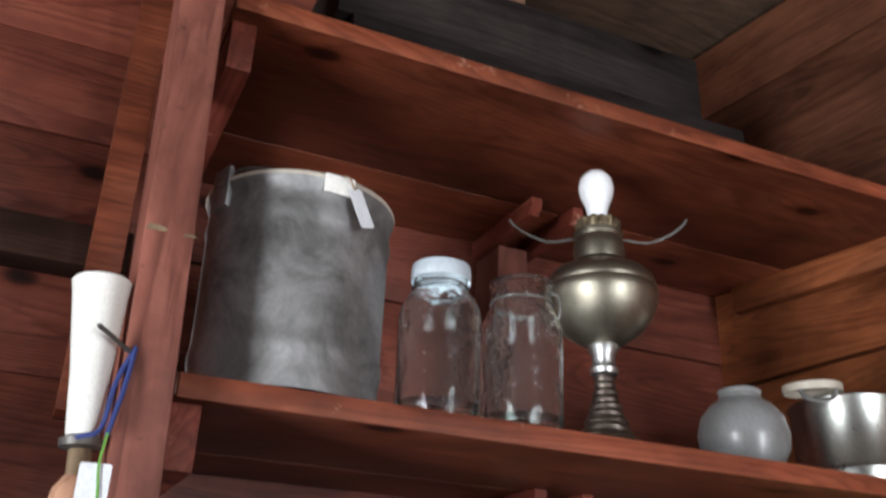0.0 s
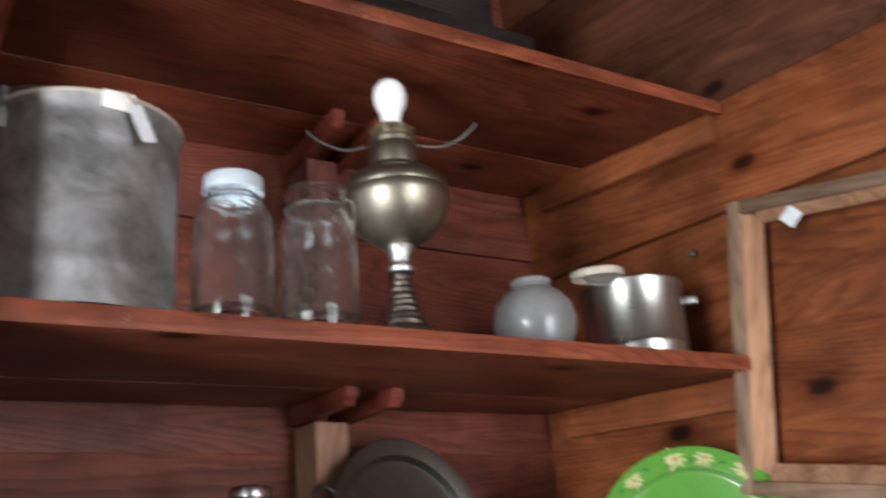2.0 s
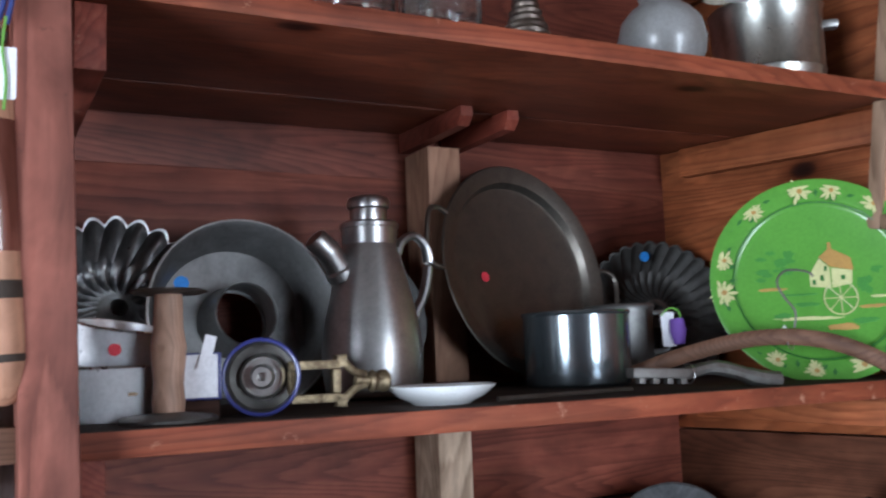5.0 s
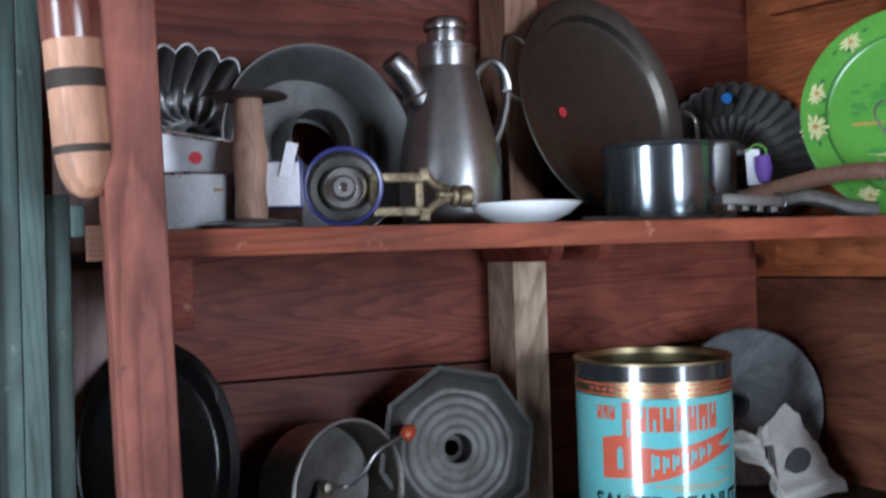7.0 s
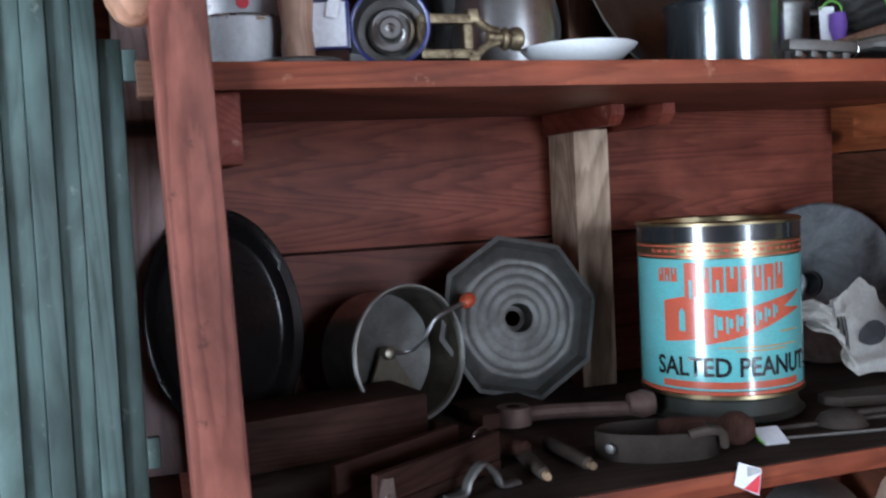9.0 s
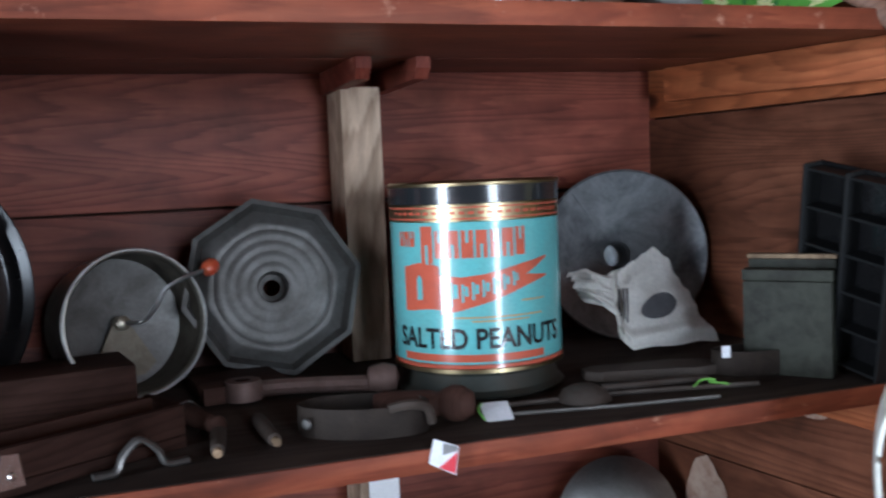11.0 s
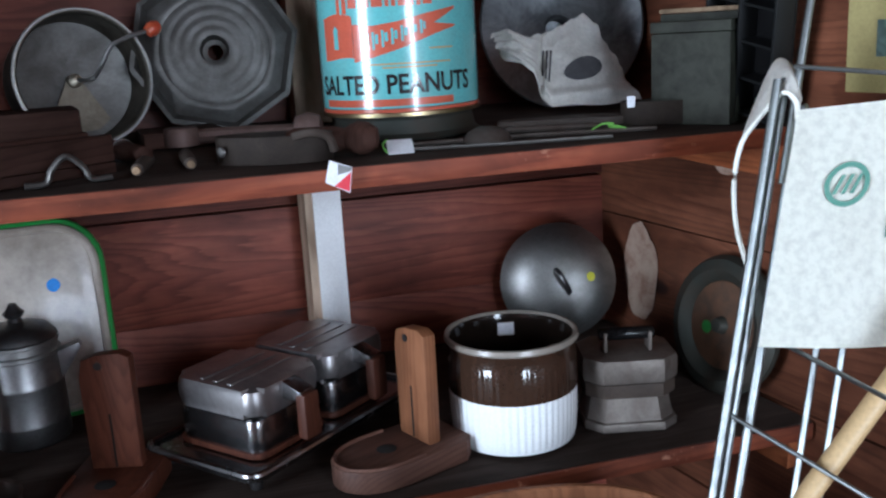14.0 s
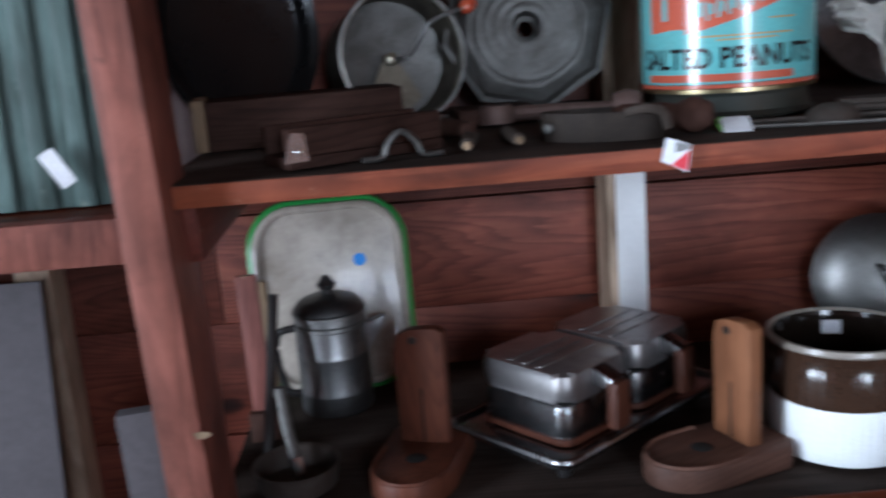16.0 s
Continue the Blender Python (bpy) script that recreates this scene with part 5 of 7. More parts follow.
# ---- shelf with the peanut tin ----
bt = thing("black_tray", "glossy black oval tin tray leaning on the wall", "tray", facing(0.287, 1.375, S4 + 0.137, 30, 9) @ Matrix.Scale(0.87, 4))
bm = lathe(bm_new(), [(0, 0.0), (0.125, 0.0), (0.135, 0.004), (0.145, 0.016), (0.158, 0.02), (0.163, 0.018), (0.16, 0.015), (0.148, 0.01), (0.137, -0.003), (0, -0.004)], 72)
for v in bm.verts:
    v.co.x *= 0.79
part("dish", bm, BLACK_TIN, bt)
part("rolled_rim", tube(bm_new(), [(0.79 * 0.161 * math.cos(radians(q)), 0.161 * math.sin(radians(q)), 0.0175) for q in range(0, 360, 5)], 0.003, 8, True), BLACK_TIN, bt)

wb = thing("wooden_box", "dark brown wooden box with a pale raw end", "box", pose(0.372, 1.262, S4, 0, 0, 10))
part("body", box(bm_new(), -0.108, 0.125, -0.05, 0.05, 0.0, 0.058, 0.003), BROWN_WOOD, wb)
part("end_panel", box(bm_new(), -0.124, -0.109, -0.05, 0.05, 0.0, 0.061, 0.002), CUT_WOOD, wb, "pale raw wood end")
sl = thing("wooden_slicer", "dark wooden trough slicer with a metal end bracket", "slicer", pose(0.455, 1.1, S4, 0, 0, 30))
part("base_board", box(bm_new(), -0.095, 0.085, -0.033, 0.033, 0.0, 0.012, 0.002), BROWN_WOOD, sl)
for y in (-0.033, 0.024):
    part("side_rail", box(bm_new(), -0.095, 0.085, y, y + 0.009, 0.0125, 0.042, 0.002), BROWN_WOOD, sl)
part("bracket", slab(bm_new(), [(0, 0), (0.026, 0.0), (0.022, 0.028), (0.008, 0.03)], 0.0, 0.002, pose(-0.1, -0.0345, 0.008, 90, 0, 0)), CHROME, sl, "bright bent metal bracket")
part("screw", lathe(bm_new(), [(0, 0), (0.004, 0), (0.003, 0.002), (0, 0.003)], 10, pose(-0.085, -0.0365, 0.018, 90, 0, 0)), TIN_BRIGHT, sl)
cl = thing("pipe_strap", "grey metal pipe strap shaped like an arch", "strap", pose(0.502, 1.055, S4, 0, 0, 12))
part("band", tube(bm_new(), smooth_path([(-0.042, 0, 0.004), (-0.022, 0, 0.005), (-0.015, 0, 0.018), (0, 0, 0.03), (0.015, 0, 0.018), (0.022, 0, 0.005), (0.042, 0, 0.004)]), 0.0032, 8, flat=2.4), GREY_IRON, cl)

sf = thing("flour_sifter", "dull tin flour sifter on its side with crank", "sifter", facing(0.507, 1.312, S4 + 0.09, 21, 6) @ Matrix.Scale(0.79, 4))
part("drum", lathe(bm_new(), [(0.099, -0.1), (0.101, -0.099), (0.1035, -0.004), (0.107, 0.0), (0.107, 0.004), (0.104, 0.005), (0.102, 0.0), (0.099, -0.085), (0.0985, -0.1)], 64), DRUM_TIN, sf)
part("inner_wall", lathe(bm_new(), [(0.1012, -0.003), (0.0982, -0.084), (0.0975, -0.084), (0.1005, -0.003)], 64), SIFTER_TIN, sf, "brown-stained inside")
part("rim_wire", tube(bm_new(), [(0.107 * math.cos(radians(q)), 0.107 * math.sin(radians(q)), 0.004) for q in range(0, 360, 6)], 0.0026, 6, True), TIN, sf, "bright rolled rim")
part("sieve", lathe(bm_new(), [(0.098, -0.074), (0.06, -0.084), (0, -0.088)], 48), OLD_TIN, sf, "curved mesh sieve")
part("agitator", slab(bm_new(), [(-0.012, 0), (-0.05, -0.07), (-0.02, -0.085), (0.03, -0.082), (0.05, -0.066), (0.012, 0)], -0.066, -0.063), SIFTER_TIN, sf)
part("hub", lathe(bm_new(), [(0, -0.07), (0.011, -0.07), (0.011, -0.05), (0.007, -0.048), (0, -0.046)], 20), PEWTER, sf)
part("crank", tube(bm_new(), smooth_path([(0.0, 0, -0.052), (0.022, 0.0, -0.03), (0.032, 0.02, 0.0), (0.046, 0.045, 0.012), (0.075, 0.058, 0.016), (0.105, 0.066, 0.016)]), 0.0034, 8), ALUMINIUM, sf, "bent steel crank")
part("knob", lathe(bm_new(), [(0, -0.013), (0.009, -0.012), (0.0125, -0.004), (0.0115, 0.006), (0.007, 0.012), (0, 0.013)], 20, pose(0.118, 0.07, 0.016, 0, 90, 30)), RED_KNOB, sf, "worn red wooden knob")

oc = thing("octagonal_mould", "dark tin octagonal ring mould leaning on the wall", "cake mould", facing(0.672, 1.352, S4 + 0.113, -4, 9) @ pose(0, 0, 0, 0, 0, 10) @ Matrix.Scale(0.845, 4))
bm = lathe(bm_new(), [(0.133, 0.0), (0.135, 0.003), (0.127, 0.005), (0.118, -0.012), (0.118, -0.014), (0.131, -0.002)], 8)
part("rim", bm, OLD_TIN, oc, smooth=False)
steps = [(0.118, -0.012)]
for k in range(5):
    r0 = 0.1 - 0.016 * k
    steps += [(r0, -0.0031 + 0.001 * k), (r0 - 0.005, -0.002 + 0.001 * k), (r0 - 0.009, -0.002 + 0.001 * k), (r0 - 0.013, -0.0031 + 0.001 * k)]
steps += [(0.022, -0.01), (0.02, -0.03), (0.013, -0.032), (0.0125, -0.034), (0.021, -0.034), (0.1, -0.016), (0.118, -0.013)]
bm = bm_new()
rings = []
for r, z in steps:
    ring_v = []
    for i in range(64):
        a = 2 * math.pi * i / 64
        oct_r = r * math.cos(math.pi / 8) / math.cos((a % (math.pi / 4)) - math.pi / 8)
        k = min(1.0, max(0.0, (r - 0.08) / 0.035))
        q = r * (1 - k) + oct_r * k
        ring_v.append(bm.verts.new((q * math.cos(a), q * math.sin(a), z)))
    rings.append(ring_v)
for a, b in zip(rings, rings[1:]):
    for i in range(64):
        bm.faces.new((a[i], a[(i + 1) % 64], b[(i + 1) % 64], b[i]))
part("stepped_base", bm, OLD_TIN, oc)

# the lithographed tin
CAN_R, CAN_H = 0.104, 0.25
tv = thing("iron_trivet", "low round black iron stand under the peanut tin", "trivet", pose(0.894, 1.222, S4))
part("plate", lathe(bm_new(), [(0, 0), (0.098, 0), (0.1, 0.003), (0.094, 0.008), (0.09, 0.024), (0.092, 0.0285), (0, 0.0285)], 56), WHEEL_IRON, tv)
can = thing("peanut_tin", "large teal lithographed tin lettered salted peanuts", "tin", pose(0.894, 1.222, S4 + 0.029, 0, 0, -19) @ Matrix.Diagonal((0.955, 0.955, 0.842, 1)))


def ribbon(bm, s0, s1, top, bottom, n=24, r=CAN_R + 0.0006):
    """A patch of print round the tin: s is the length along its face, 0 straight ahead."""
    cols = []
    for i in range(n + 1):
        s = s0 + (s1 - s0) * i / n
        a = s / CAN_R - math.pi / 2
        cols.append([bm.verts.new((r * math.cos(a), r * math.sin(a), z)) for z in (bottom(s), top(s))])
    for a, b in zip(cols, cols[1:]):
        bm.faces.new((a[0], b[0], b[1], a[1]))
    return bm


def band(z0, z1, mat, name, r=CAN_R + 0.0004, label=""):
    return part(name, lathe(bm_new(), [(CAN_R - 0.002, z0), (r, z0 + 0.0005), (r, z1 - 0.0005), (CAN_R - 0.002, z1)], 72), mat, can, label)


part("shell", lathe(bm_new(), [(0, 0.003), (CAN_R - 0.003, 0.003), (CAN_R - 0.003, 0.24), (CAN_R - 0.006, 0.24), (CAN_R - 0.006, 0.01), (0, 0.008)], 72), GOLD_DARK, can, "dull gold inside")
band(0.0, 0.006, GOLD_TIN, "bottom_seam", CAN_R + 0.001)
band(0.006, 0.012, LITHO_RED, "red_line")
band(0.012, 0.199, TEAL, "label_field", CAN_R, "teal printed field")
band(0.199, 0.222, GOLD_TIN, "gold_band")
band(0.2015, 0.2045, LITHO_RED, "red_line", CAN_R + 0.0007)
band(0.216, 0.219, LITHO_RED, "red_line", CAN_R + 0.0007)
band(0.222, 0.246, LITHO_BLACK, "black_band", CAN_R + 0.0006)
part("rim", lathe(bm_new(), [(CAN_R - 0.007, 0.24), (CAN_R + 0.0015, 0.2455), (CAN_R + 0.002, 0.249), (CAN_R - 0.001, 0.2515), (CAN_R - 0.006, 0.249), (CAN_R - 0.0075, 0.24)], 72), GOLD_TIN, can, "rolled gold rim")
part("red_stripe", ribbon(bm_new(), -0.105, 0.082, lambda s: 0.0255, lambda s: 0.0155), LITHO_RED, can)


def curve_of(keys):
    """A smooth line through (s, z) keys."""
    xs, zs = [k[0] for k in keys], [k[1] for k in keys]
    return lambda s: float(np.interp(s, xs, zs))


# brand lines kept as plain shapes
part("brand_panel", ribbon(bm_new(), -0.1, -0.047, lambda s: 0.143 + 0.003 * math.cos(90 * s), lambda s: 0.083 + 0.002 * math.sin(80 * s)), LITHO_RED, can, "red printed panel")
flag_top = curve_of(((-0.046, 0.13), (-0.02, 0.127), (0.01, 0.131), (0.05, 0.141), (0.091, 0.149)))
flag_low = curve_of(((-0.046, 0.078), (-0.02, 0.084), (0.015, 0.095), (0.058, 0.112), (0.091, 0.1216)))
part("pennant", ribbon(bm_new(), -0.0465, 0.058, flag_top, flag_low), LITHO_RED, can, "red printed pennant")
part("pennant_tail", ribbon(bm_new(), 0.058, 0.091, flag_top, curve_of(((0.058, 0.127), (0.091, 0.146))), 8), LITHO_RED, can)
part("pennant_tail", ribbon(bm_new(), 0.058, 0.091, curve_of(((0.058, 0.127), (0.091, 0.1235))), flag_low, 8), LITHO_RED, can)
x = -0.036
for w, h in ((0.013, 0.032), (0.011, 0.024), (0.011, 0.023), (0.011, 0.022), (0.011, 0.021), (0.011, 0.02), (0.01, 0.019)):
    zc = 0.5 * (flag_top(x + w / 2) + flag_low(x + w / 2))
    part("brand_bar", ribbon(bm_new(), x + 0.0015, x + 0.0045, lambda s, zc=zc, h=h: zc + h / 2, lambda s, zc=zc, h=h: zc - h / 2, 2, CAN_R + 0.0012), TEAL, can)
    part("brand_bar", ribbon(bm_new(), x + 0.0055, x + w - 0.0015, lambda s, zc=zc, h=h: zc + h / 2 - 0.003, lambda s, zc=zc, h=h: zc - h / 6, 2, CAN_R + 0.0012), TEAL, can)
    x += w + 0.001
for x, w, z0, z1, up in ((-0.108, 0.008, 0.167, 0.187, 0), (-0.098, 0.008, 0.167, 0.187, 1), (-0.088, 0.008, 0.167, 0.187, 0), (-0.07, 0.016, 0.145, 0.194, 1), (-0.051, 0.012, 0.152, 0.188, 0), (-0.036, 0.014, 0.152, 0.188, 1), (-0.019, 0.014, 0.152, 0.188, 0), (-0.002, 0.013, 0.152, 0.188, 1), (0.014, 0.011, 0.152, 0.188, 0), (0.028, 0.014, 0.152, 0.189, 1), (0.045, 0.012, 0.153, 0.19, 0)):
    part("brand_bar", ribbon(bm_new(), x, x + w, lambda s, z1=z1: z1, lambda s, z0=z0: z0, 3), LITHO_RED, can)
    lo_z, hi_z = (z0 - 0.001, z0 + 0.5 * (z1 - z0)) if up else (z0 + 0.55 * (z1 - z0), z1 + 0.001)
    part("brand_bar", ribbon(bm_new(), x + w * 0.38, x + w * 0.62, lambda s, q=hi_z: q, lambda s, q=lo_z: q, 2, CAN_R + 0.001), TEAL, can)
part("figure_shape", ribbon(bm_new(), -0.078, -0.07, lambda s: 0.13 - 1.5 * abs(s + 0.074), lambda s: 0.097, 6, CAN_R + 0.0012), TEAL, can, "small printed mark")
for k in range(22):
    part("print_bar", ribbon(bm_new(), -0.12 + 0.011 * k, -0.1125 + 0.011 * k, lambda s: 0.2125, lambda s: 0.2085, 2, CAN_R + 0.0008), LITHO_RED, can)
for a, b, z in ((0.05, 0.085, 0.092), (-0.03, 0.08, 0.073), (-0.01, 0.06, 0.068)):
    part("print_bar", ribbon(bm_new(), a, b, lambda s, z=z: z + 0.002, lambda s, z=z: z, 8), OCHRE, can)


def lettering(text, size, width, z, mat, name):
    cu = bpy.data.curves.new("letters", "FONT")
    cu.body, cu.size, cu.align_x, cu.resolution_u, cu.offset = text, size, "CENTER", 3, 0.0009
    ob = bpy.data.objects.new("letters", cu)
    scene.collection.objects.link(ob)
    me = bpy.data.meshes.new_from_object(ob)
    bpy.data.objects.remove(ob)
    xs = [v.co.x for v in me.vertices]
    k = width / (max(xs) - min(xs))
    for v in me.vertices:
        a = v.co.x * k / CAN_R - math.pi / 2
        v.co = ((CAN_R + 0.0009) * math.cos(a), (CAN_R + 0.0009) * math.sin(a), z + v.co.y)
    me.materials.clear()
    me.materials.append(mat)
    o = new(name, me)
    o.parent = can
    o["label"] = "black capitals reading " + text.lower()
    return o


lettering("SALTED PEANUTS", 0.0375, 0.226, 0.0335, LITHO_BLACK, "lettering")

fn = thing("galvanised_funnel", "large dull galvanised funnel lying mouth forward against the wall", "funnel", facing(1.178, 1.362, S4 + 0.119, -14, 7) @ Matrix.Scale(0.935, 4))
part("cone", lathe(bm_new(), [(0.128, 0.004), (0.131, 0.002), (0.13, -0.002), (0.124, -0.004), (0.026, -0.05), (0.024, -0.062), (0.021, -0.062), (0.022, -0.048), (0.122, 0.0), (0.128, 0.004)], 64, wobble=lambda a, z: 1 + 0.006 * math.sin(3 * a)), GALVANISED, fn)
part("seam", tube(bm_new(), [(-0.02, 0.026, -0.045), (-0.075, 0.096, 0.0)], 0.0022, 6), GALVANISED, fn)
part("outlet", lathe(bm_new(), [(0.0245, -0.051), (0.019, -0.056), (0.0175, -0.088), (0, -0.088)], 32), GALVANISED, fn, "soldered outlet")

# cloth bag draped before the funnel
bag = thing("cloth_bag", "crumpled off-white cotton bag with dark printing", "bag", Matrix())
rnd = random.Random(9)
BAG_TOP = ((0.0, (1.028, 1.242, 1.259)), (0.3, (1.083, 1.25, 1.248)), (0.62, (1.133, 1.27, 1.261)), (1.0, (1.185, 1.293, 1.279)))
BAG_LOW = ((0.0, (1.035, 1.228, 1.23)), (0.3, (1.076, 1.22, 1.197)), (0.62, (1.092, 1.202, 1.157)), (1.0, (1.249, 1.239, 1.152)))


def along(keys, u):
    """A place on a polyline of (u, point)."""
    for (a, p), (b, q) in zip(keys, keys[1:]):
        if u <= b:
            k = (u - a) / (b - a)
            return Vector(p).lerp(Vector(q), k)
    return Vector(keys[-1][1])


bm = bm_new()
NB = 40
grid = []
for i in range(NB + 1):
    row = []
    for j in range(NB + 1):
        u, v = i / NB, j / NB
        p = along(BAG_TOP, u).lerp(along(BAG_LOW, u), v)
        q = Vector((u * 4.0 + 0.5 * v, v * 3.0, 3.3))
        crease = abs(noise.noise(q * 1.3)) * 0.022 + abs(noise.noise(q * 2.9)) * 0.009 + noise.noise(q * 6.5) * 0.0025
        roll = 0.028 * max(0.0, math.sin(math.pi * min(1.0, u / 0.42))) + 0.012 * math.exp(-((v - 0.86) / 0.07) ** 2)
        dip = -0.006 * math.exp(-((u - 0.42) / 0.05) ** 2)
        edge = 0.006 * noise.noise(Vector((u * 9, v * 9, 1.7))) * (1 if j in (0, NB) or i in (0, NB) else 0)
        row.append(bm.verts.new(p + Vector((-0.3, -0.9, 0.25)) * (roll + dip - crease * (0.8 if u < 0.5 else 0.45)) + Vector((edge, 0, edge))))
    grid.append(row)
for i in range(NB):
    for j in range(NB):
        bm.faces.new((grid[i][j], grid[i + 1][j], grid[i + 1][j + 1], grid[i][j + 1]))
for v in bm.verts:
    v.co.z = max(v.co.z, S4 + 0.012)


BAG_GRID = [[v.co.copy() for v in row] for row in grid]
bmesh.ops.solidify(bm, geom=bm.faces[:], thickness=0.0012)
part("cloth", bm, CLOTH, bag)


def on_bag(u, v):
    """A place just before the bag's cloth."""
    i, k = min(NB - 1, int(u * NB)), min(NB - 1, int(v * NB))
    a, b = u * NB - i, v * NB - k
    p = (BAG_GRID[i][k] * (1 - a) + BAG_GRID[i + 1][k] * a) * (1 - b) + (BAG_GRID[i][k + 1] * (1 - a) + BAG_GRID[i + 1][k + 1] * a) * b
    return p + Vector((-0.0008, -0.0022, 0.0008))


def bag_oval(u, v, ru, rv):
    """A slanted oval print on the cloth."""
    bm = bm_new()
    spot = lambda q, a: on_bag(u + q * (ru * math.cos(a) + 0.02 * math.sin(a)), v + q * (rv * math.sin(a) - 0.05 * math.cos(a)))
    rings = [[bm.verts.new(spot(q, 2 * math.pi * k / 28)) for k in range(28)] for q in (0.15, 0.4, 0.7, 1.0)]
    bm.faces.new(rings[0])
    for a, b in zip(rings, rings[1:]):
        for k in range(28):
            bm.faces.new((a[k], a[(k + 1) % 28], b[(k + 1) % 28], b[k]))
    part("printed_emblem", bm, DARK_INK, bag, "dark oval printed emblem")


def bag_print(u0, u1, v0, v1, name, label=""):
    bm = bm_new()
    i0, i1, j0, j1 = round(u0 * NB), round(u1 * NB), round(v0 * NB), round(v1 * NB)
    vs = [[bm.verts.new(BAG_GRID[i][j] + Vector((-0.0008, -0.002, 0.0008))) for j in range(j0, j1 + 1)] for i in range(i0, i1 + 1)]
    for i in range(len(vs) - 1):
        for j in range(len(vs[0]) - 1):
            cu = (i + 0.5) / (len(vs) - 1) * 2 - 1
            cv = (j + 0.5) / (len(vs[0]) - 1) * 2 - 1
            if name == "printed_bar" or cu * cu + cv * cv < 1.05:
                bm.faces.new((vs[i][j], vs[i + 1][j], vs[i + 1][j + 1], vs[i][j + 1]))
    part(name, bm, DARK_INK, bag, label)


bag_oval(0.79, 0.57, 0.11, 0.12)
for k in range(3):
    bag_print(0.44 + 0.05 * k, 0.47 + 0.05 * k, 0.3, 0.72, "printed_bar")

bk = thing("tin_box", "grey-green scuffed tin box like a book, standing", "box", pose(1.236, 1.088, S4, 0, 0, -50))
part("case", box(bm_new(), -0.05, 0.05, -0.012, 0.012, 0.0, 0.112, 0.002), TIN_BOOK, bk)
part("lid", box(bm_new(), -0.051, 0.051, -0.013, 0.013, 0.1125, 0.126, 0.002), TIN_BOOK, bk)
bk = thing("tin_box", "grey-green scuffed tin box with a brown lid edge", "box", pose(1.258, 1.106, S4, 0, 0, -50))
part("case", box(bm_new(), -0.05, 0.05, -0.01, 0.008, 0.0, 0.135, 0.002), TIN_BOOK, bk)
part("lid_edge", box(bm_new(), -0.051, 0.051, -0.011, 0.009, 0.1355, 0.141, 0.001), CUT_WOOD, bk)
it = thing("ice_cube_tray", "dark metal divided tray leaning upright on the wall", "tray", EAST @ pose(0.385, -0.047, S4 + 0.012, 8, 12, 0))
part("back_plate", box(bm_new(), -0.06, 0.06, 0.006, 0.01, 0.0, 0.235, 0.001), BLACK_TIN, it)
for x in (-0.06, -0.002, 0.056):
    part("long_wall", box(bm_new(), x, x + 0.004, -0.022, 0.006, 0.0, 0.235, 0.001), TRAY_BLACK, it)
for k in range(6):
    part("divider", box(bm_new(), -0.056, 0.056, -0.018, 0.006, 0.002 + 0.045 * k, 0.005 + 0.045 * k), TRAY_BLACK, it)

# straps, tags, rods and handles along the edge
st = thing("leather_strap", "stiff brown leather strap bent into an oval loop", "strap", pose(0.715, 1.085, S4, 0, 0, -22))
bm = bm_new()
loop = [(0.066 * math.cos(radians(a)), 0.036 * math.sin(radians(a)) * (1.0 if a < 200 else 0.9)) for a in range(0, 360, 10)]
lo_o = [bm.verts.new((x, y, 0.001)) for x, y in loop]
hi_o = [bm.verts.new((x, y, 0.031)) for x, y in loop]
for i in range(len(loop)):
    k = (i + 1) % len(loop)
    bm.faces.new((lo_o[i], lo_o[k], hi_o[k], hi_o[i]))
bmesh.ops.solidify(bm, geom=bm.faces[:], thickness=0.004)
part("loop", bm, LEATHER, st)
part("rivet", lathe(bm_new(), [(0, 0), (0.006, 0), (0.005, 0.003), (0, 0.004)], 14, pose(-0.052, -0.024, 0.016, 90, 0, -35)), GREY_IRON, st)
part("ring", tube(bm_new(), smooth_path([(0.03, -0.03, 0.03), (0.05, -0.03, 0.034), (0.066, -0.02, 0.028), (0.07, -0.012, 0.012)]), 0.005, 8), LEATHER, st)
tg = thing("price_tag", "small white and red card tag over the shelf edge", "tag", facing(0.772, 1.004, S4 - 0.006, -14, 4) @ pose(0, 0, 0, 0, 0, -12) @ Matrix.Scale(0.85, 4))
part("card", slab(bm_new(), [(-0.016, -0.012), (0.016, -0.02), (0.014, 0.012), (-0.015, 0.016)], 0, 0.0008), PAPER, tg)
part("red_corner", slab(bm_new(), [(-0.004, -0.0145), (0.015, -0.0185), (0.0135, 0.006)], 0.0009, 0.0013), RED_DOT, tg, "red printed corner")
part("printed_corner", slab(bm_new(), [(-0.002, 0.0), (0.013, 0.007), (0.0135, 0.0115), (-0.004, 0.013)], 0.0009, 0.0012), FROST, tg, "grey printed corner")
ml = thing("wooden_masher", "dark turned wooden masher lying on the shelf", "masher", pose(0.812, 1.078, S4 + 0.0195, 0, 90, 158))
part("head", lathe(bm_new(), [(0, -0.02), (0.011, -0.018), (0.0185, -0.006), (0.019, 0.004), (0.015, 0.014), (0.012, 0.018), (0, 0.018)], 28), BROWN_WOOD, ml)
part("stick", lathe(bm_new(), [(0.0115, 0.016), (0.0145, 0.03), (0.0145, 0.075), (0.011, 0.085), (0, 0.086)], 24), BROWN_WOOD, ml)
tg = thing("price_tag", "folded white tag with green cord", "tag", pose(0.855, 1.075, S4 + 0.006, 25, 0, -8))
part("card", slab(bm_new(), rounded(0.03, 0.03, 0.002), 0, 0.0008), PAPER, tg)
part("cord", tube(bm_new(), smooth_path([(-0.016, -0.014, 0.002), (-0.02, 0.0, 0.004), (-0.014, 0.012, 0.003)]), 0.001, 5), LIME, tg)
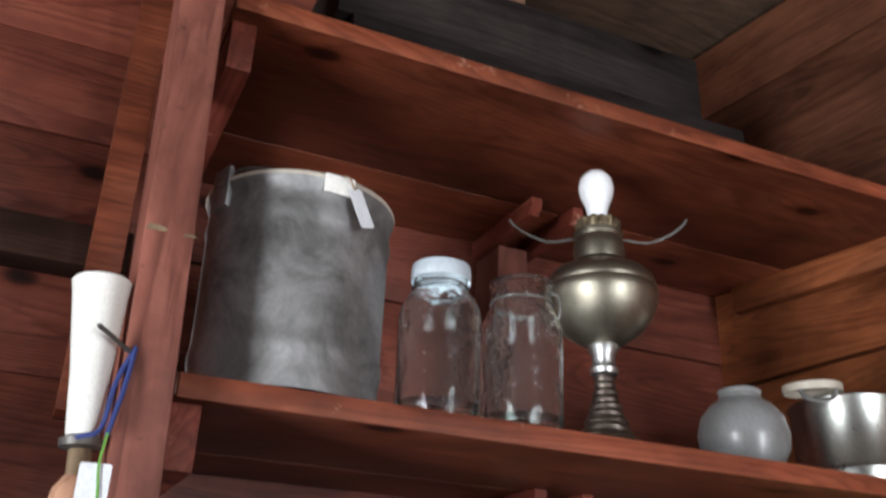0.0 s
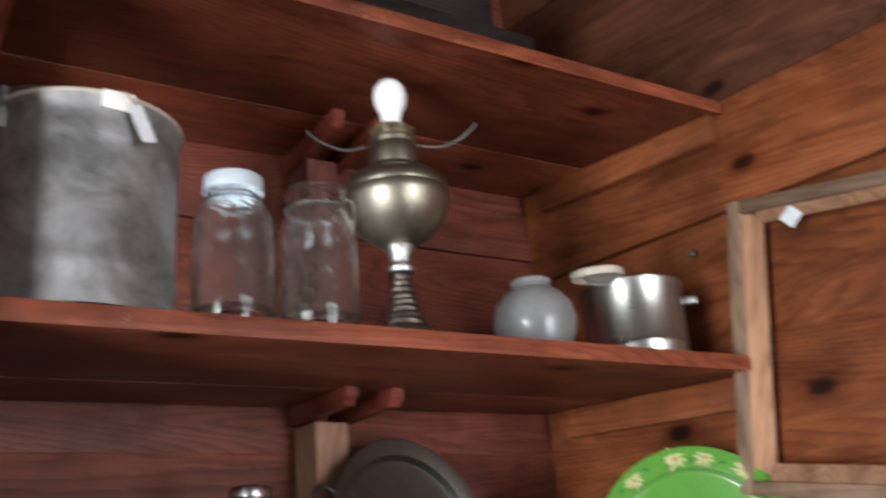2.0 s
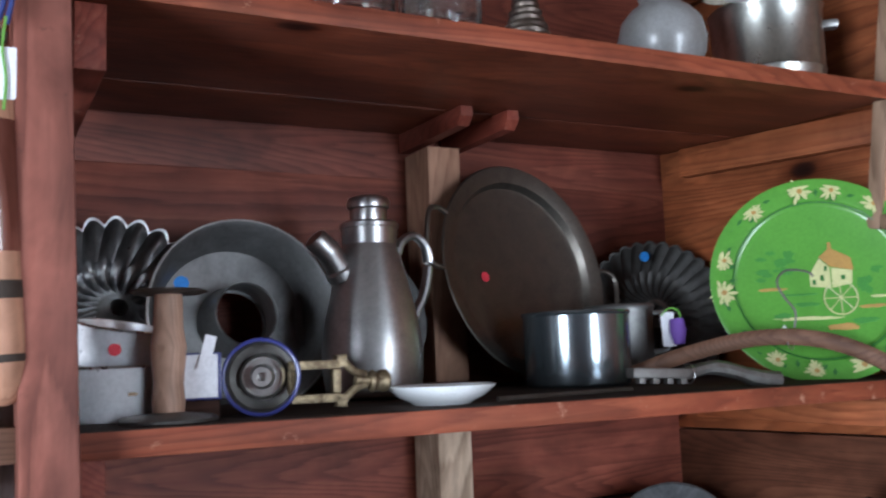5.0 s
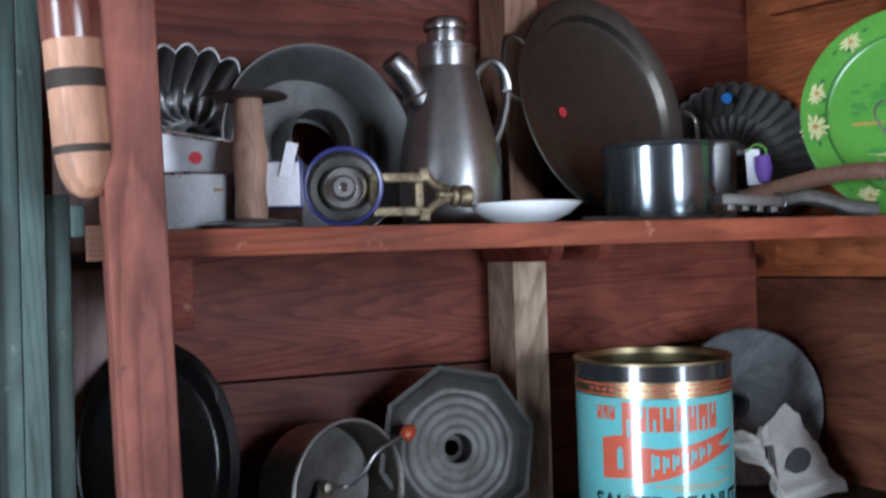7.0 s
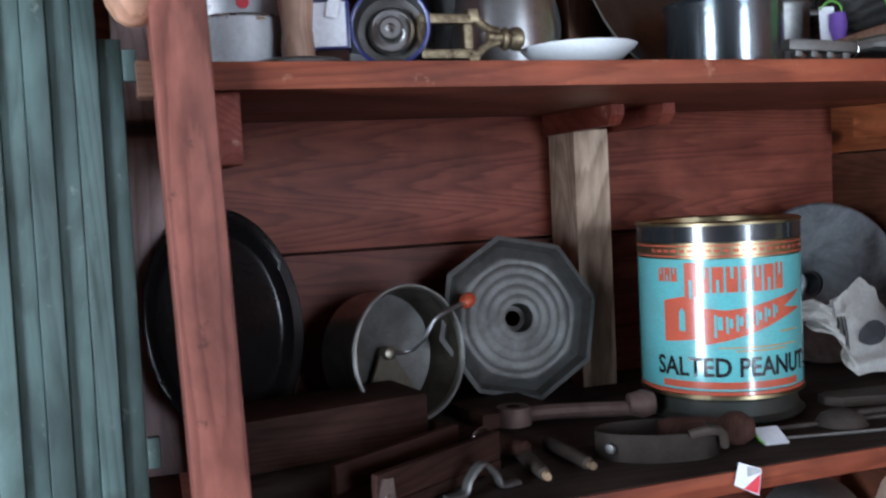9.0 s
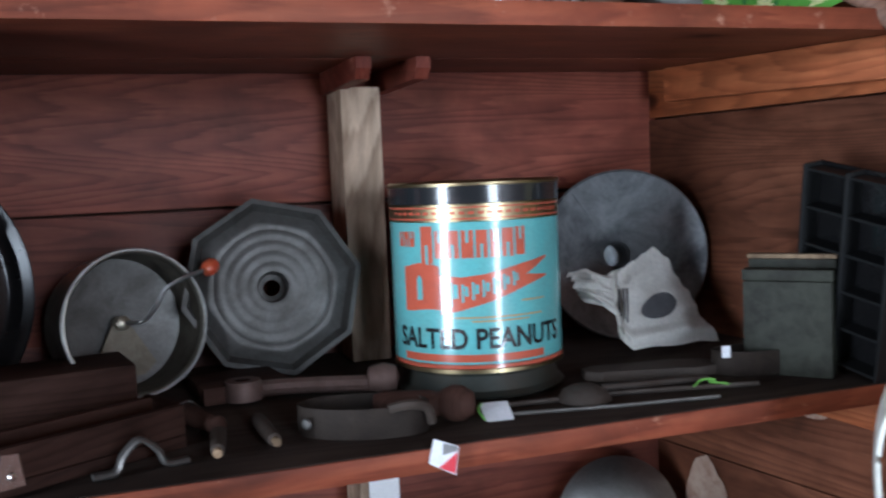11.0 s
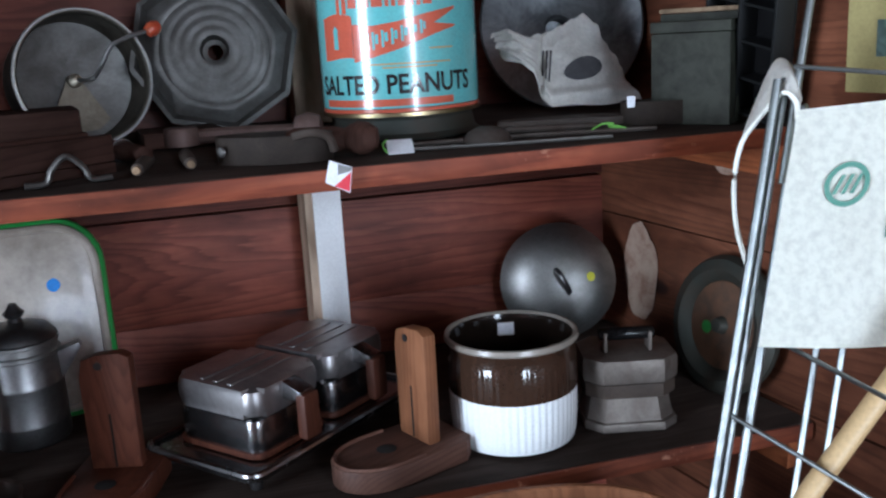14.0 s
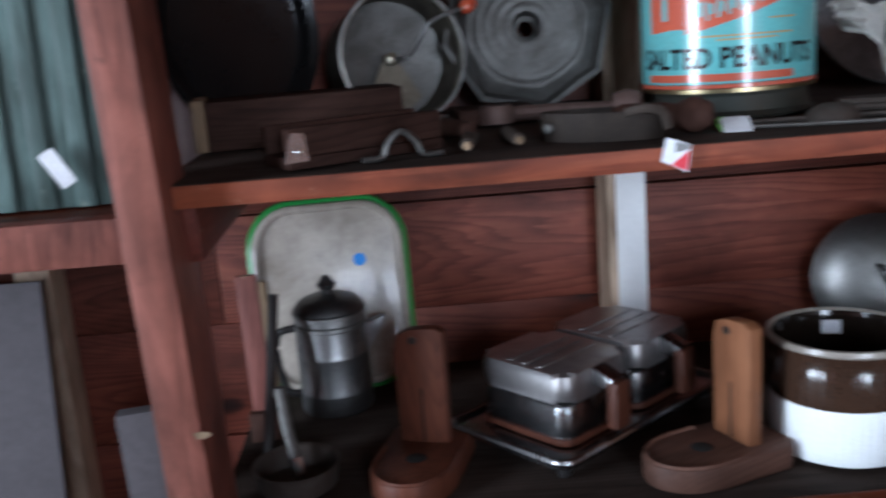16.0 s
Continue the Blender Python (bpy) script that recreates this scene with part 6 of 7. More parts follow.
single("iron_skewer", tube(bm_new(), [(0.84, 1.075, S4 + 0.006), (0.98, 1.05, S4 + 0.005), (1.1, 1.035, S4 + 0.0045)], 0.0022, 8), GREY_IRON, "thin steel skewer lying along the shelf", "skewer")
single("iron_skewer", tube(bm_new(), [(0.85, 1.105, S4 + 0.007), (1.02, 1.09, S4 + 0.007), (1.17, 1.06, S4 + 0.006)], 0.003, 8), IRON, "dark iron rod lying along the shelf", "rod")
ld = thing("iron_ladle", "rusty iron ladle lying face down", "ladle", pose(0.965, 1.09, S4, 0, 0, -8))
part("bowl", lathe(bm_new(), [(0.028, 0.0), (0.03, 0.002), (0.024, 0.012), (0.012, 0.018), (0, 0.019)], 32), IRON, ld)
part("spike", tube(bm_new(), [(0.02, 0.005, 0.012), (0.16, 0.03, 0.006)], 0.004, 8, flat=1.6), IRON, ld)
mt = thing("shoe_last_sole", "flat dark leather sole lying on the shelf", "sole", pose(1.09, 1.155, S4, 0, 0, -12))
part("sole", slab(bm_new(), [(x * 0.085, y * 0.03) for x, y in ((-1, -0.3), (-0.8, -0.8), (-0.2, -0.7), (0.4, -1.0), (0.85, -0.7), (1, 0), (0.85, 0.7), (0.4, 1.0), (-0.2, 0.6), (-0.8, 0.7), (-1, 0.3))], 0, 0.012, bevel=0.003), LEATHER, mt)
st2 = thing("leather_strap", "grey leather collar strap bent in a loop", "strap", pose(1.205, 1.115, S4, 0, 0, -16))
bm = bm_new()
loop = [(0.05 * math.cos(radians(a)), 0.026 * math.sin(radians(a))) for a in range(0, 360, 10)]
lo_o = [bm.verts.new((x, y, 0.001)) for x, y in loop]
hi_o = [bm.verts.new((x, y, 0.03)) for x, y in loop]
for i in range(len(loop)):
    k = (i + 1) % len(loop)
    bm.faces.new((lo_o[i], lo_o[k], hi_o[k], hi_o[i]))
bmesh.ops.solidify(bm, geom=bm.faces[:], thickness=0.004)
part("loop", bm, LEATHER, st2)
part("slip", box(bm_new(), -0.046, -0.036, -0.024, -0.023, 0.024, 0.038), PAPER, st2, "small white paper slip")
ct = thing("cord_tie", "lime green cord tied round a thin rod end", "cord", pose(1.11, 1.068, S4 + 0.007, 0, 0, -12))
part("knot", tube(bm_new(), smooth_path([(-0.02, -0.004, 0.0), (-0.006, 0.004, 0.005), (0.006, -0.003, 0.006), (0.003, 0.006, 0.001), (0.022, 0.001, 0.0)]), 0.0011, 6), LIME, ct)
part("loose_end", tube(bm_new(), smooth_path([(0.0, 0.0, 0.004), (0.01, -0.008, 0.003), (0.02, -0.006, 0.0)]), 0.0009, 6), LIME, ct)
for k, (x, y, a, l) in enumerate(((0.574, 1.102, 84, 0.1), (0.621, 1.112, 93, 0.1))):
    tl = thing("wooden_peg_tool", "dark wooden handled tool with a pale tip", "tool", pose(x, y, S4 + 0.008, 90, 0, a - 90))
    part("grip", lathe(bm_new(), [(0, -0.05), (0.005, -0.05), (0.0075, -0.04), (0.008, 0.0), (0.0065, 0.045), (0, 0.05)], 18), LEATHER, tl)
    part("ferrule", lathe(bm_new(), [(0, 0.047), (0.0042, 0.048), (0.0042, 0.056), (0, 0.057)], 14), CUT_WOOD, tl, "pale tip")
tl = thing("wooden_awl", "dark wooden awl with a silver wire ring", "awl", pose(0.548, 1.185, S4 + 0.0125, 90, 0, 24))
part("grip", lathe(bm_new(), [(0, -0.09), (0.008, -0.088), (0.0105, -0.06), (0.012, 0.0), (0.009, 0.07), (0, 0.075)], 20), BROWN_WOOD, tl)
part("ring", tube(bm_new(), [(0.0135 * math.cos(radians(a)), 0.0135 * math.sin(radians(a)), 0.004 * math.sin(radians(a))) for a in range(0, 360, 30)], 0.0014, 6, True), CHROME, tl)
bs = thing("iron_wrench", "rust-brown iron wrench resting on wooden blocks", "wrench", pose(0.69, 1.235, S4 + 0.0, 0, 0, -14))
part("shank", tube(bm_new(), smooth_path([(-0.08, 0, 0.012), (-0.03, 0.004, 0.014), (0.03, 0.0, 0.014), (0.09, -0.004, 0.013)]), 0.0095, 10), RUSTY, bs)
part("jaw", lathe(bm_new(), [(0.008, 0), (0.022, 0), (0.023, 0.012), (0.02, 0.022), (0.009, 0.022)], 24, pose(-0.075, -0.004, 0.004)), RUSTY, bs)
part("bulb_end", lathe(bm_new(), [(0, -0.02), (0.013, -0.017), (0.018, 0), (0.014, 0.014), (0, 0.018)], 22, pose(0.085, -0.004, 0.0185, 0, 90, 0)), RUSTY, bs)
bk = thing("wooden_block", "dark worn wooden block lying flat", "block", pose(0.615, 1.29, S4, 0, 0, 8))
part("block", box(bm_new(), -0.05, 0.05, -0.045, 0.045, 0.0, 0.02, 0.003), BROWN_WOOD, bk)


# ---- lowest shelf ----
et = thing("enamel_tray", "chipped white enamel tray with a green rim, leaning", "tray", facing(0.376, 1.395, S5 + 0.14, 6, 9) @ Matrix.Diagonal((0.95, 1, 1, 1)))
part("dish", slab(bm_new(), rounded(0.21, 0.25, 0.055, 8), 0.0, 0.005, bevel=0.002), ENAMEL_WHITE, et)
bm = bm_new()
tube(bm, [(x, y, 0.007) for x, y in rounded(0.216, 0.256, 0.058, 8)], 0.006, 8, True)
part("rolled_edge", bm, ENAMEL_WHITE, et)
bm = bm_new()
tube(bm, [(x, y, 0.0) for x, y in rounded(0.232, 0.272, 0.064, 8)], 0.0055, 8, True)
part("green_rim", bm, ENAMEL_GREEN, et, "green enamel rim")
sticker(et, BLUE_DOT, pose(0.046, 0.048, 0.0055), 0.0095)

pe = thing("coffee_percolator", "small dull aluminium coffee percolator with a dark domed lid", "coffee pot", pose(0.376, 1.33, S5) @ Matrix.Diagonal((0.93, 0.93, 0.9, 1)))
part("body", lathe(bm_new(), [(0, 0.002), (0.051, 0), (0.0535, 0.004), (0.0535, 0.03), (0.054, 0.032), (0.0535, 0.034), (0.053, 0.088), (0.0536, 0.09), (0.053, 0.092), (0.0525, 0.132), (0, 0.133)], 48), POT_STEEL, pe)
part("collar", lathe(bm_new(), [(0.0505, 0.132), (0.0545, 0.134), (0.0545, 0.139), (0.051, 0.141), (0.051, 0.15), (0.0545, 0.152), (0.0545, 0.156), (0, 0.157)], 48), TIN, pe, "bright ringed collar")
part("lid", lathe(bm_new(), [(0.052, 0.156), (0.0535, 0.159), (0.051, 0.164), (0.042, 0.174), (0.026, 0.18), (0.014, 0.183), (0, 0.184)], 40), TIN_DARK, pe, "dark low domed lid")
part("knob", lathe(bm_new(), [(0.012, 0.182), (0.0085, 0.188), (0.013, 0.192), (0.0145, 0.197), (0.009, 0.203), (0.005, 0.21), (0, 0.211)], 28), TIN_DARK, pe, "stepped dark knob")
part("spout", slab(bm_new(), [(0.05, 0.085), (0.084, 0.136), (0.08, 0.142), (0.05, 0.132)], -0.011, 0.011, pose(0, 0, 0, 90, 0, 0), 0.003), POT_STEEL, pe)
part("handle", tube(bm_new(), smooth_path([(-0.046, -0.012, 0.135), (-0.075, -0.022, 0.13), (-0.08, -0.024, 0.09), (-0.07, -0.022, 0.04), (-0.05, -0.014, 0.03)]), 0.006, 8), BLACK, pe)


def sconce(x, y, turn, wood_mat, base_mat, label):
    """A wooden candle bracket: rounded foot and upright back slab."""
    t = thing("candle_sconce", label, "candle holder", pose(x, y, S5, 0, 0, turn), "wooden candle holders")
    arc = [(0.062 * math.cos(radians(a)) - 0.035, 0.05 * math.sin(radians(a))) for a in range(90, 271, 15)]
    part("foot", slab(bm_new(), arc + [(0.06, -0.05), (0.075, -0.038), (0.075, 0.038), (0.06, 0.05)], 0.0, 0.028, bevel=0.003), base_mat, t)
    part("foot_lip", tube(bm_new(), [(x, y, 0.0285) for x, y in [(0.0, 0.046)] + [(0.058 * math.cos(radians(a)) - 0.035, 0.046 * math.sin(radians(a))) for a in range(90, 271, 15)] + [(0.0, -0.046)]], 0.0028, 6), base_mat, t)
    out = [(-0.03, 0.0), (0.03, 0.0), (0.031, 0.115), (0.026, 0.136), (0.01, 0.142), (-0.02, 0.144), (-0.031, 0.138)]
    part("back_slab", slab(bm_new(), out, -0.009, 0.009, pose(0.026, 0, 0.0285, 90, 0, 90), 0.002), wood_mat, t)
    part("hang_hole", lathe(bm_new(), [(0, 0), (0.005, 0), (0.005, 0.001), (0, 0.0012)], 14, pose(0.0165, 0.006, 0.158, 0, -90, 0)), BLACK, t, "dark nail hole")
    part("split", box(bm_new(), 0.0158, 0.0168, -0.0011, 0.0011, 0.031, 0.098), HOLE, t, "dark split in the wood")
    part("candle_socket", lathe(bm_new(), [(0, 0.0006), (0.0115, 0.0006), (0.0125, 0.0)], 24, pose(-0.025, 0, 0.0285)), HOLE, t, "dark socket hole")
    return t


sconce(0.835, 1.078, 22, ORANGE_WOOD, FOOT_WOOD, "orange-brown pine candle bracket with a rounded foot")
sconce(0.493, 1.122, 74, RED_WOOD, RED_WOOD, "dark red-brown wooden candle bracket with a rounded foot")

ct = thing("cord_tie", "lime green cord lying beside the candle bracket", "cord", pose(0.555, 1.019, S5 + 0.003, 0, 0, 30))
part("loop", tube(bm_new(), smooth_path([(-0.015, -0.006, 0.0), (-0.002, 0.008, 0.006), (0.008, -0.004, 0.008), (-0.004, -0.008, 0.003), (0.018, 0.006, 0.0)]), 0.0016, 6), LIME, ct)
wi = thing("twin_waffle_iron", "chrome twin-lid waffle iron on a chrome tray", "waffle iron", pose(0.714, 1.222, S5, 0, 0, 41) @ Matrix.Diagonal((1.06, 1.06, 1.2, 1)))
part("tray", slab(bm_new(), rounded(0.31, 0.178, 0.014), 0.014, 0.02, bevel=0.002), DARK_CHROME, wi, "dulled chrome tray")
part("tray_edge", tube(bm_new(), [(x, y, 0.0215) for x, y in rounded(0.312, 0.18, 0.016)], 0.0042, 8, True), DARK_CHROME, wi)
for x, y in ((-0.135, -0.07), (0.135, -0.07), (-0.135, 0.07), (0.135, 0.07)):
    part("foot", lathe(bm_new(), [(0, 0), (0.007, 0), (0.008, 0.006), (0.006, 0.014), (0, 0.014)], 14, pose(x, y, 0)), BLACK, wi)
for k, x in enumerate((-0.066, 0.062)):
    b = part("base", slab(bm_new(), rounded(0.112, 0.13, 0.016), 0.0225, 0.062, pose(x, 0, 0), 0.006), DARK_CHROME, wi, "chrome lower case")
    part("plinth", slab(bm_new(), rounded(0.118, 0.136, 0.016), 0.0222, 0.028, pose(x, 0, 0), 0.001), RED_WOOD, wi, "dark red base strip")
    l = part("lid", slab(bm_new(), rounded(0.116, 0.134, 0.018), 0.064, 0.094, pose(x, 0, 0), 0.011), LID_ALLOY, wi, "brushed ribbed lid")
    for q in (-0.022, 0.0, 0.022):
        part("lid_rib", box(bm_new(), x - 0.05, x + 0.05, q - 0.004, q + 0.004, 0.0935, 0.0955, 0.001), LID_ALLOY, l)
    part("handle_bracket", slab(bm_new(), [(0.0, 0.0), (0.03, 0.0), (0.03, 0.01), (0.0, 0.02)], -0.012, 0.012, pose(x, -0.064, 0.074) @ Euler((radians(90), 0, radians(-90))).to_matrix().to_4x4(), 0.002), DARK_CHROME, wi)
    part("handle", box(bm_new(), x - 0.013, x + 0.013, -0.1, -0.086, 0.034, 0.082, 0.004), RED_WOOD, wi, "dark wooden grip")

ck = thing("stoneware_crock", "brown and white ribbed stoneware crock", "crock", pose(0.99, 1.108, S5) @ Matrix.Diagonal((1, 1, 0.965, 1)))
rib = lambda a, z: 1 + (0.007 * math.sin(56 * a) if 0.012 < z < 0.118 else 0)
part("lower_body", lathe(bm_new(), [(0, 0.002), (0.07, 0.0), (0.078, 0.004), (0.08, 0.014), (0.0815, 0.045), (0.082, 0.073)], 256, wobble=rib), GLAZE_WHITE, ck, "white ribbed glaze")
part("upper_body", lathe(bm_new(), [(0.082, 0.073), (0.0825, 0.077), (0.0825, 0.118), (0.081, 0.124), (0.083, 0.134), (0.0845, 0.139)], 256, wobble=rib), GLAZE_BROWN, ck, "dark brown glazed upper half")
part("rim", lathe(bm_new(), [(0.084, 0.1375), (0.086, 0.1405), (0.0845, 0.146), (0.081, 0.1465), (0.0785, 0.143)], 72), GLAZE_RIM, ck, "greyish worn rim")
part("inside", lathe(bm_new(), [(0.0792, 0.1435), (0.076, 0.13), (0.075, 0.02), (0.06, 0.008), (0, 0.006)], 64), GLAZE_SHADED, ck, "brown glazed inside, darkened for its shade")
part("price_sticker", box(bm_new(), -0.011, 0.011, 0.0715, 0.0725, 0.114, 0.132, 0, pose(0, 0, 0, 0, 0, -14)), PAPER, ck, "small white square sticker")

dl = thing("domed_pot_lid", "polished grey domed pot lid leaning in the corner", "pot lid", facing(1.176, 1.4, S5 + 0.098, -14, 12) @ Matrix.Scale(0.84, 4))
part("dome", lathe(bm_new(), [(0.111, 0.0), (0.112, 0.004), (0.105, 0.01), (0.092, 0.022), (0.068, 0.034), (0.035, 0.042), (0, 0.044), (0, 0.04), (0.07, 0.03), (0.1, 0.008), (0.108, 0.0)], 72), DOME_STEEL, dl)
part("handle", tube(bm_new(), smooth_path([(-0.008, 0.022, 0.042), (-0.004, 0.016, 0.058), (0.004, 0.0, 0.063), (0.012, -0.016, 0.058), (0.014, -0.022, 0.042)]), 0.0055, 8), BLACK, dl, "dark lid handle")
sticker(dl, YELLOW_DOT, pose(0.058, 0.006, 0.0375, 0, 22, 0), 0.009)

ir = thing("cast_iron_press", "octagonal grey cast metal sandwich iron with handle", "iron", pose(1.145, 1.1, S5, 0, 0, -14))
octo = lambda w, d, c: [(-w + c, -d), (w - c, -d), (w, -d + c), (w, d - c), (w - c, d), (-w + c, d), (-w, d - c), (-w, -d + c)]
part("sole_plate", slab(bm_new(), octo(0.06, 0.052, 0.02), 0.0, 0.012, bevel=0.002), CAST_BROWN, ir)
bm = bm_new()
lo = [bm.verts.new((x, y, 0.0125)) for x, y in octo(0.056, 0.048, 0.02)]
hi = [bm.verts.new((x, y, 0.045)) for x, y in octo(0.05, 0.042, 0.018)]
bm.faces.new(lo[::-1])
bm.faces.new(hi)
for i in range(8):
    bm.faces.new((lo[i], lo[(i + 1) % 8], hi[(i + 1) % 8], hi[i]))
part("lower_case", bm, CAST_BROWN, ir, smooth=False)
part("middle_plate", slab(bm_new(), octo(0.058, 0.05, 0.02), 0.0455, 0.064, bevel=0.002), LEATHER, ir, "rusty brown middle plate")
part("upper_case", slab(bm_new(), octo(0.061, 0.053, 0.022), 0.0645, 0.098, bevel=0.006), CAST_BROWN, ir)
for x in (-0.031, 0.027):
    part("handle_bracket", box(bm_new(), x, x + 0.004, -0.02, 0.004, 0.096, 0.124, 0.001), CAST_BROWN, ir)
part("handle", lathe(bm_new(), [(0, -0.036), (0.007, -0.036), (0.0085, -0.033), (0.0085, 0.033), (0.007, 0.036), (0, 0.036)], 20, pose(0, -0.009, 0.12, 0, 90, 0)), BLACK_TIN, ir, "glossy black grip")
wh = thing("iron_flywheel", "green-painted rusty iron disc leaning on the wall", "wheel", on_east(0.33, S5 + 0.094, 0.03) @ pose(0, 0, 0, -10, 0, 0) @ Matrix.Scale(0.92, 4))
part("disc", lathe(bm_new(), [(0.02, 0.0), (0.066, 0.0), (0.07, 0.008), (0.084, 0.016), (0.1, 0.012), (0.107, 0.0), (0.104, -0.012), (0.08, -0.006), (0.02, -0.004)], 56), WHEEL_IRON, wh)
part("face_plate", lathe(bm_new(), [(0.0, 0.004), (0.066, 0.004), (0.07, 0.001), (0.0, 0.0005)], 48), RUST, wh, "rust-brown inner face")
part("hub", lathe(bm_new(), [(0, 0.016), (0.01, 0.016), (0.014, 0.004), (0, 0.004)], 28), WHEEL_IRON, wh)
sticker(wh, ENAMEL_GREEN, pose(-0.03, -0.01, 0.0045), 0.01)

# things behind the post on the lowest shelf
rd = thing("red_handled_tool", "old tool with faded red and pale wooden handle", "tool", pose(0.29, 1.24, S5, -6, -2, 0))
part("blade", box(bm_new(), -0.014, 0.014, -0.006, 0.006, 0.04, 0.22, 0.004), FADED_RED, rd)
part("edge_strip", box(bm_new(), 0.0145, 0.024, -0.006, 0.006, 0.05, 0.21, 0.003), CUT_WOOD, rd)
part("foot", box(bm_new(), -0.02, 0.026, -0.012, 0.012, 0.0, 0.0395, 0.003), BROWN_WOOD, rd)
pn = thing("small_pan", "dark iron pan with an upright steel handle", "pan", pose(0.345, 1.11, S5))
part("bowl", lathe(bm_new(), [(0, 0.001), (0.04, 0), (0.046, 0.004), (0.05, 0.03), (0.052, 0.032), (0.047, 0.03), (0.043, 0.006), (0, 0.005)], 40), IRON, pn)
part("handle", tube(bm_new(), [(0.0, 0.02, 0.005), (-0.012, 0.035, 0.06), (-0.016, 0.04, 0.11)], 0.007, 10), GREY_IRON, pn)
part("ferrule", tube(bm_new(), [(0.001, 0.018, 0.006), (-0.003, 0.024, 0.026)], 0.0095, 10), CHROME, pn)
single("black_stick", tube(bm_new(), [(0.30, 1.17, S5 + 0.005), (0.315, 1.26, S5 + 0.2)], 0.007, 10), BLACK, "black stick leaning in the corner", "stick")


# an oval tub on the floor before the shelves; only its rim rises into view
tub = thing("oval_wooden_tub", "oval orange-brown bentwood tub with a smooth rim", "tub", pose(0.9, 0.83, 0.0))
TUB_H = 0.772
for z0, z1, mat, nm in ((0.02, TUB_H, ORANGE_WOOD, "side"), (0.1, 0.14, FOOT_WOOD, "hoop"), (0.6, 0.64, FOOT_WOOD, "hoop")):
    grow = 0.0025 if nm == "hoop" else 0.0
    bm = bm_new()
    loops = []
    for q, z in ((grow, z0), (grow, z1 - 0.002), (grow - 0.002, z1), (-0.008, z1), (-0.01, z1 - 0.002), (-0.01, z0)):
        loops.append([bm.verts.new(((0.17 + q) * math.cos(2 * math.pi * k / 64), (0.1 + q) * math.sin(2 * math.pi * k / 64), z)) for k in range(64)])
    for a, b in zip(loops, loops[1:] + loops[:1]):
        for k in range(64):
            bm.faces.new((a[k], a[(k + 1) % 64], b[(k + 1) % 64], b[k]))
    part(nm, bm, mat, tub)
part("bottom", slab(bm_new(), circle(0.16, 64, 0.09), 0.0, 0.0195), FOOT_WOOD, tub)


# ---- wire rack before the shelves ----
rack = thing("wire_rack", "shiny chrome wire display rack", "rack", Matrix())


def leaning(x, y, z, z0, z1):
    """Both ends of a rack wire through a place, along the rack's lean."""
    return [(x + 0.29 * (q - z), y + 0.19 * (q - z), q) for q in (z0, z1)]


for nm, a, r in (("upright", leaning(1.073, 0.77, 0.814, 0.0, 1.2), 0.0045), ("upright", leaning(1.085, 0.775, 0.812, 0.0, 1.2), 0.0045), ("upright", leaning(1.1, 0.769, 0.809, 0.0, 1.15), 0.0048),
                 ("upright", leaning(1.168, 0.771, 0.817, 0.0, 1.15), 0.0036), ("upright", leaning(1.21, 0.778, 0.852, 0.0, 1.15), 0.0036), ("upright", leaning(1.212, 0.846, 1.212, 1.1, 1.42), 0.0042)):
    part(nm, tube(bm_new(), a, r, 10), ROD_STEEL, rack)
for a, b in (((1.2, 0.84, 1.212), (1.42, 0.7, 1.182)), ((1.162, 0.8, 0.948), (1.169, 0.56, 0.938)), ((1.1, 0.785, 0.886), (1.18, 0.56, 0.836)), ((1.06, 0.76, 0.79), (1.36, 0.61, 0.79))):
    part("cross_wire", tube(bm_new(), [a, b], 0.0024, 8), ROD_STEEL, rack)
part("bent_top", tube(bm_new(), smooth_path([leaning(1.1, 0.769, 0.809, 0.0, 1.15)[1], (1.203, 0.835, 1.168), (1.208, 0.828, 1.172)]), 0.0048, 10), ROD_STEEL, rack)
bag2 = thing("cotton_tote", "off-white cotton bag with green print hung on the rack", "bag", Matrix())


def cloth_sheet(origin, ux, uz, w, h, nx, nz, amp, seed, bottom=0.0):
    bm = bm_new()
    g = []
    for i in range(nx + 1):
        r = []
        for k in range(nz + 1):
            u, v = i / nx, k / nz
            p = Vector(origin) + Vector(ux) * (u * w) + Vector(uz) * (v * h)
            q = Vector((u * 3.0, v * 1.6, seed))
            p += Vector((-0.3, -1.0, 0)) * (noise.noise(q) * amp + noise.noise(q * 2.7) * amp * 0.4) + Vector((0, 0, bottom * math.sin(3 * u) * v))
            r.append(bm.verts.new(p))
        g.append(r)
    for i in range(nx):
        for k in range(nz):
            bm.faces.new((g[i][k], g[i + 1][k], g[i + 1][k + 1], g[i][k + 1]))
    pts = [[v.co.copy() for v in r] for r in g]
    bmesh.ops.solidify(bm, geom=bm.faces[:], thickness=0.0016)
    return bm, pts


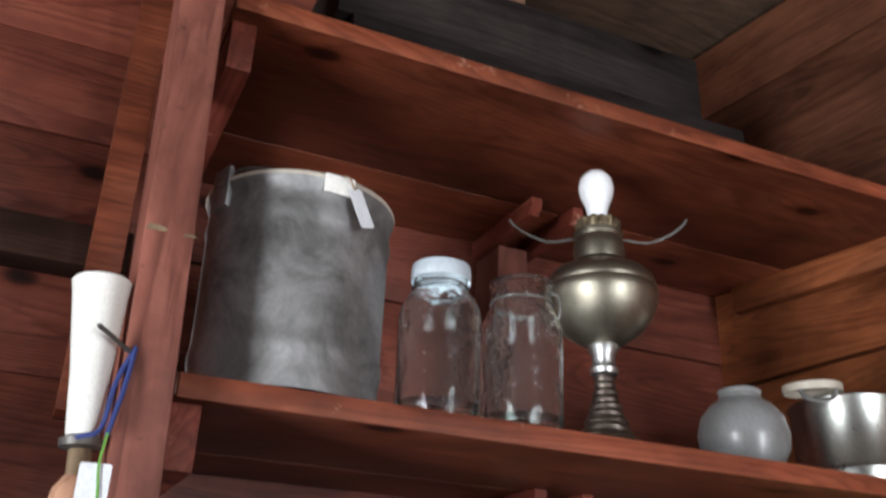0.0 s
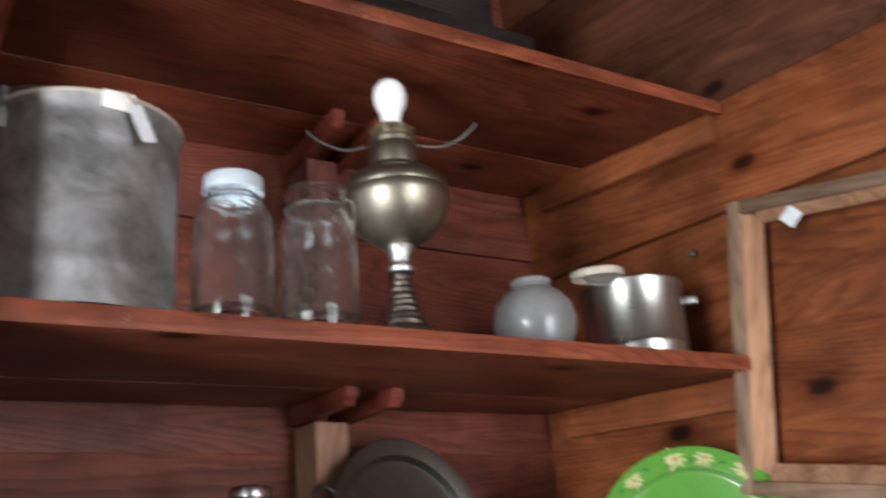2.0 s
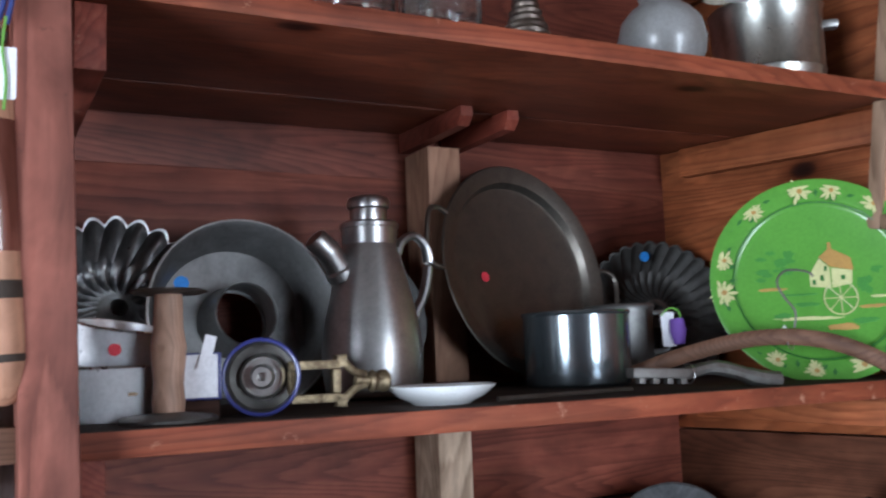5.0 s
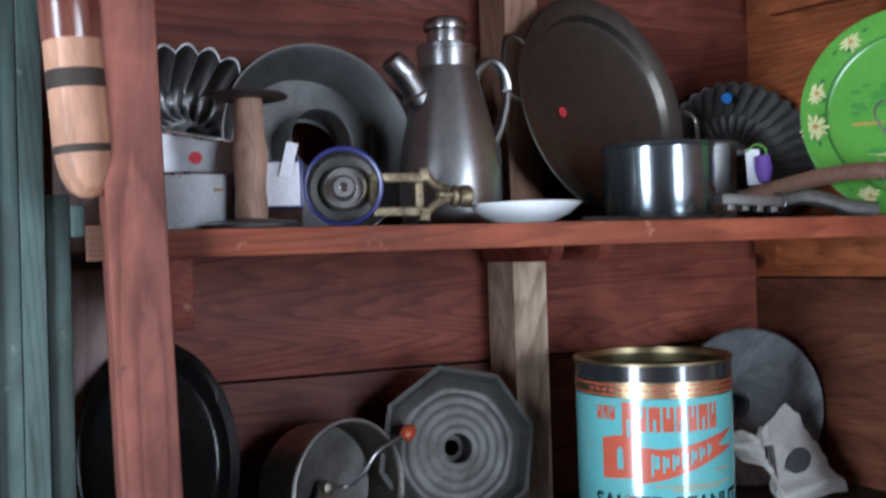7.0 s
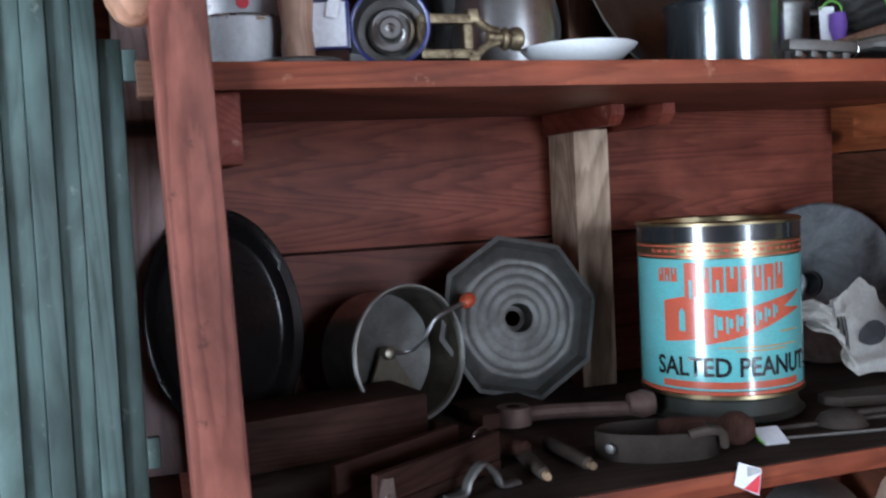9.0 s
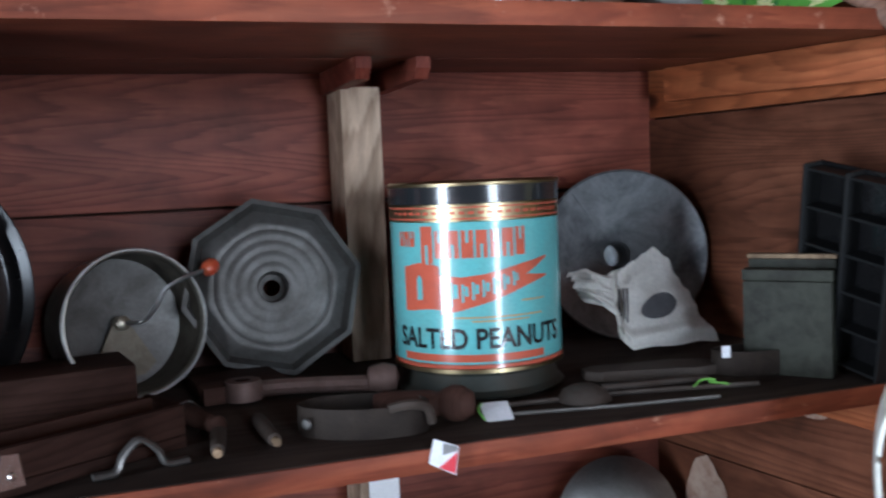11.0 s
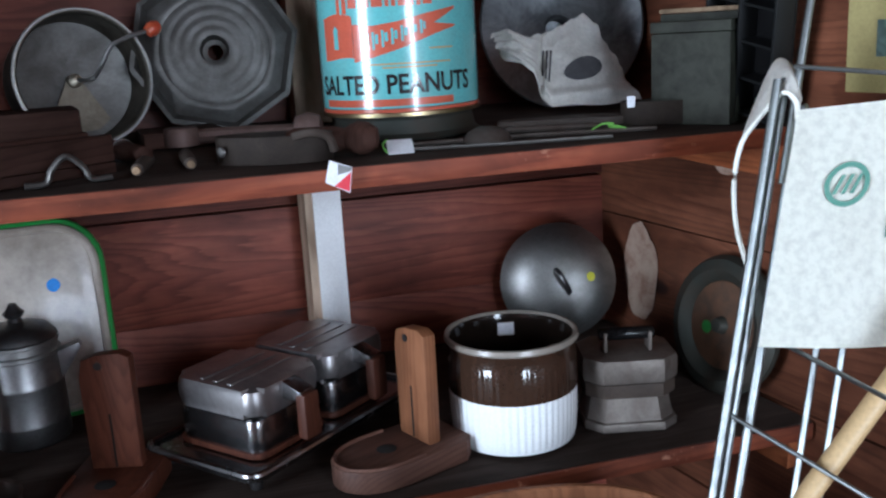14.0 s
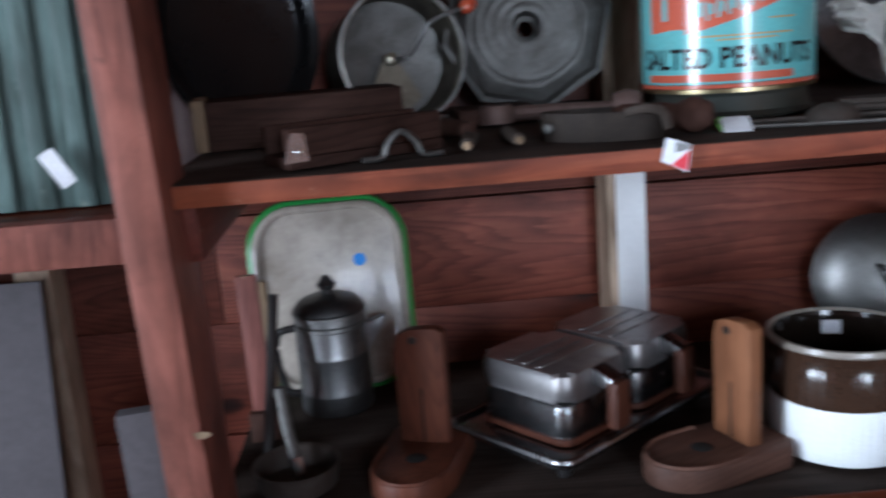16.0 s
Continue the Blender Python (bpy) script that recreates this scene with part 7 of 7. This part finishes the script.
bm, tote = cloth_sheet((1.187, 0.816, 1.172), (0.95, -0.3, 0.06), (-0.27, -0.17, -0.94), 0.32, 0.232, 22, 18, 0.007, 4.2, -0.012)
part("front_cloth", bm, CLOTH_WHITE, bag2)
HEM = smooth_path([(1.167, 0.862, 1.01), (1.156, 0.866, 1.053), (1.154, 0.868, 1.1), (1.16, 0.866, 1.137), (1.173, 0.86, 1.159), (1.187, 0.85, 1.181), (1.19, 0.838, 1.188), (1.193, 0.826, 1.179), (1.188, 0.816, 1.164)], 5)
RIDGE = smooth_path([(1.18, 0.885, 1.01), (1.172, 0.89, 1.053), (1.172, 0.892, 1.1), (1.178, 0.892, 1.14), (1.19, 0.89, 1.172), (1.203, 0.88, 1.213), (1.21, 0.87, 1.219), (1.212, 0.855, 1.208), (1.205, 0.832, 1.18)], 5)
bm = bm_new()
fold = [[bm.verts.new(p.lerp(q, k / 6) + Vector((-0.3, -0.5, 0.6)) * (0.006 * math.sin(math.pi * k / 6) + 0.003 * noise.noise(Vector((p.z * 40, k * 0.8, 2.0))))) for k in range(7)] for p, q in zip(HEM, RIDGE)]
for a, b in zip(fold, fold[1:]):
    for k in range(6):
        bm.faces.new((a[k], b[k], b[k + 1], a[k + 1]))
bmesh.ops.solidify(bm, geom=bm.faces[:], thickness=0.0016)
part("draped_back", bm, CLOTH, bag2, "cloth folded back over the wires")
part("hem", tube(bm_new(), [p + Vector((-0.001, -0.002, 0)) for p in HEM], 0.0026, 8), CLOTH_WHITE, bag2, "cream stitched hem")


def tote_print(i0, i1, k0, k1, name):
    bm = bm_new()
    vs = {}
    for i in range(i0, i1 + 1):
        for k in range(k0, k1 + 1):
            vs[i, k] = bm.verts.new(tote[i][k] + Vector((-0.001, -0.0025, 0)))
    for i in range(i0, i1):
        for k in range(k0, k1):
            bm.faces.new((vs[i, k], vs[i + 1, k], vs[i + 1, k + 1], vs[i, k + 1]))
    part(name, bm, LOGO_GREEN, bag2, "faded green print")


def on_tote(u, v):
    """A place just before the tote's cloth; u and v in cells of its weave grid."""
    i, k = min(21, max(0, int(u))), min(17, max(0, int(v)))
    a, b = u - i, v - k
    p = (tote[i][k] * (1 - a) + tote[i + 1][k] * a) * (1 - b) + (tote[i][k + 1] * (1 - a) + tote[i + 1][k + 1] * a) * b
    return p + Vector((-0.0008, -0.0026, 0))


bm = bm_new()
rim_v = [[bm.verts.new(on_tote(4.0 + q * math.cos(radians(a)), 5.9 + q * 1.1 * math.sin(radians(a)))) for q in (1.15, 1.5)] for a in range(0, 360, 10)]
for k in range(36):
    a, b = rim_v[k], rim_v[(k + 1) % 36]
    bm.faces.new((a[0], b[0], b[1], a[1]))
for dx in (-0.6, 0.0, 0.6):
    bm.faces.new([bm.verts.new(on_tote(4.0 + dx + x, 5.9 + y)) for x, y in ((-0.38, 0.7), (-0.12, 0.7), (0.42, -0.7), (0.16, -0.7))])
part("round_emblem", bm, LOGO_GREEN, bag2, "round green emblem")
tote_print(7, 11, 5, 7, "printed_bar")
tote_print(12, 18, 5, 7, "printed_bar")
tote_print(7, 10, 9, 10, "printed_bar")
tote_print(11, 16, 9, 10, "printed_bar")
single("bamboo_cane", tube(bm_new(), [(0.6, 0.7, 0.011), (1.128, 0.7, 0.839), (1.207, 0.7, 0.93), (1.33, 0.7, 1.08)], 0.0105, 12), CANE, "pale bamboo cane leaning on the wire rack", "cane")
cd = thing("printed_card", "yellow printed card board hung on the wall", "card", on_east(0.6, 1.31, 0.004))
part("sheet", box(bm_new(), -0.1, 0.12, -0.14, 0.12, 0.0, 0.003), YELLOW_BOARD, cd)
part("printed_block", box(bm_new(), -0.06, 0.02, -0.1, -0.06, 0.003, 0.0036), SAGE, cd, "green printed block")


def flakes(name, w, h, seed, m):
    """A ragged patch of thin old paint."""
    pts = []
    for k in range(56):
        a = 2 * math.pi * k / 56
        q = 1 + 0.13 * noise.noise(Vector((math.cos(a) * 1.6, math.sin(a) * 1.6, seed))) + 0.05 * noise.noise(Vector((math.cos(a) * 6, math.sin(a) * 6, seed)))
        pts.append((w * q * math.cos(a), h * q * math.sin(a)))
    single(name, slab(bm_new(), pts, 0.0, 0.0004), FLAKED, "flaked patch of white paint on the board wall", "paint patch", m, kind="structure")


flakes("paint_patch", 0.042, 0.078, 2.3, on_east(0.105, 0.87, 0.0005))
flakes("paint_patch", 0.024, 0.011, 8.4, on_east(0.3, 1.06, 0.0005))


# ---- wall boards ----
NORTH = Matrix.Translation((0, BACK, 0))
boards(wall_back, (0.0, 0.17, 0.34, 0.5, 0.67, 0.85, 1.015, 1.19, 1.355, 1.535, 1.705, 1.876, 2.05, 2.25, 2.41, 2.57, 2.75, 2.94), -2.2, 1.3, WALL_RED, NORTH, seed=3, split=((5, 0.2), (7, -0.3), (10, 0.1), (13, 0.3)))
boards(wall_east, (0.0, 0.2, 0.38, 0.56, 0.75, 0.953, 1.12, 1.285, 1.462), -0.02, 4.2, WALL_BROWN_SHADED, EAST, seed=8)
boards(wall_east, (1.462, 1.62, 1.778, 1.985, 2.2, 2.39), -0.02, 4.2, WALL_TAN, EAST, seed=9)
# topmost boards: shade under the ceiling put into the darker wood colour
boards(wall_east, (2.39, 2.58, 2.78, 2.94), -0.02, 4.2, WALL_BROWN_SHADED, EAST, seed=12)
